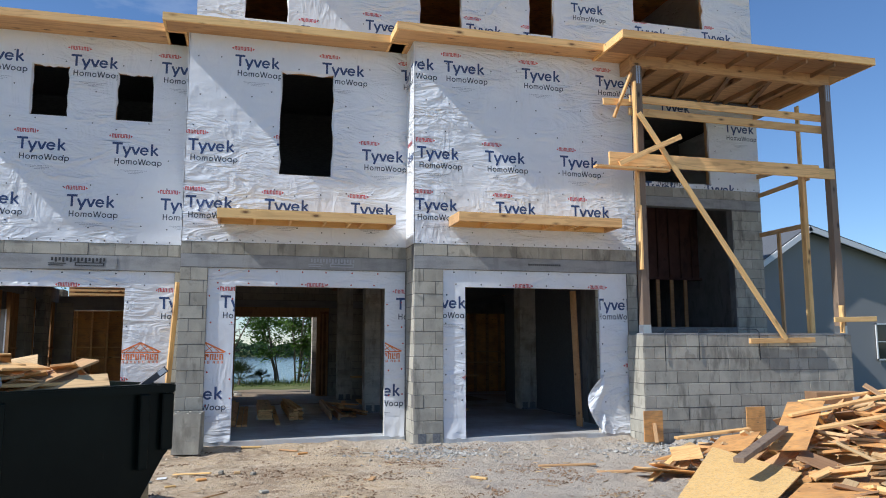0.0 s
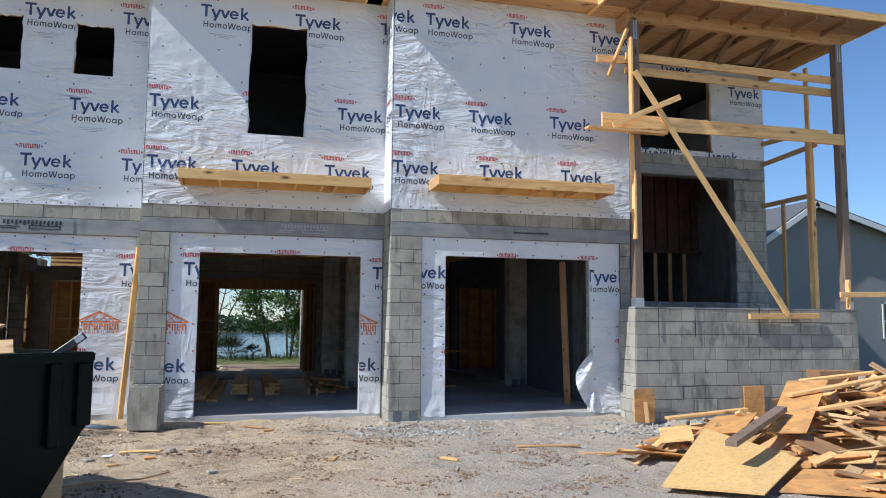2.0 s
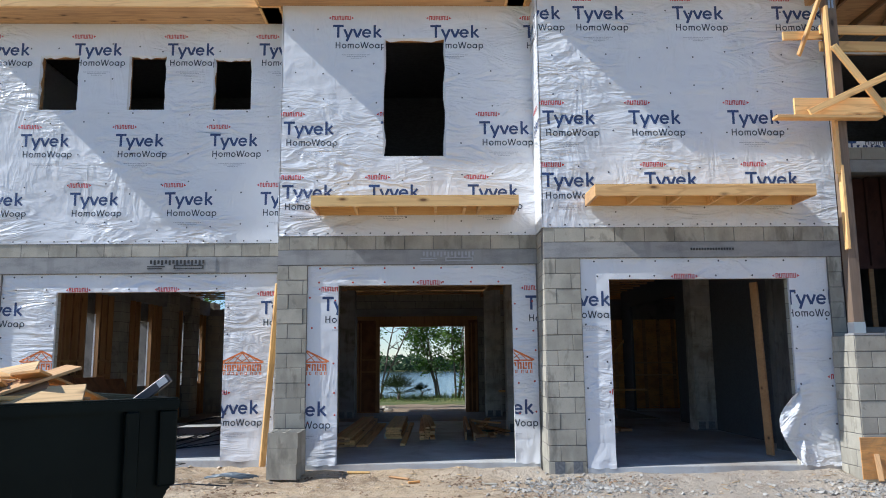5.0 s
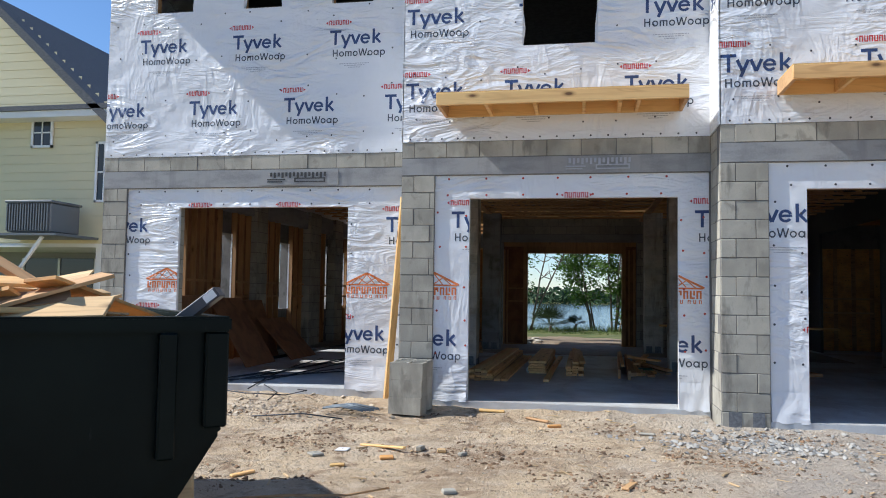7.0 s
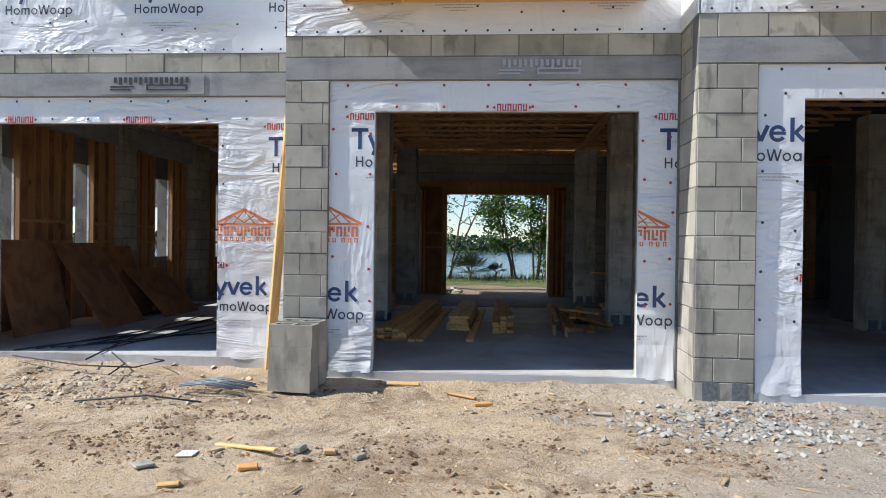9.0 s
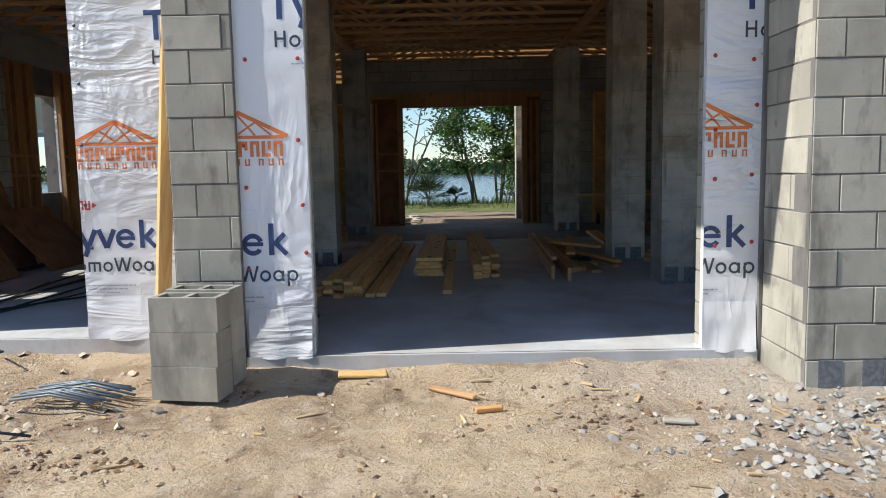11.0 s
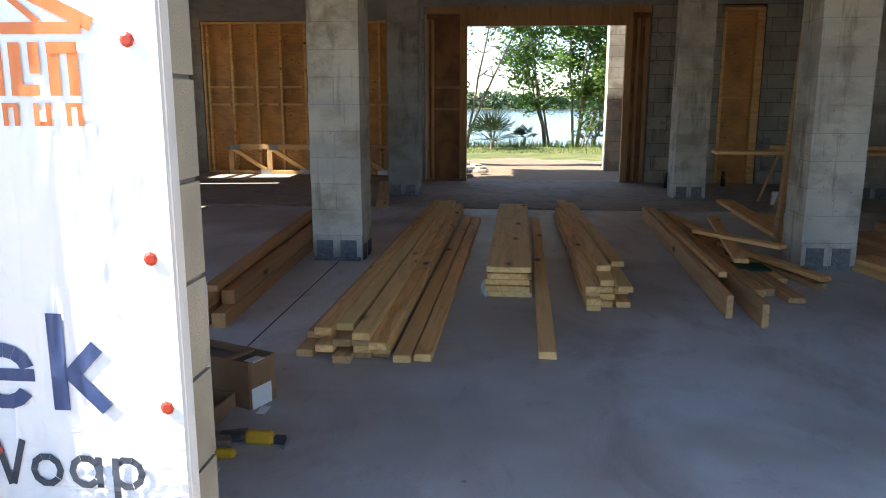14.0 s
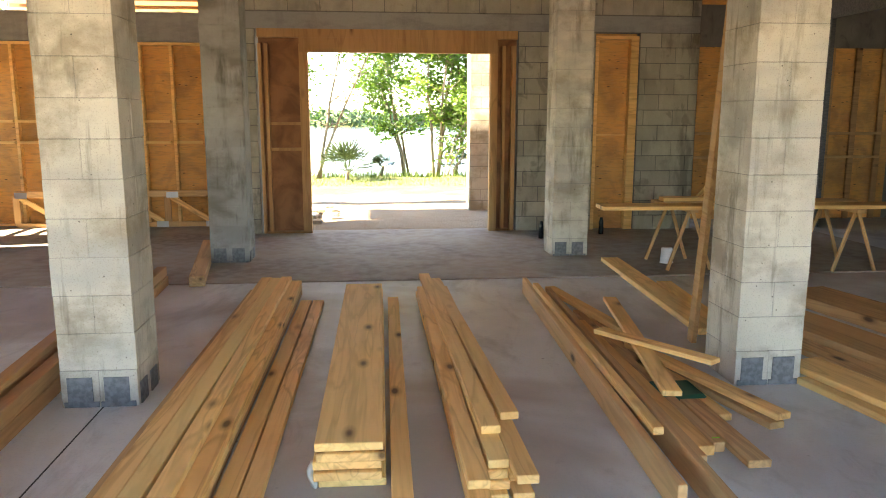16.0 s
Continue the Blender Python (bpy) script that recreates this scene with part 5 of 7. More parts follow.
for i, (nx, ny, fx, fy, w, t, z, m) in enumerate(((3.30, 16.1, 3.12, 17.0, 0.09, 0.04, 0, PINE), (3.50, 15.9, 3.22, 17.2, 0.24, 0.04, 0.04, PINE), (3.75, 15.9, 3.45, 17.9, 0.19, 0.04, 0, PINE_OLD), (4.0, 16.0, 3.62, 18.2, 0.19, 0.08, 0, PINE_OLD),
                                                   (4.3, 16.2, 3.85, 18.6, 0.24, 0.04, 0, PINE_OLD), (4.65, 16.6, 4.2, 18.9, 0.24, 0.09, 0, PINE_OLD), (5.0, 16.9, 4.5, 19.2, 0.24, 0.05, 0, PINE_OLD))):
    lumber("stacked_board", (nx, ny), (fx, fy), w, t, F + z, m, "brown board lying on the slab beyond a column", g)
lumber("pale_timber", (3.02, 18.0), (3.15, 20.75), 0.19, 0.05, F, PINE, "pale wide board lying behind a column", "boards behind the column")
lumber("pale_timber", (3.16, 18.1), (3.30, 19.6), 0.14, 0.04, F, PINE, "pale board lying behind a column", "boards behind the column")
B("leaning_stud", (2.79, 17.80, F + 0.02), (2.80, 17.44, 3.2), 0.038, 0.075, STUD, "brown board leaning on a block column", "lumber", "leaning boards")
B("leaning_stud", (5.93, 12.75, 0.19), (5.84, 12.72, 2.62), 0.13, 0.04, STUD, "tall board leaning inside a garage bay", "lumber", "leaning boards")

# sawhorse table
def sawhorse(x, y):
    e = empty("sawhorse", (x, y, Z0 + 0.014), "light folding sawhorse carrying a board", "sawhorse", "sawhorses")
    boxes("top_rail", PINE_OLD, [((-0.045, -0.35, 0.60), (0.045, 0.35, 0.64))], e)
    for sx in (-1, 1):
        for sy in (-1, 1):
            board("leg", (x + sx * 0.22, y + sy * 0.3, Z0 + 0.034), (x + sx * 0.02, y + sy * 0.28, Z0 + 0.61), 0.03, 0.03, PINE_OLD, e)
    return e


for x_, y_ in ((3.75, 20.4), (5.35, 20.2)):
    sawhorse(x_, y_)
B("table_board", (2.82, 20.1, Z0 + 0.674), (6.3, 20.0, Z0 + 0.674), 0.30, 0.038, PINE, "long pale board laid over sawhorses", "board", "work table")
B("table_board", (3.5, 20.45, Z0 + 0.674), (5.6, 20.4, Z0 + 0.674), 0.24, 0.038, PINE_OLD, "second board on the sawhorses", "board", "work table")
B("table_offcut", (3.55, 20.4, Z0 + 0.713), (5.0, 20.4, Z0 + 0.713), 0.14, 0.038, PINE, "offcut lying on the sawhorse boards", "board", "work table")
bm = bmesh.new()
tube(bm, [(0, 0, 0), (0, 0, 0.02), (0, 0, 0.14), (0, 0, 0.16)], 0.07, 0.055, 12)
o = tagged(new("small_bucket", mesh_of("small_bucket", bm, PAPER, True)), "small white bucket on the floor", "bucket")
o.matrix_basis = pose(3.72, 20.6, Z0 + 0.013)
for x_, y_ in ((3.62, 22.6), (2.75, 22.3)):
    bm = bmesh.new()
    tube(bm, [(0, 0, 0), (0, 0, 0.16), (0, 0, 0.18), (0, 0, 0.22)], 0.035, 0.018, 10)
    o = tagged(new("bottle", mesh_of("bottle", bm, GLASS, True)), "small dark bottle standing on the slab", "bottle", "bottles")
    o.matrix_basis = pose(x_, y_, Z0 + 0.013)

# roof-truss piece lying against the rear plywood
tp = empty("truss_offcut", (-4.25, 23.78, Z0 + 0.013), "low timber truss piece with steel plates against plywood", "truss piece")
for a, b in (((0, 0.02), (2.75, 0.02)), ((0, 0.46), (2.75, 0.46))):
    board("chord", (-4.25 + a[0], 23.78, Z0 + 0.013 + a[1]), (-4.25 + b[0], 23.78, Z0 + 0.013 + b[1]), 0.038, 0.089, PINE_OLD, tp)
for k in range(5):
    u = 0.02 + k * 0.67
    board("upright", (-4.25 + u, 23.78, Z0 + 0.055), (-4.25 + u, 23.78, Z0 + 0.455), 0.038, 0.089, PINE_OLD, tp)
    if k < 4:
        board("web", (-4.25 + u + 0.05, 23.78, Z0 + 0.43), (-4.25 + u + 0.6, 23.78, Z0 + 0.08), 0.038, 0.07, PINE, tp)
        boxes("steel_plate", STEEL, [((u + 0.0, -0.05, 0.41), (u + 0.16, -0.046, 0.49))], tp, "galvanised truss plate")
        boxes("steel_plate", STEEL, [((u + 0.52, -0.05, 0.0), (u + 0.68, -0.046, 0.08))], tp, "galvanised truss plate")

# conduits and bars on the left slab
g = "thin rods scattered on the left slab"
for n, pts in enumerate((((-4.5, 17.0), (-4.43, 18.9), (-4.25, 21.7)), ((-4.6, 16.0), (-4.5, 19.0), (-4.36, 21.5)), ((-3.6, 13.4), (-3.10, 17.0), (-3.46, 19.35)), ((-3.5, 14.2), (-3.2, 17.6), (-3.05, 19.8)), ((-3.2, 13.3), (-3.0, 16.0), (-2.89, 18.0)),
                         ((-3.9, 13.3), (-3.5, 15.2), (-3.6, 17.2)), ((-4.1, 13.2), (-3.4, 14.9), (-3.3, 17.1)), ((-3.0, 12.7), (-3.3, 14.0), (-3.6, 15.9)), ((-3.8, 13.4), (-3.1, 14.1), (-2.6, 15.9)), ((-3.6, 13.8), (-3.0, 14.6), (-2.2, 15.6)))):
    bm = bmesh.new()
    tube(bm, [(a, b, F + 0.012 + 0.004 * (n % 3)) for a, b in pts], 0.009 if n > 1 else 0.02, n=6)
    tagged(new("thin_rod", mesh_of("thin_rod", bm, REBAR, True)), "dark thin rod lying across the slab", "rod", g)

# plywood sheets leaning on the outer wall
for nm, y0, y1, foot, top, x0, x1, m in (("a", 14.2, 15.4, F, 1.34, -4.75, -5.04, PLY_OLD), ("b", 15.3, 16.5, F, 1.30, -4.25, -4.98, PLY_OLD), ("c", 16.3, 17.5, F, 1.25, -4.6, -5.0, PLY_OLD), ("d", 16.9, 18.2, F, 0.9, -4.1, -4.8, PLY_OLD)):
    mid = ((x0 + x1) / 2, (y0 + y1) / 2, (foot + top) / 2)
    ob = new("plywood_sheet", board_mesh(math.hypot(x0 - x1, top - foot), y1 - y0, 0.018, m))
    ob.matrix_basis = pose(*mid, 0, math.degrees(math.atan2(top - foot, x0 - x1)), 0)
    tagged(ob, "dark plywood sheet leaning against the outer wall", "plywood", "leaning plywood sheets")

# cartons, roll and tools behind the left jamb
for x_, y_, h_, r_ in ((-0.49, 13.30, 0.82, 0.05), (-0.452, 13.36, 0.72, 0.046)):
    bm = bmesh.new()
    tube(bm, [(0, 0, 0), (0, 0, 0.01), (0, 0, h_ - 0.01), (0, 0, h_)], r_, r_ * 0.96, 20)
    roll = new("sheeting_roll", mesh_of("sheeting_roll", bm, PAPER, True))
    roll.matrix_basis = pose(x_, y_, F, 2, 2, 0)
    tagged(roll, "white roll of sheeting standing behind the garage jamb", "roll", "sheeting rolls")


MAUVE = material("mauve_cloth", (0.26, 0.22, 0.25), 0.8)


def carton(name, at, size, rz, mat, label, tilt=0.0, band=None, open_top=True):
    c = empty(name, at, label, "cardboard box", "cartons by the jamb", rz=rz)
    c.matrix_world = pose(*at, tilt, 0, rz)
    l, w, h = size
    t = 0.006
    bm = bmesh.new()
    rings = [[bm.verts.new(q) for q in ((a, a, z_), (l - a, a, z_), (l - a, w - a, z_), (a, w - a, z_))] for a, z_ in ((0, 0), (0, h), (t, h), (t, t))]
    for u, v in zip(rings, rings[1:]):
        for j in range(4):
            bm.faces.new((u[j], u[(j + 1) % 4], v[(j + 1) % 4], v[j]))
    bm.faces.new(rings[0][::-1])
    bm.faces.new(rings[-1])
    part("shell", bm, mat, c)
    if open_top:
        bm = bmesh.new()
        add_box(bm, (0, -0.11, 0), (l, 0, 0.004), pose(0, 0, h, 55, 0, 0))
        part("flap", bm, mat, c, "folded-open carton flap")
        bm = bmesh.new()
        add_box(bm, (0, 0, 0), (0.12, w, 0.004), pose(l, 0, h, 0, 65, 0))
        part("flap", bm, mat, c, "folded-open carton flap")
    if band:
        boxes("printed_label", band, [((0.02, -0.002, h * 0.25), (l * 0.75, -0.0005, h * 0.75))], c, "printed side panel")
    return c


big = carton("carton", (-0.90, 14.22, F), (0.40, 0.16, 0.20), -24, CARD, "worn brown open carton with a red panel", open_top=False)
boxes("red_panel", INK_RED, [((0.03, -0.002, 0.06), (0.19, -0.0005, 0.13))], big, "faded red printed panel")
boxes("dark_band", CAP_DARK, [((0.06, -0.0022, 0.135), (0.19, -0.0006, 0.165))], big, "dark printed band")
boxes("inner_sheet", CAP_DARK, [((0.01, 0.01, 0.14), (0.39, 0.15, 0.175))], big, "black plastic filling", bevel=0.015)
boxes("strap", CARD, [((0.27, 0.004, 0.192), (0.295, 0.156, 0.203))], big)
boxes("end_flap", CARD, [((0.401, 0.01, 0.05), (0.407, 0.15, 0.20))], big)
boxes("torn_label", PAPER, [((0.408, 0.005, 0.0), (0.411, 0.12, 0.09))], big, "torn white label")
boxes("paper_corner", PAPER, [((0.36, 0.02, 0.198), (0.41, 0.09, 0.201))], big, "white printed paper sticking out")
carton("carton", (-0.89, 13.90, F), (0.27, 0.2, 0.07), -6, CARD, "crushed brown cardboard box under other boxes", open_top=False)
carton("carton", (-0.88, 13.87, F + 0.075), (0.19, 0.15, 0.12), 12, PAPER, "small white and green printed carton in a stack", open_top=False, band=TARP)
carton("carton", (-0.875, 13.88, F + 0.20), (0.18, 0.14, 0.13), 10, ORANGE, "orange printed carton stacked on a white one", open_top=False)
top_box = carton("carton", (-0.92, 13.90, F + 0.335), (0.18, 0.13, 0.05), 8, CARD, "small brown carton with its lid up on a stack", open_top=False)
boxes("lid", CARD, [((0.0, 0.125, 0.051), (0.18, 0.131, 0.11))], top_box)
boxes("sticker", PAPER, [((0.13, -0.002, 0.025), (0.16, -0.0005, 0.05))], top_box, "small white sticker")
tagged(boxes("paper_slip", PAPER, [((-0.50, 14.02, F), (-0.46, 14.10, F + 0.003))], bevel=0.001), "crumpled white paper on the slab", "paper")
tl = empty("nail_gun", (-0.45, 13.74, F), "yellow and black hand tool lying on the slab", "tool")
boxes("body", YELLOW, [((0, 0, 0.0), (0.11, 0.045, 0.05))], tl, bevel=0.012)
boxes("blade", STEEL, [((0.15, -0.02, 0.0), (0.16, 0.07, 0.006))], tl)
boxes("handle", CAP_DARK, [((-0.10, 0.005, 0.01), (-0.001, 0.045, 0.04))], tl, bevel=0.01)
boxes("nose", CAP_DARK, [((0.111, 0.01, 0.005), (0.15, 0.04, 0.03))], tl)
tagged(boxes("tool_case", YELLOW, [((-0.54, 13.62, F), (-0.44, 13.66, F + 0.035))], bevel=0.012), "small yellow plastic tool lying on the slab", "tool", "tools by the jamb")
tagged(boxes("folded_bag", MAUVE, [((-0.62, 13.40, F), (-0.45, 13.54, F + 0.05))], bevel=0.02), "grey and mauve folded bag lying on the slab", "bag")
for k, (x_, y_) in enumerate(((-0.62, 13.68), (-0.66, 13.58), (-0.58, 13.75))):
    B("dark_offcut", (x_, y_, F + 0.02), (x_ + 0.13, y_ + 0.05, F + 0.02), 0.05, 0.03, POST, "dark short wood offcut beside the tools", "offcut", "offcuts by the jamb")

# torn sheeting bulging from the right jamb
bm = bmesh.new()
n = 14
g2 = []
for i in range(n + 1):
    row = []
    v = 0.16 + 1.0 * i / n
    for j in range(9):
        u = j / 8
        bulge = math.sin(math.pi * min(1, i / n * 1.05)) ** 0.8
        row.append(bm.verts.new((6.03 - 0.30 * bulge * u, YR + 0.028 - 0.035 * math.sin(u * 5 + i * 0.7) - 0.02, v + 0.02 * math.sin(u * 9))))
    g2.append(row)
for a, b in zip(g2, g2[1:]):
    for j in range(8):
        bm.faces.new((a[j], a[j + 1], b[j + 1], b[j]))
tagged(new("torn_sheet", mesh_of("torn_sheet", bm, WRAP, True)), "torn flap of white sheeting at the garage jamb", "sheeting")

# loose skirts at the foot of the wrapped jambs
for u0, u1, y in ((-0.53, -0.13, YM), (2.34, 2.66, YM), (-1.85, -1.12, YL), (3.19, 3.56, YR), (6.01, 6.50, YR)):
    bm = bmesh.new()
    g2, n = [], 10
    for i in range(7):
        v = 0.46 - i * 0.053
        g2.append([bm.verts.new((u0 + (u1 - u0) * j / n, y + 0.024 - 0.0035 * i - 0.012 * (i / 6) * (0.5 + 0.5 * math.sin(j * 1.1 + i * 0.6)), v + (0.006 * math.sin(j * 1.3) if i == 6 else 0))) for j in range(n + 1)])
    for a, b in zip(g2, g2[1:]):
        for j in range(n):
            bm.faces.new((a[j], b[j], b[j + 1], a[j + 1]))
    part("sheet_foot", bm, WRAP, {YM: sm, YL: sl, YR: sr}[y].parent, "creased loose foot of the sheeting", True)

# grey blocks stacked at the left pier
def hollow_block(x, y, z, rz, name="stacked_block"):
    key = "hollow"
    if key not in BRICKS:
        bm = bmesh.new()
        gx, gy = (0, 0.032, 0.182, 0.214, 0.365, 0.397), (0, 0.032, 0.165, 0.197)
        vs = [[[bm.verts.new((u, v, w)) for w in (0, 0.194)] for v in gy] for u in gx]
        hollow = {(1, 1), (3, 1)}
        full = lambda i, j: 0 <= i < 5 and 0 <= j < 3 and (i, j) not in hollow
        for i in range(5):
            for j in range(3):
                if not full(i, j):
                    continue
                c = (vs[i][j], vs[i + 1][j], vs[i + 1][j + 1], vs[i][j + 1])
                bm.faces.new([q[1] for q in c])
                bm.faces.new([q[0] for q in reversed(c)])
                for (di, dj), (a, d) in (((0, -1), (0, 1)), ((1, 0), (1, 2)), ((0, 1), (2, 3)), ((-1, 0), (3, 0))):
                    if not full(i + di, j + dj):
                        bm.faces.new((c[a][0], c[d][0], c[d][1], c[a][1]))
        BRICKS[key] = mesh_of("hollow_block", bm, BLOCK)
    ob = new(name, BRICKS[key])
    ob.matrix_basis = pose(x, y, z, 0, 0, rz)
    return tagged(ob, "grey hollow concrete block stacked against the pier", "concrete block", "stacked blocks")


for k in range(3):
    hollow_block(-0.955 + 0.004 * k, 12.03, 0.045 + k * 0.196, -9 + 2 * k)
for k in range(3):
    hollow_block(-0.93, 12.24, 0.07 + k * 0.19, -7)
B("leaning_timber", (-1.15, 12.70, 0.12), (-1.02, 12.88, 2.66), 0.035, 0.10, PINE, "tall yellow board leaning at the bay corner", "lumber", "leaning boards")
tagged(boxes("plywood_offcut", PLY, [((6.42, 11.345, 0.06), (6.77, 11.36, 0.56))], bevel=0.003), "small orange plywood panel standing at the porch wall", "plywood", "panels at the porch wall")
tagged(boxes("plywood_offcut", PLY, [((8.38, 11.36, 0.1), (8.76, 11.375, 0.58))], bevel=0.003), "small orange plywood panel standing at the porch wall", "plywood", "panels at the porch wall")
B("panel_prop", (6.56, 11.20, 0.06), (6.60, 11.33, 0.36), 0.06, 0.03, PINE_OLD, "short prop against a small panel", "lumber", "panels at the porch wall")

# ---- dumpster ----
BIN_M = pose(-0.60, 7.21, -0.03, 0, 0, 43)
bin_ = empty("dumpster", (-0.60, 7.21, -0.03), "dark green-black steel roll-off dumpster heaped with scrap", "dumpster", rz=43)
prof = [(-5.6, 0.12), (-0.42, 0.12), (-0.42, 0.40), (0.0, 0.74), (0.0, 1.26), (-5.6, 1.26)]
bm = bmesh.new()


def slab_poly(bm, pts, y0, y1):
    a = [bm.verts.new((p[0], y0, p[1])) for p in pts]
    b = [bm.verts.new((p[0], y1, p[1])) for p in pts]
    bm.faces.new(a)
    bm.faces.new(b[::-1])
    for i in range(len(pts)):
        j = (i + 1) % len(pts)
        bm.faces.new((a[i], b[i], b[j], a[j]))


slab_poly(bm, prof, 0.0, 0.05)
slab_poly(bm, prof, 2.30, 2.35)
add_box(bm, (-5.6, 0.05, 0.12), (-0.42, 2.30, 0.18))
add_box(bm, (-0.04, 0.05, 0.74), (0.0, 2.30, 1.26))
add_box(bm, (-5.6, 0.05, 0.12), (-5.55, 2.30, 1.26))
slab_poly(bm, [(-0.42, 0.12), (-0.38, 0.12), (0.0, 0.70), (0.0, 0.74), (-0.42, 0.40)], 0.05, 2.30)
bmesh.ops.recalc_face_normals(bm, faces=bm.faces)
part("body", bm, BIN, bin_)
bm = bmesh.new()
add_box(bm, (-5.65, -0.05, 1.25), (0.03, 0.07, 1.33))
add_box(bm, (-5.65, 2.28, 1.25), (0.03, 2.40, 1.33))
add_box(bm, (-0.06, 0.07, 1.25), (0.03, 2.28, 1.33))
bmesh.ops.bevel(bm, geom=list(bm.edges), offset=0.012, segments=2, affect="EDGES")
part("rim", bm, BIN, bin_)
for u in (-0.33, -1.55, -2.8, -4.1, -5.4):
    boxes("rib", BIN, [((u, -0.06, 0.14 if u < -0.4 else 0.62), (u + 0.09, -0.001, 1.249))], bin_, bevel=0.01)
boxes("corner_rib", BIN, [((-0.10, -0.045, 0.76), (0.02, -0.001, 1.249))], bin_, bevel=0.01)
for u in (-0.8, -4.9):
    bm = bmesh.new()
    tube(bm, [(u, 0.3, 0.09), (u, 0.5, 0.09)], 0.09, n=16)
    part("wheel", bm, REBAR, bin_, "small steel wheel", True)
boxes("underframe", BIN, [((-5.4, 0.35, 0.06), (-0.5, 0.45, 0.12)), ((-5.4, 1.9, 0.06), (-0.5, 2.0, 0.12))], bin_)
fill = tagged(boxes("scrap_fill", SCRAP, [((-5.5, 0.08, 0.2), (-0.10, 2.25, 1.08))], bevel=0.02), "packed wood scrap filling the dumpster", "scrap wood")
fill.matrix_basis = BIN_M


def scrap(n, region, height, group, label, seed, lmax=1.4, flat=0.35, ori=None, frame_m=None, low=0.35, deep=0):
    """Boards thrown on a heap: the first ones, deep in it, are joined into one object."""
    r = random.Random(seed)
    mats = [SCRAP, PINE, PLY, PINE_OLD, DARK_PINE]
    vs, fs, ids = [], [], []
    for k in range(n + deep):
        x_, y_ = region(r)
        h = height(x_, y_)
        l = r.uniform(0.25, lmax) * (1 if r.random() < 0.7 else 0.6)
        w, t = r.choice([(0.089, 0.038), (0.089, 0.038), (0.14, 0.038), (0.19, 0.02), (0.24, 0.012), (0.06, 0.02)])
        l = round(l, 1) + 0.05
        mat = r.choice([SCRAP, SCRAP, SCRAP, PINE, PLY, PLY, PINE_OLD, DARK_PINE])
        a = (ori if ori is not None else 0) + r.uniform(-55, 55)
        m = pose(x_, y_, max(h * (low + (1 - low) * ((k + 1) / (n + deep))), t / 2 + 0.02), r.uniform(-30, 30), r.gauss(0, 9 + 22 * flat * min(1, h)), a)
        m = frame_m @ m if frame_m else m
        if k < deep:
            o = len(vs)
            for q in ((-1, -1, -1), (1, -1, -1), (1, 1, -1), (-1, 1, -1), (-1, -1, 1), (1, -1, 1), (1, 1, 1), (-1, 1, 1)):
                vs.append(tuple(m @ Vector((q[0] * l / 2, q[1] * w / 2, q[2] * t / 2))))
            fs += [tuple(o + i for i in f) for f in ((3, 2, 1, 0), (4, 5, 6, 7), (0, 1, 5, 4), (1, 2, 6, 5), (2, 3, 7, 6), (3, 0, 4, 7))]
            ids += [mats.index(mat)] * 6
            continue
        ob = new("scrap_board", board_mesh(l, w, t, mat, 0.002))
        ob.matrix_basis = m
        kind = {SCRAP: "yellow pine", PINE: "fresh pine", PLY: "orange plywood", PINE_OLD: "brown weathered", DARK_PINE: "dark pine"}[mat]
        size = "short" if l < 0.5 else "long" if l > 0.95 else "broken"
        tagged(ob, "%s %s offcut %s" % (size, kind, label), "scrap wood", group)
    if deep:
        me = bpy.data.meshes.new("packed_scrap")
        me.from_pydata(vs, [], fs)
        for mt in mats:
            me.materials.append(mt)
        for p, i in zip(me.polygons, ids):
            p.material_index = i
        tagged(new("packed_scrap", me), "wood offcuts packed deep in the heap", kind="stuff")


scrap(125, lambda r: (r.uniform(-4.6, -0.5), r.uniform(0.25, 2.0)), lambda x, y: 1.42 + 0.34 * math.exp(-((x + 2.6) ** 2) / 2.2) * (1 - abs(y - 1.1) * 0.4), "scrap in the dumpster", "thrown into the dumpster", 11, 0.95, 0.12, 10, BIN_M, 0.82, 110)
for (a, b, w, t, m) in (((-3.4, 0.20, 1.50), (-1.1, 0.55, 1.40), 0.2, 0.02, PINE), ((-3.1, 0.5, 1.60), (-1.3, 1.3, 1.50), 0.24, 0.015, OSB), ((-3.6, 0.2, 1.40), (-0.75, 0.3, 1.35), 0.14, 0.03, PINE), ((-2.2, 0.3, 1.46), (-0.9, 0.7, 1.38), 0.1, 0.04, PLY), ((-2.2, 0.7, 1.62), (-1.2, 0.4, 1.42), 0.28, 0.018, SCRAP)):
    B("scrap_board", BIN_M @ Vector(a), BIN_M @ Vector(b), w, t, m, "long yellow board sticking out of the dumpster", "scrap wood", "scrap in the dumpster")
b0 = empty("carton_tube", (0, 0, 0), "dark long carton with a white label leaning on the rim", "box")
b0.matrix_world = BIN_M @ pose(-0.20, 0.12, 1.27, 0, -38, -35)
boxes("case", CAP_DARK, [((0, 0, 0), (0.27, 0.09, 0.06))], b0, bevel=0.004)
boxes("label", PAPER, [((0.19, -0.002, 0.010), (0.258, -0.0005, 0.052))], b0, "white printed label")
bm = bmesh.new()
bmesh.ops.create_icosphere(bm, subdivisions=3, radius=0.17)
for v in bm.verts:
    v.co *= 1 + 0.35 * noise.noise(v.co * 7)
    v.co.z *= 0.7
o = tagged(new("plastic_bag", mesh_of("plastic_bag", bm, PLASTIC, True)), "crumpled white plastic bag in the dumpster", "bag")
o.matrix_basis = BIN_M @ pose(-1.5, 0.3, 1.42)
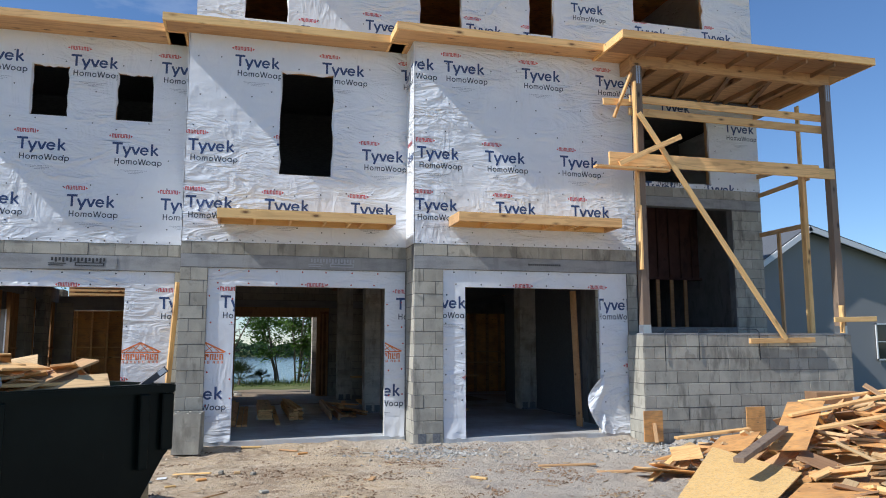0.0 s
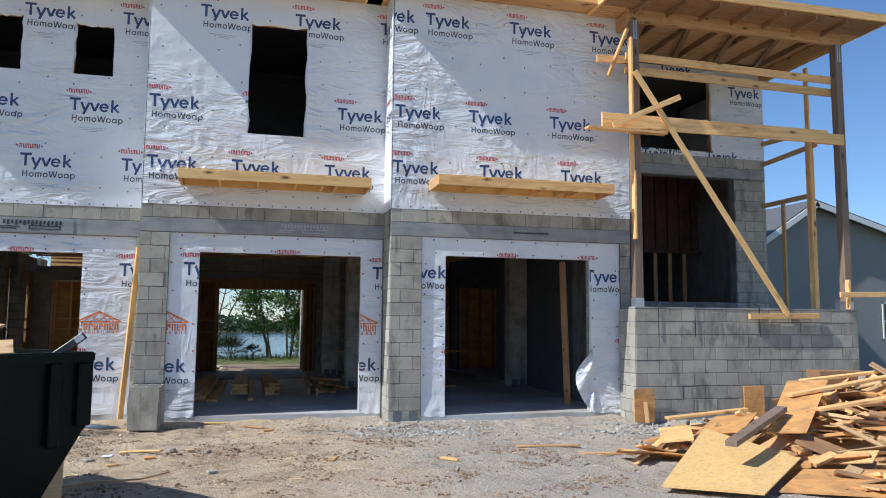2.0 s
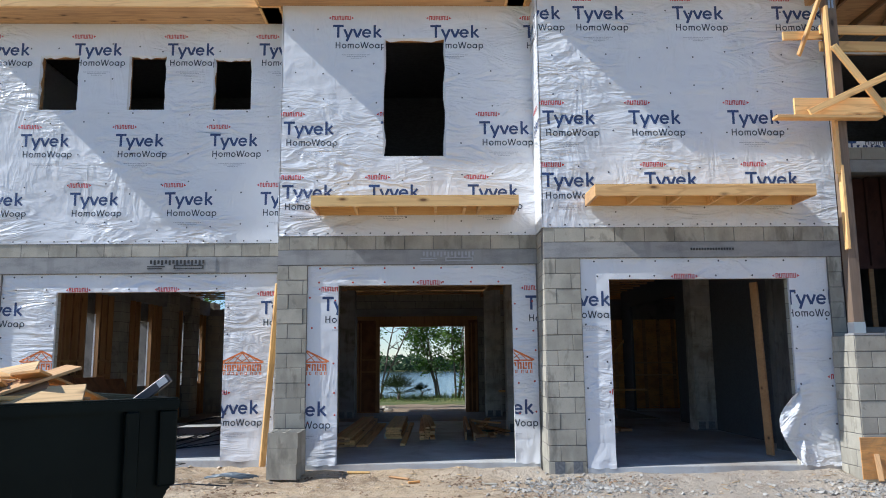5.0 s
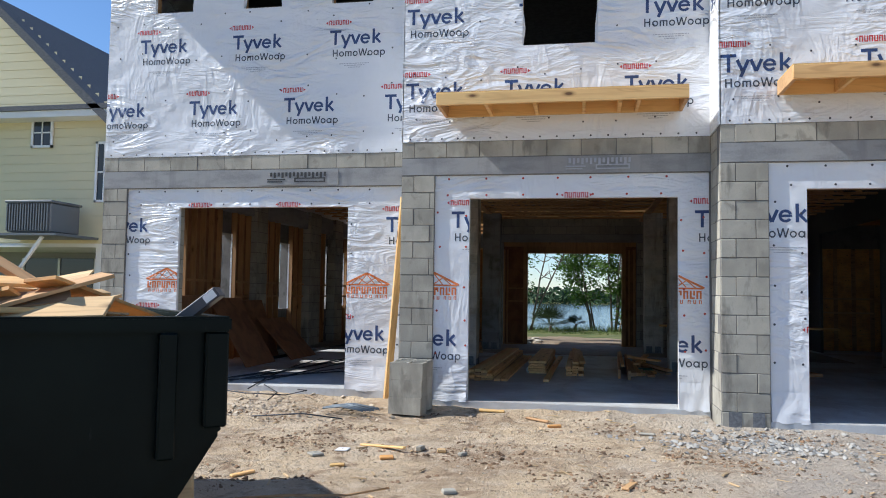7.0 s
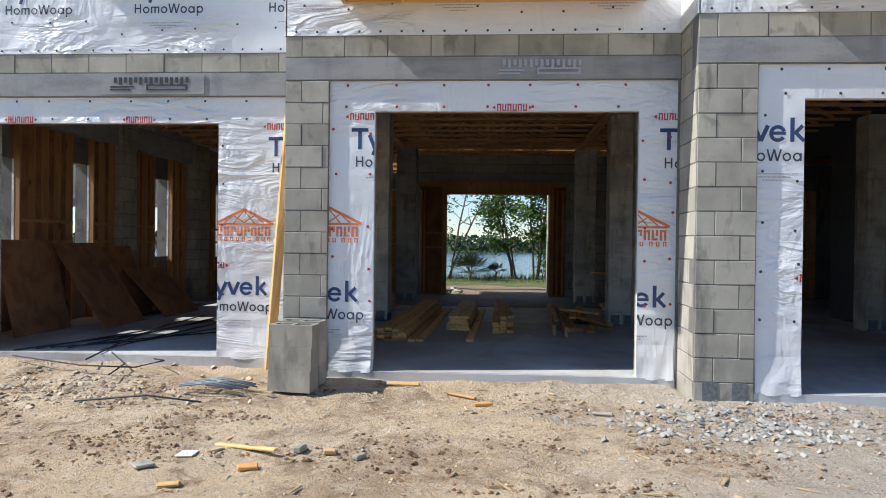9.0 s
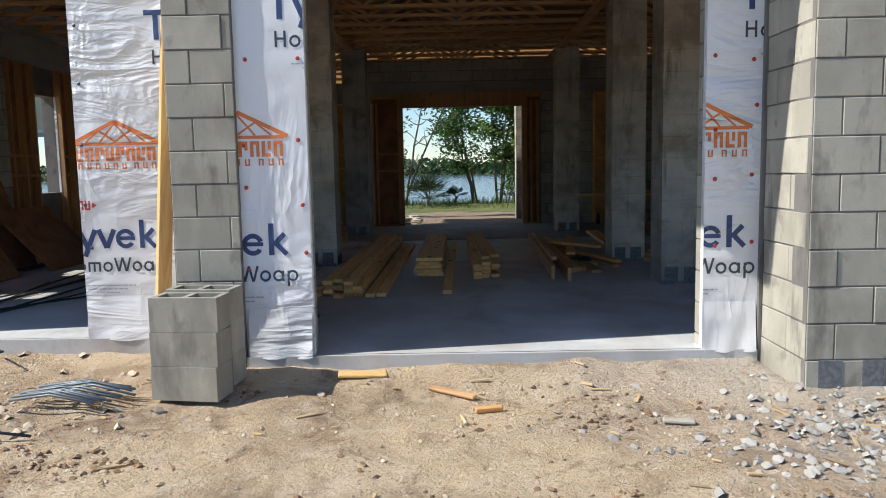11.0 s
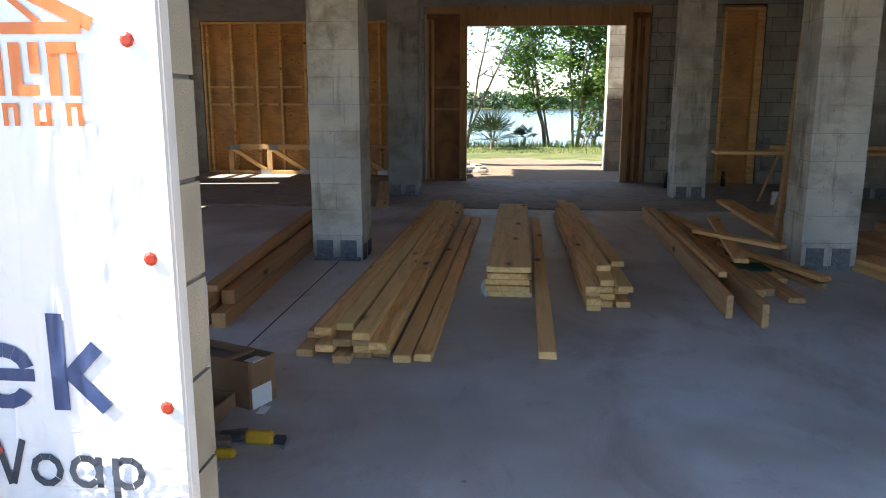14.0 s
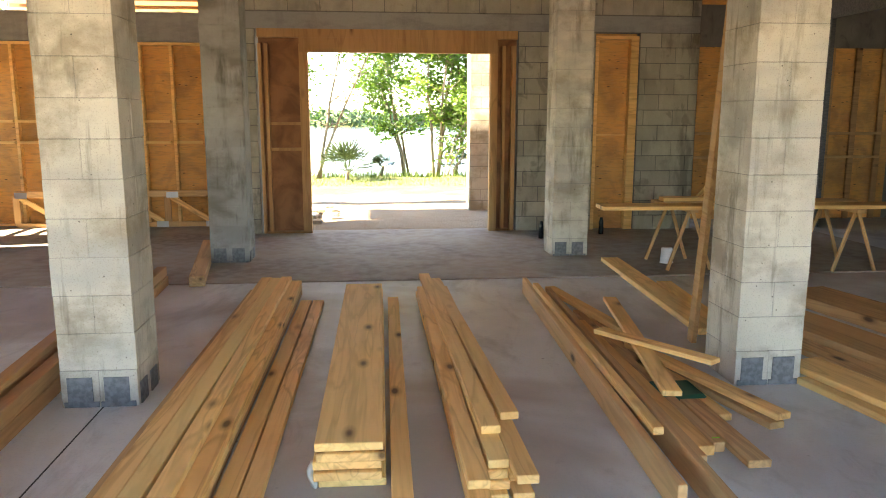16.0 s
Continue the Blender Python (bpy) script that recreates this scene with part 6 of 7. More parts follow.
o = tagged(boxes("lime_wrapper", LIME, [((-0.15, -0.04, 0), (0.15, 0.04, 0.05))], bevel=0.012), "lime green wrapper in the dumpster", "wrapper")
o.matrix_basis = BIN_M @ pose(-1.85, 0.16, 1.32)
bm = bmesh.new()
tube(bm, [(-1.05, 8.35, 0.03), (-0.75, 8.5, 0.035), (-0.35, 8.62, 0.03), (-0.1, 8.8, 0.05)], 0.012, 0.008, 6)
tagged(new("bent_rod", mesh_of("bent_rod", bm, PINE_OLD, True)), "thin pale stick lying on the sand", "stick")

# ---- debris heap at the porch ----
def heap(x, y):
    return 0.80 * math.exp(-((x - 9.2) / 2.1) ** 2 - ((y - 8.7) / 1.25) ** 2) + 0.18 * math.exp(-((x - 6.6) / 1.3) ** 2 - ((y - 8.0) / 0.9) ** 2)


bm = bmesh.new()
n = 26
g2 = [[bm.verts.new((5.0 + 8.0 * i / n, 5.9 + 5.2 * j / n, heap(5.0 + 8.0 * i / n, 5.9 + 5.2 * j / n) * 0.85 - 0.10)) for i in range(n + 1)] for j in range(n + 1)]
for a, b in zip(g2, g2[1:]):
    for i in range(n):
        bm.faces.new((a[i], a[i + 1], b[i + 1], b[i]))
tagged(new("scrap_core", mesh_of("scrap_core", bm, SCRAP)), "packed wood scrap under the debris heap", kind="stuff")
scrap(150, lambda r: (min(11.8, max(6.3, r.gauss(8.7, 1.4))), min(10.4, max(6.4, r.gauss(8.2, 1.0)))), lambda x, y: heap(x, y) * 1.12 + 0.07, "debris heap near the porch", "on the debris heap", 5, 0.95, 0.8, -12, None, 0.66, 230)
scrap(16, lambda r: (r.uniform(5.0, 6.6), r.uniform(7.9, 9.6)), lambda x, y: 0.10, "debris heap near the porch", "scattered beside the debris heap", 6, 0.9, 0.1, 0)


def sheet_board(name, pts, mat, label, t=0.012):
    bm = bmesh.new()
    up = Vector((0, 0, t))
    a = [bm.verts.new(Vector(p)) for p in pts]
    b = [bm.verts.new(Vector(p) + up) for p in pts]
    bm.faces.new(a[::-1])
    bm.faces.new(b)
    for i in range(len(pts)):
        j = (i + 1) % len(pts)
        bm.faces.new((a[i], a[j], b[j], b[i]))
    return tagged(new(name, mesh_of(name, bm, mat)), label, "sheet", "sheets on the debris heap")


sheet_board("strand_board_sheet", ((4.36, 7.10, 0.05), (5.05, 6.55, 0.06), (6.10, 7.35, 0.20), (5.72, 8.45, 0.36)), OSB, "yellow strand-board sheet sloping off the debris heap")
sheet_board("plywood_scrap", ((6.0, 7.75, 0.40), (6.35, 7.55, 0.42), (7.7, 8.75, 0.86), (7.3, 9.0, 0.84)), PLY, "orange plywood strip on the debris heap")
sheet_board("plywood_scrap", ((5.7, 8.6, 0.28), (6.1, 8.3, 0.33), (6.7, 8.8, 0.48), (6.3, 9.1, 0.40)), PLY, "orange plywood piece behind the strand board")
sheet_board("plywood_scrap", ((5.35, 6.75, 0.03), (6.1, 6.3, 0.04), (6.7, 6.9, 0.14), (6.0, 7.2, 0.12)), PLY, "orange plywood piece at the foot of the heap")
sheet_board("plywood_scrap", ((5.35, 8.75, 0.17), (5.65, 8.55, 0.22), (5.95, 9.1, 0.30), (5.6, 9.25, 0.26)), PINE, "pale plank end sticking out behind the strand board")
B("dark_timber", (5.20, 7.22, 0.40), (6.45, 8.05, 0.62), 0.12, 0.06, POST, "dark weathered timber lying on top of the heap", "lumber", "timbers on the heap")
for a, b in (((6.9, 8.5, 0.72), (8.9, 8.4, 1.02)), ((6.8, 7.9, 0.62), (8.3, 7.6, 0.86)), ((7.6, 9.1, 0.84), (9.9, 9.0, 1.05)), ((6.1, 9.9, 0.30), (7.2, 9.7, 0.42))):
    B("long_scrap", a, b, 0.13, 0.036, PINE, "long fresh board on top of the heap", "lumber", "timbers on the heap")
cb = empty("carton", (8.05, 9.3, 0.78), "closed brown cardboard box on the debris heap", "cardboard box", rz=-14)
boxes("case", CARD, [((0, 0, 0), (0.66, 0.36, 0.17))], cb, bevel=0.004)
boxes("label", PAPER, [((0.52, -0.002, 0.03), (0.62, -0.0005, 0.12))], cb, "white shipping label")
tagged(boxes("lime_wrapper", LIME, [((7.74, 9.40, 0.72), (7.88, 9.47, 0.77))], bevel=0.012), "lime green wrapper on the debris heap", "wrapper")

# ---- stones, chips and sticks on the ground ----
def stone_field(name, n, place, smin, smax, mat, label, seed):
    r = random.Random(seed)
    base = [Vector(v).normalized() for v in ((1, 1, 1), (-1, -1, 1), (-1, 1, -1), (1, -1, -1), (0, 0, 1.4), (1.2, 0, 0), (-1.2, 0.2, 0), (0, 1.3, 0), (0, -1.2, 0.1))]
    faces = ((4, 0, 7), (4, 7, 6), (4, 6, 1), (4, 1, 8), (4, 8, 5), (4, 5, 0), (0, 5, 7), (7, 2, 6), (6, 2, 1), (1, 3, 8), (8, 3, 5), (5, 2, 7))
    vs, fs = [], []
    for k in range(n):
        x_, y_ = place(r)
        s = smin + (smax - smin) * r.random() ** 3
        a = r.uniform(0, 6.28)
        ca, sa, q = math.cos(a), math.sin(a), (r.uniform(0.7, 1.4), r.uniform(0.6, 1.1), r.uniform(0.4, 0.8))
        z_ = ground_height(x_, y_) + s * 0.15
        o = len(vs)
        for b in base:
            u, v, w = b.x * q[0] * s * r.uniform(0.8, 1.2), b.y * q[1] * s, b.z * q[2] * s
            vs.append((x_ + u * ca - v * sa, y_ + u * sa + v * ca, z_ + w))
        fs += [tuple(o + i for i in f) for f in faces]
    me = bpy.data.meshes.new(name)
    me.from_pydata(vs, [], fs)
    me.materials.append(mat)
    return tagged(new(name, me), label, kind="stuff")


def near(r):
    while True:
        x_, y_ = r.uniform(-4.5, 8.0), 12.45 - 8.5 * r.random() ** 1.3
        if y_ < (12.45 if x_ < 2.6 else 11.9 if x_ < 6.5 else 11.35):
            return x_, y_


def clump(r):
    """Places in loose patches over the sand."""
    while True:
        x_, y_ = r.uniform(-4.0, 4.5), 12.2 - 6.5 * r.random()
        if y_ < (12.3 if x_ < 2.6 else 11.8) and noise.noise(Vector((x_ * 1.1, y_ * 1.4, 17))) + 0.5 * noise.noise(Vector((x_ * 4, y_ * 4, 3))) > r.uniform(0.02, 0.35):
            return x_, y_


x = Mix("pebble", (0.50, 0.41, 0.30), 0.9)
PEBBLE = x.vary(0.45, True).done()
x = Mix("crushed_block", (0.36, 0.345, 0.31), 0.95)
RUBBLE = x.vary(0.6, True).done()
x = Mix("wood_chip", (0.50, 0.36, 0.20), 0.8)
CHIP = x.vary(0.7, True).done()
x = Mix("soil_crumb", (0.24, 0.15, 0.085), 0.95)
CRUMB = x.vary(0.6, True).done()
stone_field("gravel", 9000, near, 0.003, 0.017, PEBBLE, "small pale stones strewn over the sand", 21)
stone_field("rubble", 1500, lambda r: (3.0 + r.gauss(0, 0.65), 11.35 + r.gauss(0, 0.35)), 0.004, 0.038, RUBBLE, "grey crushed block rubble beside the pier", 22)
stone_field("rubble", 1500, lambda r: (7.2 + r.gauss(0, 0.9), 10.9 + r.gauss(0, 0.28)), 0.010, 0.045, RUBBLE, "grey gravel heaped along the porch wall", 23)
stone_field("soil_clods", 10000, clump, 0.003, 0.024, CRUMB, "dark brown soil clods on the sand", 24)
stone_field("soil_clods", 900, lambda r: (-3.2 + r.gauss(0, 1.1), 12.0 + r.gauss(0, 0.4)), 0.008, 0.04, PEBBLE, "broken stones before the left bay", 25)
r = random.Random(31)
vs, fs = [], []
for k in range(420):
    x_, y_ = near(r)
    l, w, a, z_ = r.uniform(0.01, 0.07), r.uniform(0.003, 0.010), r.uniform(0, 3.14), ground_height(x_, y_) + 0.008
    c, s = math.cos(a), math.sin(a)
    o = len(vs)
    for u, v, h in ((-l, -w, 0), (l, -w, 0), (l, w, 0), (-l, w, 0), (-l, -w, 0.006), (l, -w, 0.006), (l, w, 0.006), (-l, w, 0.006)):
        vs.append((x_ + u * c - v * s, y_ + u * s + v * c, z_ + h + u * r.uniform(-0.05, 0.1)))
    fs += [tuple(o + i for i in f) for f in ((4, 5, 6, 7), (0, 1, 5, 4), (1, 2, 6, 5), (2, 3, 7, 6), (3, 0, 4, 7))]
me = bpy.data.meshes.new("wood_chips")
me.from_pydata(vs, [], fs)
me.materials.append(CHIP)
tagged(new("wood_chips", me), "small wood chips and splinters on the sand", kind="stuff")
g = "offcuts on the sand"
for (x_, y_, l, w, t, a, m) in ((0.2, 12.40, 0.30, 0.10, 0.02, 8, OSB), (-0.55, 10.3, 0.50, 0.05, 0.02, -22, PINE), (-0.42, 9.95, 0.12, 0.07, 0.025, 20, PLY), (-1.05, 9.9, 0.12, 0.10, 0.02, 50, BLOCK), (0.0, 10.3, 0.08, 0.05, 0.03, 10, SCRAP), (0.2, 10.25, 0.09, 0.05, 0.03, 60, BLOCK),
                                (-0.2, 10.32, 0.10, 0.05, 0.04, 80, BLOCK), (1.9, 11.6, 0.16, 0.05, 0.02, -12, BLOCK), (0.95, 11.85, 0.15, 0.03, 0.03, 5, PLY), (-1.4, 9.2, 0.2, 0.05, 0.02, 50, PINE), (2.9, 9.2, 0.22, 0.05, 0.03, -40, OSB), (1.6, 9.4, 0.22, 0.06, 0.02, 70, PINE_OLD),
                                (0.75, 12.1, 0.32, 0.045, 0.02, -35, PINE_OLD), (-0.9, 10.2, 0.12, 0.12, 0.01, 0, PAPER), (4.4, 9.9, 0.8, 0.06, 0.03, -12, PINE_OLD), (5.0, 9.2, 0.9, 0.08, 0.03, -20, PINE_OLD), (7.0, 10.9, 0.17, 0.12, 0.1, 40, BLOCK), (0.3, 9.0, 0.10, 0.07, 0.03, 25, BLOCK), (-0.75, 9.6, 0.12, 0.07, 0.02, 15, OSB)):
    ob = new("offcut", board_mesh(l, w, t, m, 0.006))
    ob.matrix_basis = pose(x_, y_, ground_height(x_, y_) + t / 2 + 0.004, rng.uniform(-5, 5), rng.uniform(-4, 4), a)
    tagged(ob, {PAPER: "white plaster scrap lying on the sand", BLOCK: "grey broken block piece on the sand"}.get(m, "small wood offcut lying on the sand"), "scrap", g)
g = "dark strapping on the sand"
for k in range(14):
    bm = bmesh.new()
    a = rng.uniform(-0.5, 0.5)
    p0 = Vector((-1.66 + rng.uniform(-0.08, 0.12), 12.05 + rng.uniform(-0.16, 0.16), 0.09))
    tube(bm, [p0, p0 + Vector((0.22, 0.03 + a * 0.1, 0.025)), p0 + Vector((0.50, -0.03 + a * 0.2, -0.005))], 0.008, n=5)
    tagged(new("steel_strap", mesh_of("steel_strap", bm, STRAP, True)), "bluish-grey steel strap lying before the block stack", "strap", g)
for pts in (((-3.9, 12.9, 0.16), (-3.0, 12.6, 0.13), (-2.4, 12.5, 0.14), (-2.2, 12.7, 0.18), (-2.4, 12.9, 0.16)), ((-3.0, 13.2, 0.17), (-2.6, 12.7, 0.14), (-2.55, 12.3, 0.1)), ((-2.3, 11.3, 0.07), (-1.8, 11.5, 0.09), (-1.3, 11.4, 0.07))):
    bm = bmesh.new()
    tube(bm, pts, 0.008, n=5)
    tagged(new("wire_loop", mesh_of("wire_loop", bm, REBAR, True)), "thin bent wire on the sand", "wire", g)

# ---- behind the house ----
rc = empty("rear_column", (2.36, 26.4, 0.0), "tan concrete-block column of the rear porch", "column")
boxes("core", MORTAR, [((0.006, 0.006, 0), (0.394, 0.394, 3.3))], rc)
for row in range(16):
    for k in range(1 + row % 2):
        boxes("block", COLUMN, [((0.0, 0, row * H + 0.004), (0.40, 0.40, (row + 1) * H - 0.004))] if not row % 2 else [((k * 0.202, 0, row * H + 0.004), (k * 0.202 + 0.198, 0.40, (row + 1) * H - 0.004))], rc)
boxes("rear_porch_roof", PINE_OLD, [((-5.5, 24.2, 5.9), (10.6, 25.6, 6.0))], label="timber ceiling of the rear porch", kind="structure")
for k in range(16):
    ob = new("scrap_stone", board_mesh(0.22, 0.16, 0.05, COLUMN))
    ob.matrix_basis = pose(-0.45 + rng.uniform(0, 0.45), 24.6 + rng.uniform(0, 1.7), 0.06 + 0.04 * (k % 3), 0, 0, rng.uniform(0, 180))
    tagged(ob, "flat tan stone piled behind the rear opening", "stone", "stones behind the house")


PALM = Mix("palm_leaf", (0.035, 0.06, 0.015), 0.45).vary(0.5, True).done()


def tree(x, y, h, lean, seed, spread=1.6, leaves=2600, stems=2, low=0.35, leaf=0.075):
    r = random.Random(seed)
    t = empty("tree", (x, y, 0), "slender leafy tree on the lake shore", "tree", "trees on the shore")
    bm, tips = bmesh.new(), []
    for s in range(stems):
        dx, dy = lean + r.uniform(-0.16, 0.16), r.uniform(-0.1, 0.1)
        pts = [Vector((r.uniform(-0.15, 0.15) * (s > 0), r.uniform(-0.1, 0.1), -0.1))]
        for k in range(1, 9):
            pts.append(Vector((pts[0].x + dx * h * (k / 8) ** 1.15 + r.uniform(-0.05, 0.05), dy * h * k / 8 + r.uniform(-0.05, 0.05), h * k / 8)))
        tube(bm, pts, 0.016 + 0.005 * h, 0.010, 7)
        for k in range(2, 8):
            for _ in range(2):
                a, l = r.uniform(0, 6.28), spread * r.uniform(0.35, 0.8) * (1.1 - k / 14)
                q = [pts[k] + Vector((math.cos(a) * l * f, math.sin(a) * l * f * 0.7, l * f * r.uniform(0.25, 0.75))) for f in (0, 0.35, 0.7, 1)]
                tube(bm, q, 0.022, 0.006, 5)
                if k / 8 > low:
                    tips += q[1:]
    part("trunk", bm, BARK, t, "thin grey-brown stems", True)
    vs, fs = [], []
    for k in range(leaves):
        c = r.choice(tips) + Vector((r.gauss(0, 0.20), r.gauss(0, 0.20), r.gauss(0, 0.17)))
        a, b = Vector((r.gauss(0, 1), r.gauss(0, 1), r.gauss(0, 0.5))).normalized(), Vector((r.gauss(0, 1), r.gauss(0, 1), r.gauss(0, 1)))
        b = a.cross(b).normalized()
        s = leaf * r.uniform(0.6, 1.3)
        o = len(vs)
        vs += [c - a * s, c + b * s * 0.45, c + a * s, c - b * s * 0.45]
        fs.append((o, o + 1, o + 2, o + 3))
    me = bpy.data.meshes.new("crown")
    me.from_pydata([tuple(v) for v in vs], [], fs)
    me.materials.append(LEAF)
    c = new("crown", me)
    c.parent = t
    return t


tree(2.35, 34.2, 6.2, 0.06, 1, 2.4, 8500, 3, 0.05)
tree(-0.9, 33.8, 5.5, 0.33, 2, 1.2, 1800, 2, 0.5)
tree(-1.9, 33.5, 5.8, 0.18, 14, 0.9, 900, 1, 0.5)
tree(1.6, 35.0, 4.8, -0.12, 3, 1.6, 4200, 3, 0.1)
tree(2.7, 33.9, 2.0, 0.55, 13, 0.9, 700, 3, 0.2)
tree(3.6, 34.8, 5.2, -0.1, 4, 1.8, 5500, 2, 0.05)
tree(-1.9, 34.4, 4.2, 0.05, 5, 1.4, 2200, 3, 0.0)
tree(5.6, 35.0, 6.0, -0.05, 6, 2.2, 3500, 3, 0.1)
tree(-4.5, 35.2, 6.0, 0.1, 7, 2.2, 3500, 3, 0.1)
tree(-9, 35.5, 6.5, 0.0, 8, 2.4, 3500, 3, 0.1)
tree(9.5, 35.5, 6.0, 0.0, 9, 2.4, 3500, 3, 0.1)
for x_, y_, s_, n_ in ((-0.05, 33.2, 1.25, 22), (0.9, 34.9, 0.6, 9), (3.0, 34.6, 0.9, 12)):
    p = empty("palmetto", (x_, y_, 0.0), "spiky fan-leaved palmetto on the grass", "palm", "palmettos")
    bm = bmesh.new()
    tube(bm, [(0, 0, -0.05), (0.02, 0, 0.15), (0.05, 0, 0.28)], 0.06, 0.045, 8)
    part("trunk", bm, BARK, p)
    for k in range(n_):
        az, el = rng.uniform(0, 6.28), rng.uniform(0.1, 1.4)
        d = Vector((math.cos(az) * math.cos(el), math.sin(az) * math.cos(el) * 0.7, math.sin(el)))
        hub = Vector((0.03, 0, 0.25)) + d * 0.33 * s_
        bm = bmesh.new()
        side = d.cross(Vector((0, 0, 1))).normalized()
        root = bm.verts.new(hub)
        for j in range(13):
            f = (j - 6) / 6 * 1.35
            e = (d * math.cos(f) + side * math.sin(f)).normalized()
            w = side.cross(e).normalized().cross(e) * 0.014
            tipv = hub + e * 0.52 * s_ + Vector((0, 0, -0.06 * abs(f)))
            bm.faces.new([root] + [bm.verts.new(q) for q in (hub + e * 0.3 * s_ - w * 1.3, tipv, hub + e * 0.3 * s_ + w * 1.3)])
        fr_ = part("frond", bm, PALM, p)
        bm = bmesh.new()
        tube(bm, [Vector((0.03, 0, 0.22)), hub], 0.009, n=4)
        part("stalk", bm, PALM, fr_)
vs, fs = [], []
r = random.Random(41)
for k in range(24000):
    x_, y_ = r.uniform(-7, 9), 31.2 + 4.6 * r.random()
    if y_ < 33.9 and r.random() < 0.45:
        continue
    tall = y_ > 33.6
    h_, a = r.uniform(0.03, 0.08) if not tall else r.uniform(0.08, 0.34), r.uniform(0, 3.14)
    w_, z_ = 0.008, ground_height(x_, y_)
    c, s, lx, ly = math.cos(a) * w_, math.sin(a) * w_, r.gauss(0, 0.3) * h_, r.gauss(0, 0.3) * h_
    o = len(vs)
    vs += [(x_ - c, y_ - s, z_ - 0.01), (x_ + c, y_ + s, z_ - 0.01), (x_ + lx, y_ + ly, z_ + h_)]
    fs.append((o, o + 1, o + 2))
me = bpy.data.meshes.new("grass")
me.from_pydata(vs, [], fs)
me.materials.append(GRASS)
tagged(new("grass", me), "tufts of yellowish-green grass along the shore", kind="stuff")
vs, fs = [], []
for k in range(16000):
    x_ = r.uniform(-130, 150)
    top = 2.6 + 1.6 * noise.noise(Vector((x_ * 0.06, 0, 7))) + 0.8 * noise.noise(Vector((x_ * 0.4, 0, 9)))
    c = Vector((x_, 152 + r.uniform(0, 8), r.uniform(-0.4, top)))
    s = r.uniform(0.3, 0.7)
    o = len(vs)
    a, b = Vector((r.gauss(0, 1), 0.3 * r.gauss(0, 1), r.gauss(0, 0.6))).normalized() * s, Vector((r.gauss(0, 0.4), 0.3, r.gauss(0, 1))).normalized() * s * 0.6
    vs += [c - a, c + b, c + a, c - b]
    fs.append((o, o + 1, o + 2, o + 3))
me = bpy.data.meshes.new("far_shore_woods")
me.from_pydata([tuple(v) for v in vs], [], fs)
me.materials.append(LEAF_FAR)
tagged(new("far_shore_woods", me), "low green woods along the far shore", kind="stuff")

# ---- neighbouring houses ----
def window_unit(parent, x, y, z, w, h, face="y"):
    wd = boxes("window", WHITE, [((x, y - 0.04, z), (x + 0.05, y, z + h)), ((x + w - 0.05, y - 0.04, z), (x + w, y, z + h)), ((x, y - 0.04, z), (x + w, y, z + 0.05)), ((x, y - 0.04, z + h - 0.05), (x + w, y, z + h)),
                                  ((x + 0.05, y - 0.035, z + h / 2 - 0.015), (x + w - 0.05, y - 0.005, z + h / 2 + 0.015)), ((x + w / 2 - 0.012, y - 0.035, z + 0.05), (x + w / 2 + 0.012, y - 0.005, z + h - 0.05))], parent)
    boxes("pane", GLASS, [((x + 0.05, y - 0.015, z + 0.05), (x + w - 0.05, y - 0.01, z + h - 0.05))], wd)
    return wd


hs = empty("yellow_house", (-14, 18, 0), "pale yellow clapboard house with a raised upper floor", "house")
O = Vector((-14, 18, 0))
bm = bmesh.new()
a = [(0, 2.38), (5.5, 2.38), (5.5, 4.95), (2.6, 7.55), (0, 7.55)]
slab_poly(bm, a, 0.0, 8.0)
bmesh.ops.recalc_face_normals(bm, faces=bm.faces)
part("wall", bm, SIDING, hs)
z = 2.4
bds = []
while z < 7.3:
    ue = 5.5 if z < 4.95 else 5.5 - (z - 4.95) / 2.6 * 2.9
    bds.append((z, ue))
    z += 0.19
for z, ue in bds:
    bm = bmesh.new()
    add_box(bm, (0, -0.012, z), (ue, -0.002, z + 0.18))
    part("clapboard", bm, SIDING, hs)
bm = bmesh.new()
for p, q in (((5.85, 4.62), (2.4, 7.75)),):
    s = stroke(p, q, 0.16)
    slab_poly(bm, s, -0.5, 8.2)
bmesh.ops.recalc_face_normals(bm, faces=bm.faces)
part("roof", bm, SHINGLE_AND_SHADE, hs)
boxes("rake_trim", WHITE, [((0, -0.45, 5.02), (5.55, -0.001, 5.16))], hs)
boxes("lower_roof", SHINGLE_AND_SHADE, [((0, -0.5, 5.161), (5.6, -0.001, 5.26))], hs)
boxes("carport_ceiling", WHITE, [((0, 0.0, 2.30), (5.5, 8, 2.379))], hs)
boxes("carport_post", WHITE, [((5.0, 0.05, 0), (5.35, 0.4, 2.3))], hs, "white square post")
boxes("lower_wall", STUCCO, [((0, 2.2, 0), (5.5, 2.4, 2.3))], hs)
boxes("sliding_door", GLASS, [((1.5, 2.15, 0.1), (4.6, 2.19, 2.15))], hs, "dark glass sliding door")
boxes("door_mullion", WHITE, [((u, 2.12, 0.1), (u + 0.06, 2.149, 2.15)) for u in (1.5, 2.5, 3.5, 4.5)], hs)
window_unit(hs, 3.40, -0.03, 4.45, 0.52, 0.66)
window_unit(hs, 4.98, -0.03, 3.25, 0.42, 1.3)
ac = empty("air_conditioner", (-10.1, 16.7, 2.5), "grey louvred condenser unit on a bracket shelf", "air conditioner")
boxes("casing", ACGREY, [((0.03, 0.03, 0.02), (1.02, 0.9, 0.60))], ac, bevel=0.02)
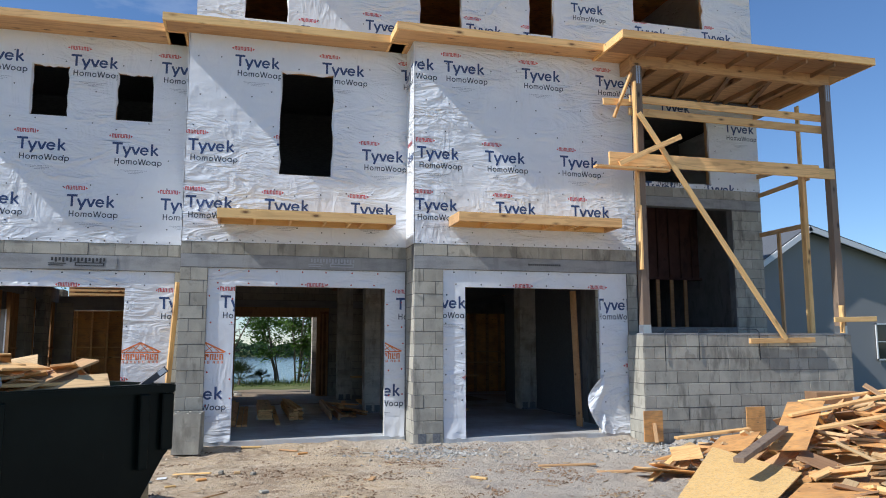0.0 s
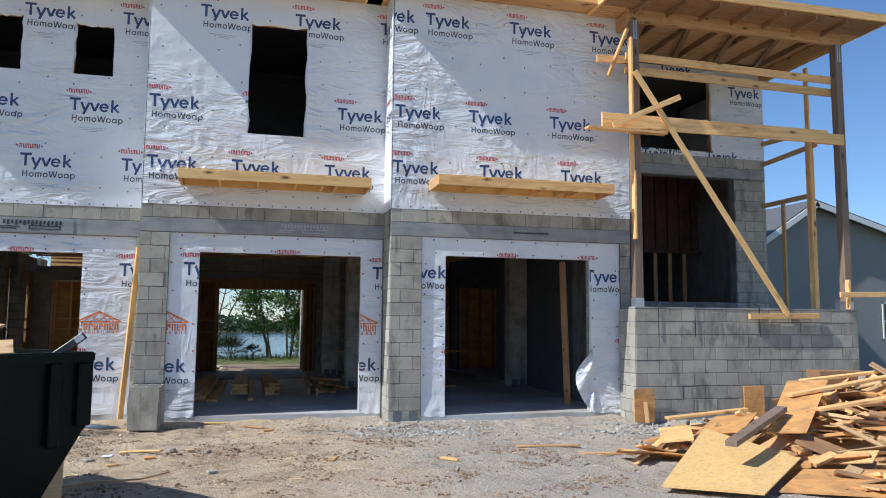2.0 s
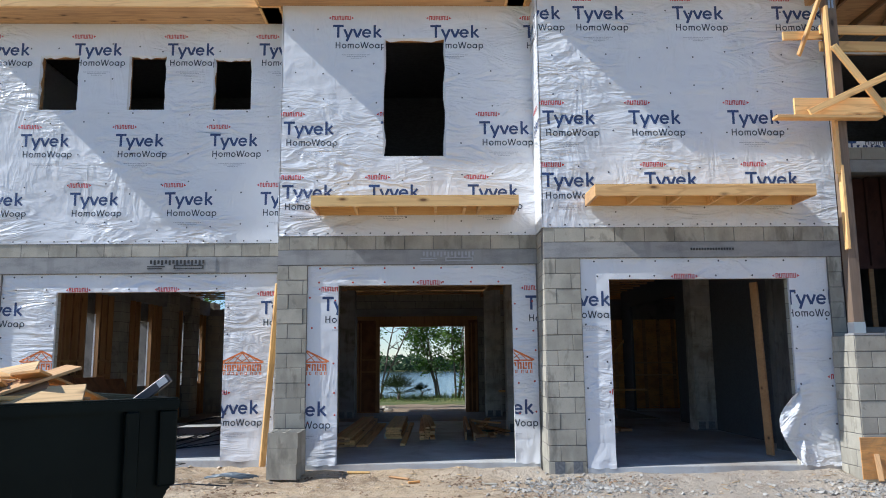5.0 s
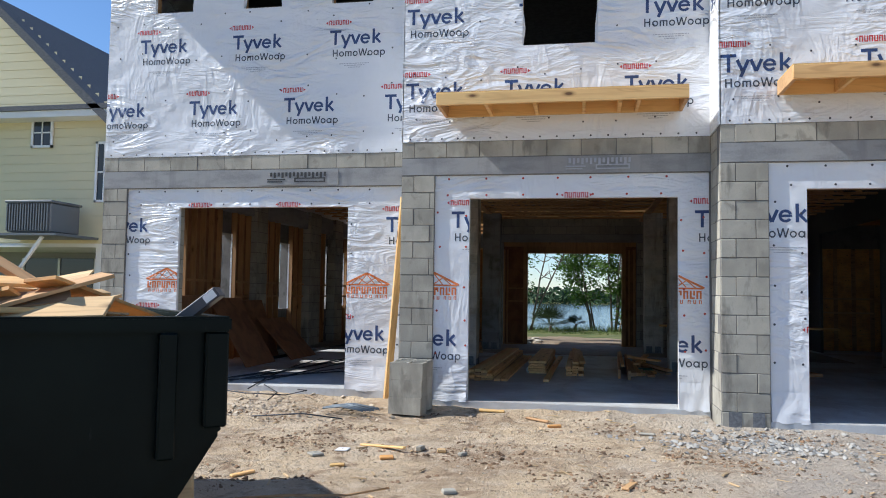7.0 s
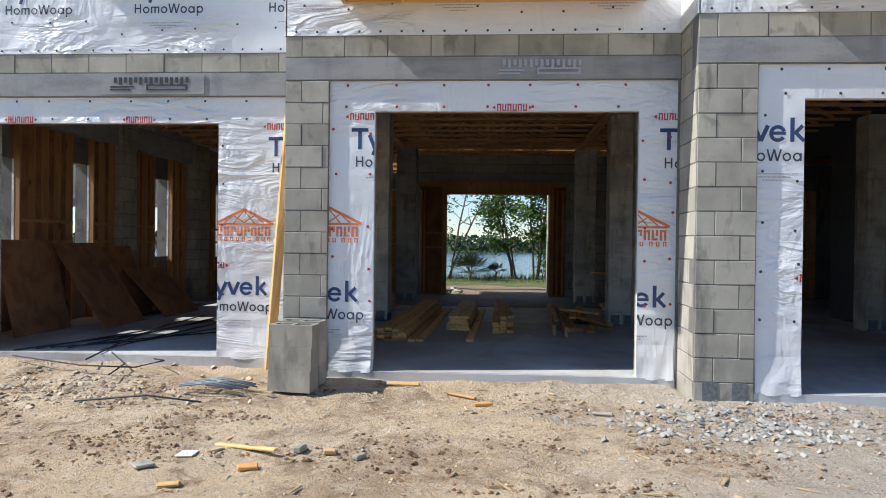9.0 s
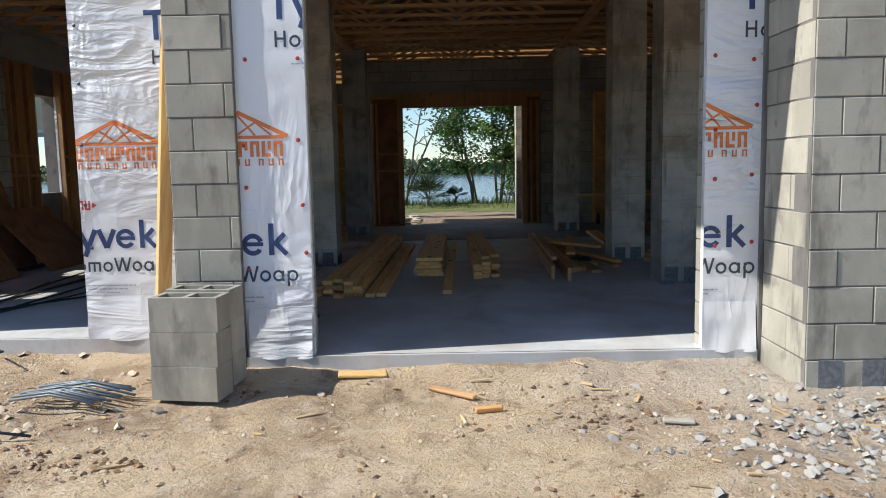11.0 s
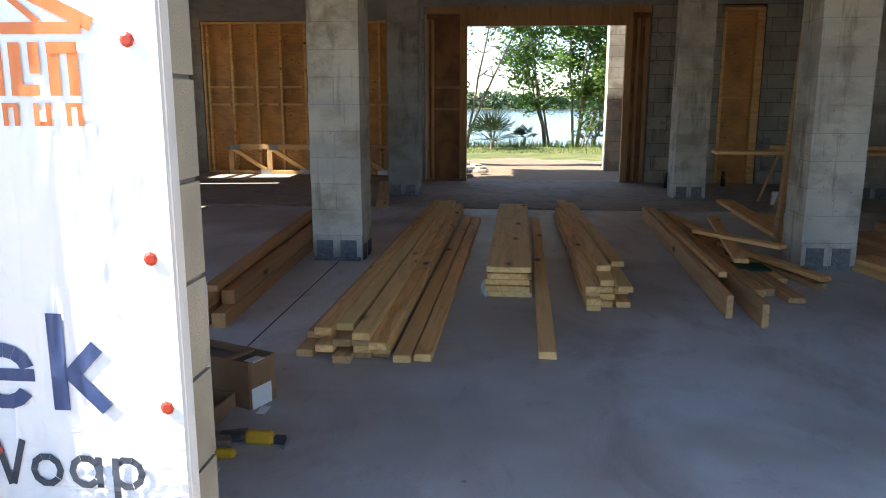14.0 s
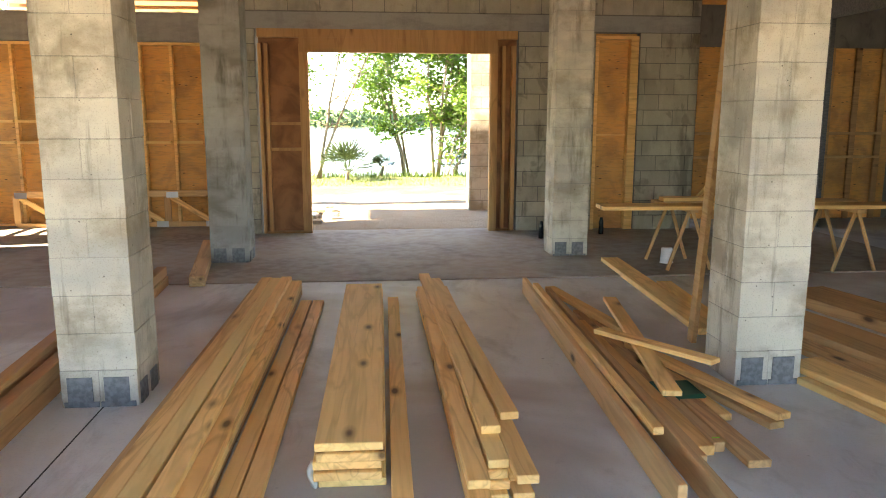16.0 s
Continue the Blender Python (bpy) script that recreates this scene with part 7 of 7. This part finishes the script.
boxes("cap", ACGREY, [((0, 0, 0.601), (1.05, 0.93, 0.65))], ac, bevel=0.01)
boxes("louvre_bars", ACGREY, [((0.05 + i * 0.06, -0.005, 0.05), (0.075 + i * 0.06, 0.029, 0.58)) for i in range(16)], ac)
sf = empty("shelf_bracket", (-10.4, 16.7, 2.35), "white steel shelf with slanting struts", "bracket")
boxes("shelf", ACGREY, [((-0.4, -0.05, 0.10), (1.5, 1.28, 0.149))], sf)
for u in (-0.1, 1.1):
    board("strut", (-10.4 + u, 16.8, 2.44), (-10.4 + u - 0.7, 16.8, 1.5), 0.06, 0.06, WHITE, sf)
board("leg", (-10.4, 16.75, 0.0), (-10.4, 16.75, 2.44), 0.08, 0.08, WHITE, sf)

h2 = empty("grey_house", (17, 22, 0), "low grey stucco house with a dark shingle roof", "house")
bm = bmesh.new()
slab_poly(bm, [(-0.1, -0.1), (9, -0.1), (9, 3.9), (8.6, 3.9), (1.9, 5.6), (0.0, 4.4)], 0, 12)
bmesh.ops.recalc_face_normals(bm, faces=bm.faces)
part("wall", bm, STUCCO, h2)
bm = bmesh.new()
for p, q in (((-0.35, 4.25), (1.95, 5.72)), ((1.85, 5.72), (9.3, 3.62))):
    slab_poly(bm, stroke(p, q, 0.14), -0.35, 12.3)
bmesh.ops.recalc_face_normals(bm, faces=bm.faces)
part("roof", bm, SHINGLE_AND_SHADE, h2)
bm = bmesh.new()
for p, q in (((-0.37, 4.16), (1.95, 5.64)), ((1.85, 5.64), (9.3, 3.54))):
    slab_poly(bm, stroke(p, q, 0.18), -0.40, -0.352)
bmesh.ops.recalc_face_normals(bm, faces=bm.faces)
part("rake_trim", bm, WHITE, h2, "white rake board")
bm = bmesh.new()
bm.faces.new([bm.verts.new(p) for p in ((1.9, 0.2, 5.72), (9.3, 0.2, 3.8), (11.5, 5.0, 5.6), (9.0, 9.0, 6.1), (2.4, 9.0, 6.2))])
bmesh.ops.recalc_face_normals(bm, faces=bm.faces)
part("main_roof", bm, SHINGLE_AND_SHADE, h2)
window_unit(h2, 4.65, -0.03, 1.1, 1.0, 1.3)

HOUSE_M = Matrix.Translation((1.1, 4.1, 1.43)) @ Matrix.Diagonal((1.4, 1.4, 1.4, 1)) @ Matrix.Translation((-1.1, -4.1, -1.43))
for ob in (hs, ac, sf):
    ob.matrix_world = HOUSE_M @ ob.matrix_world
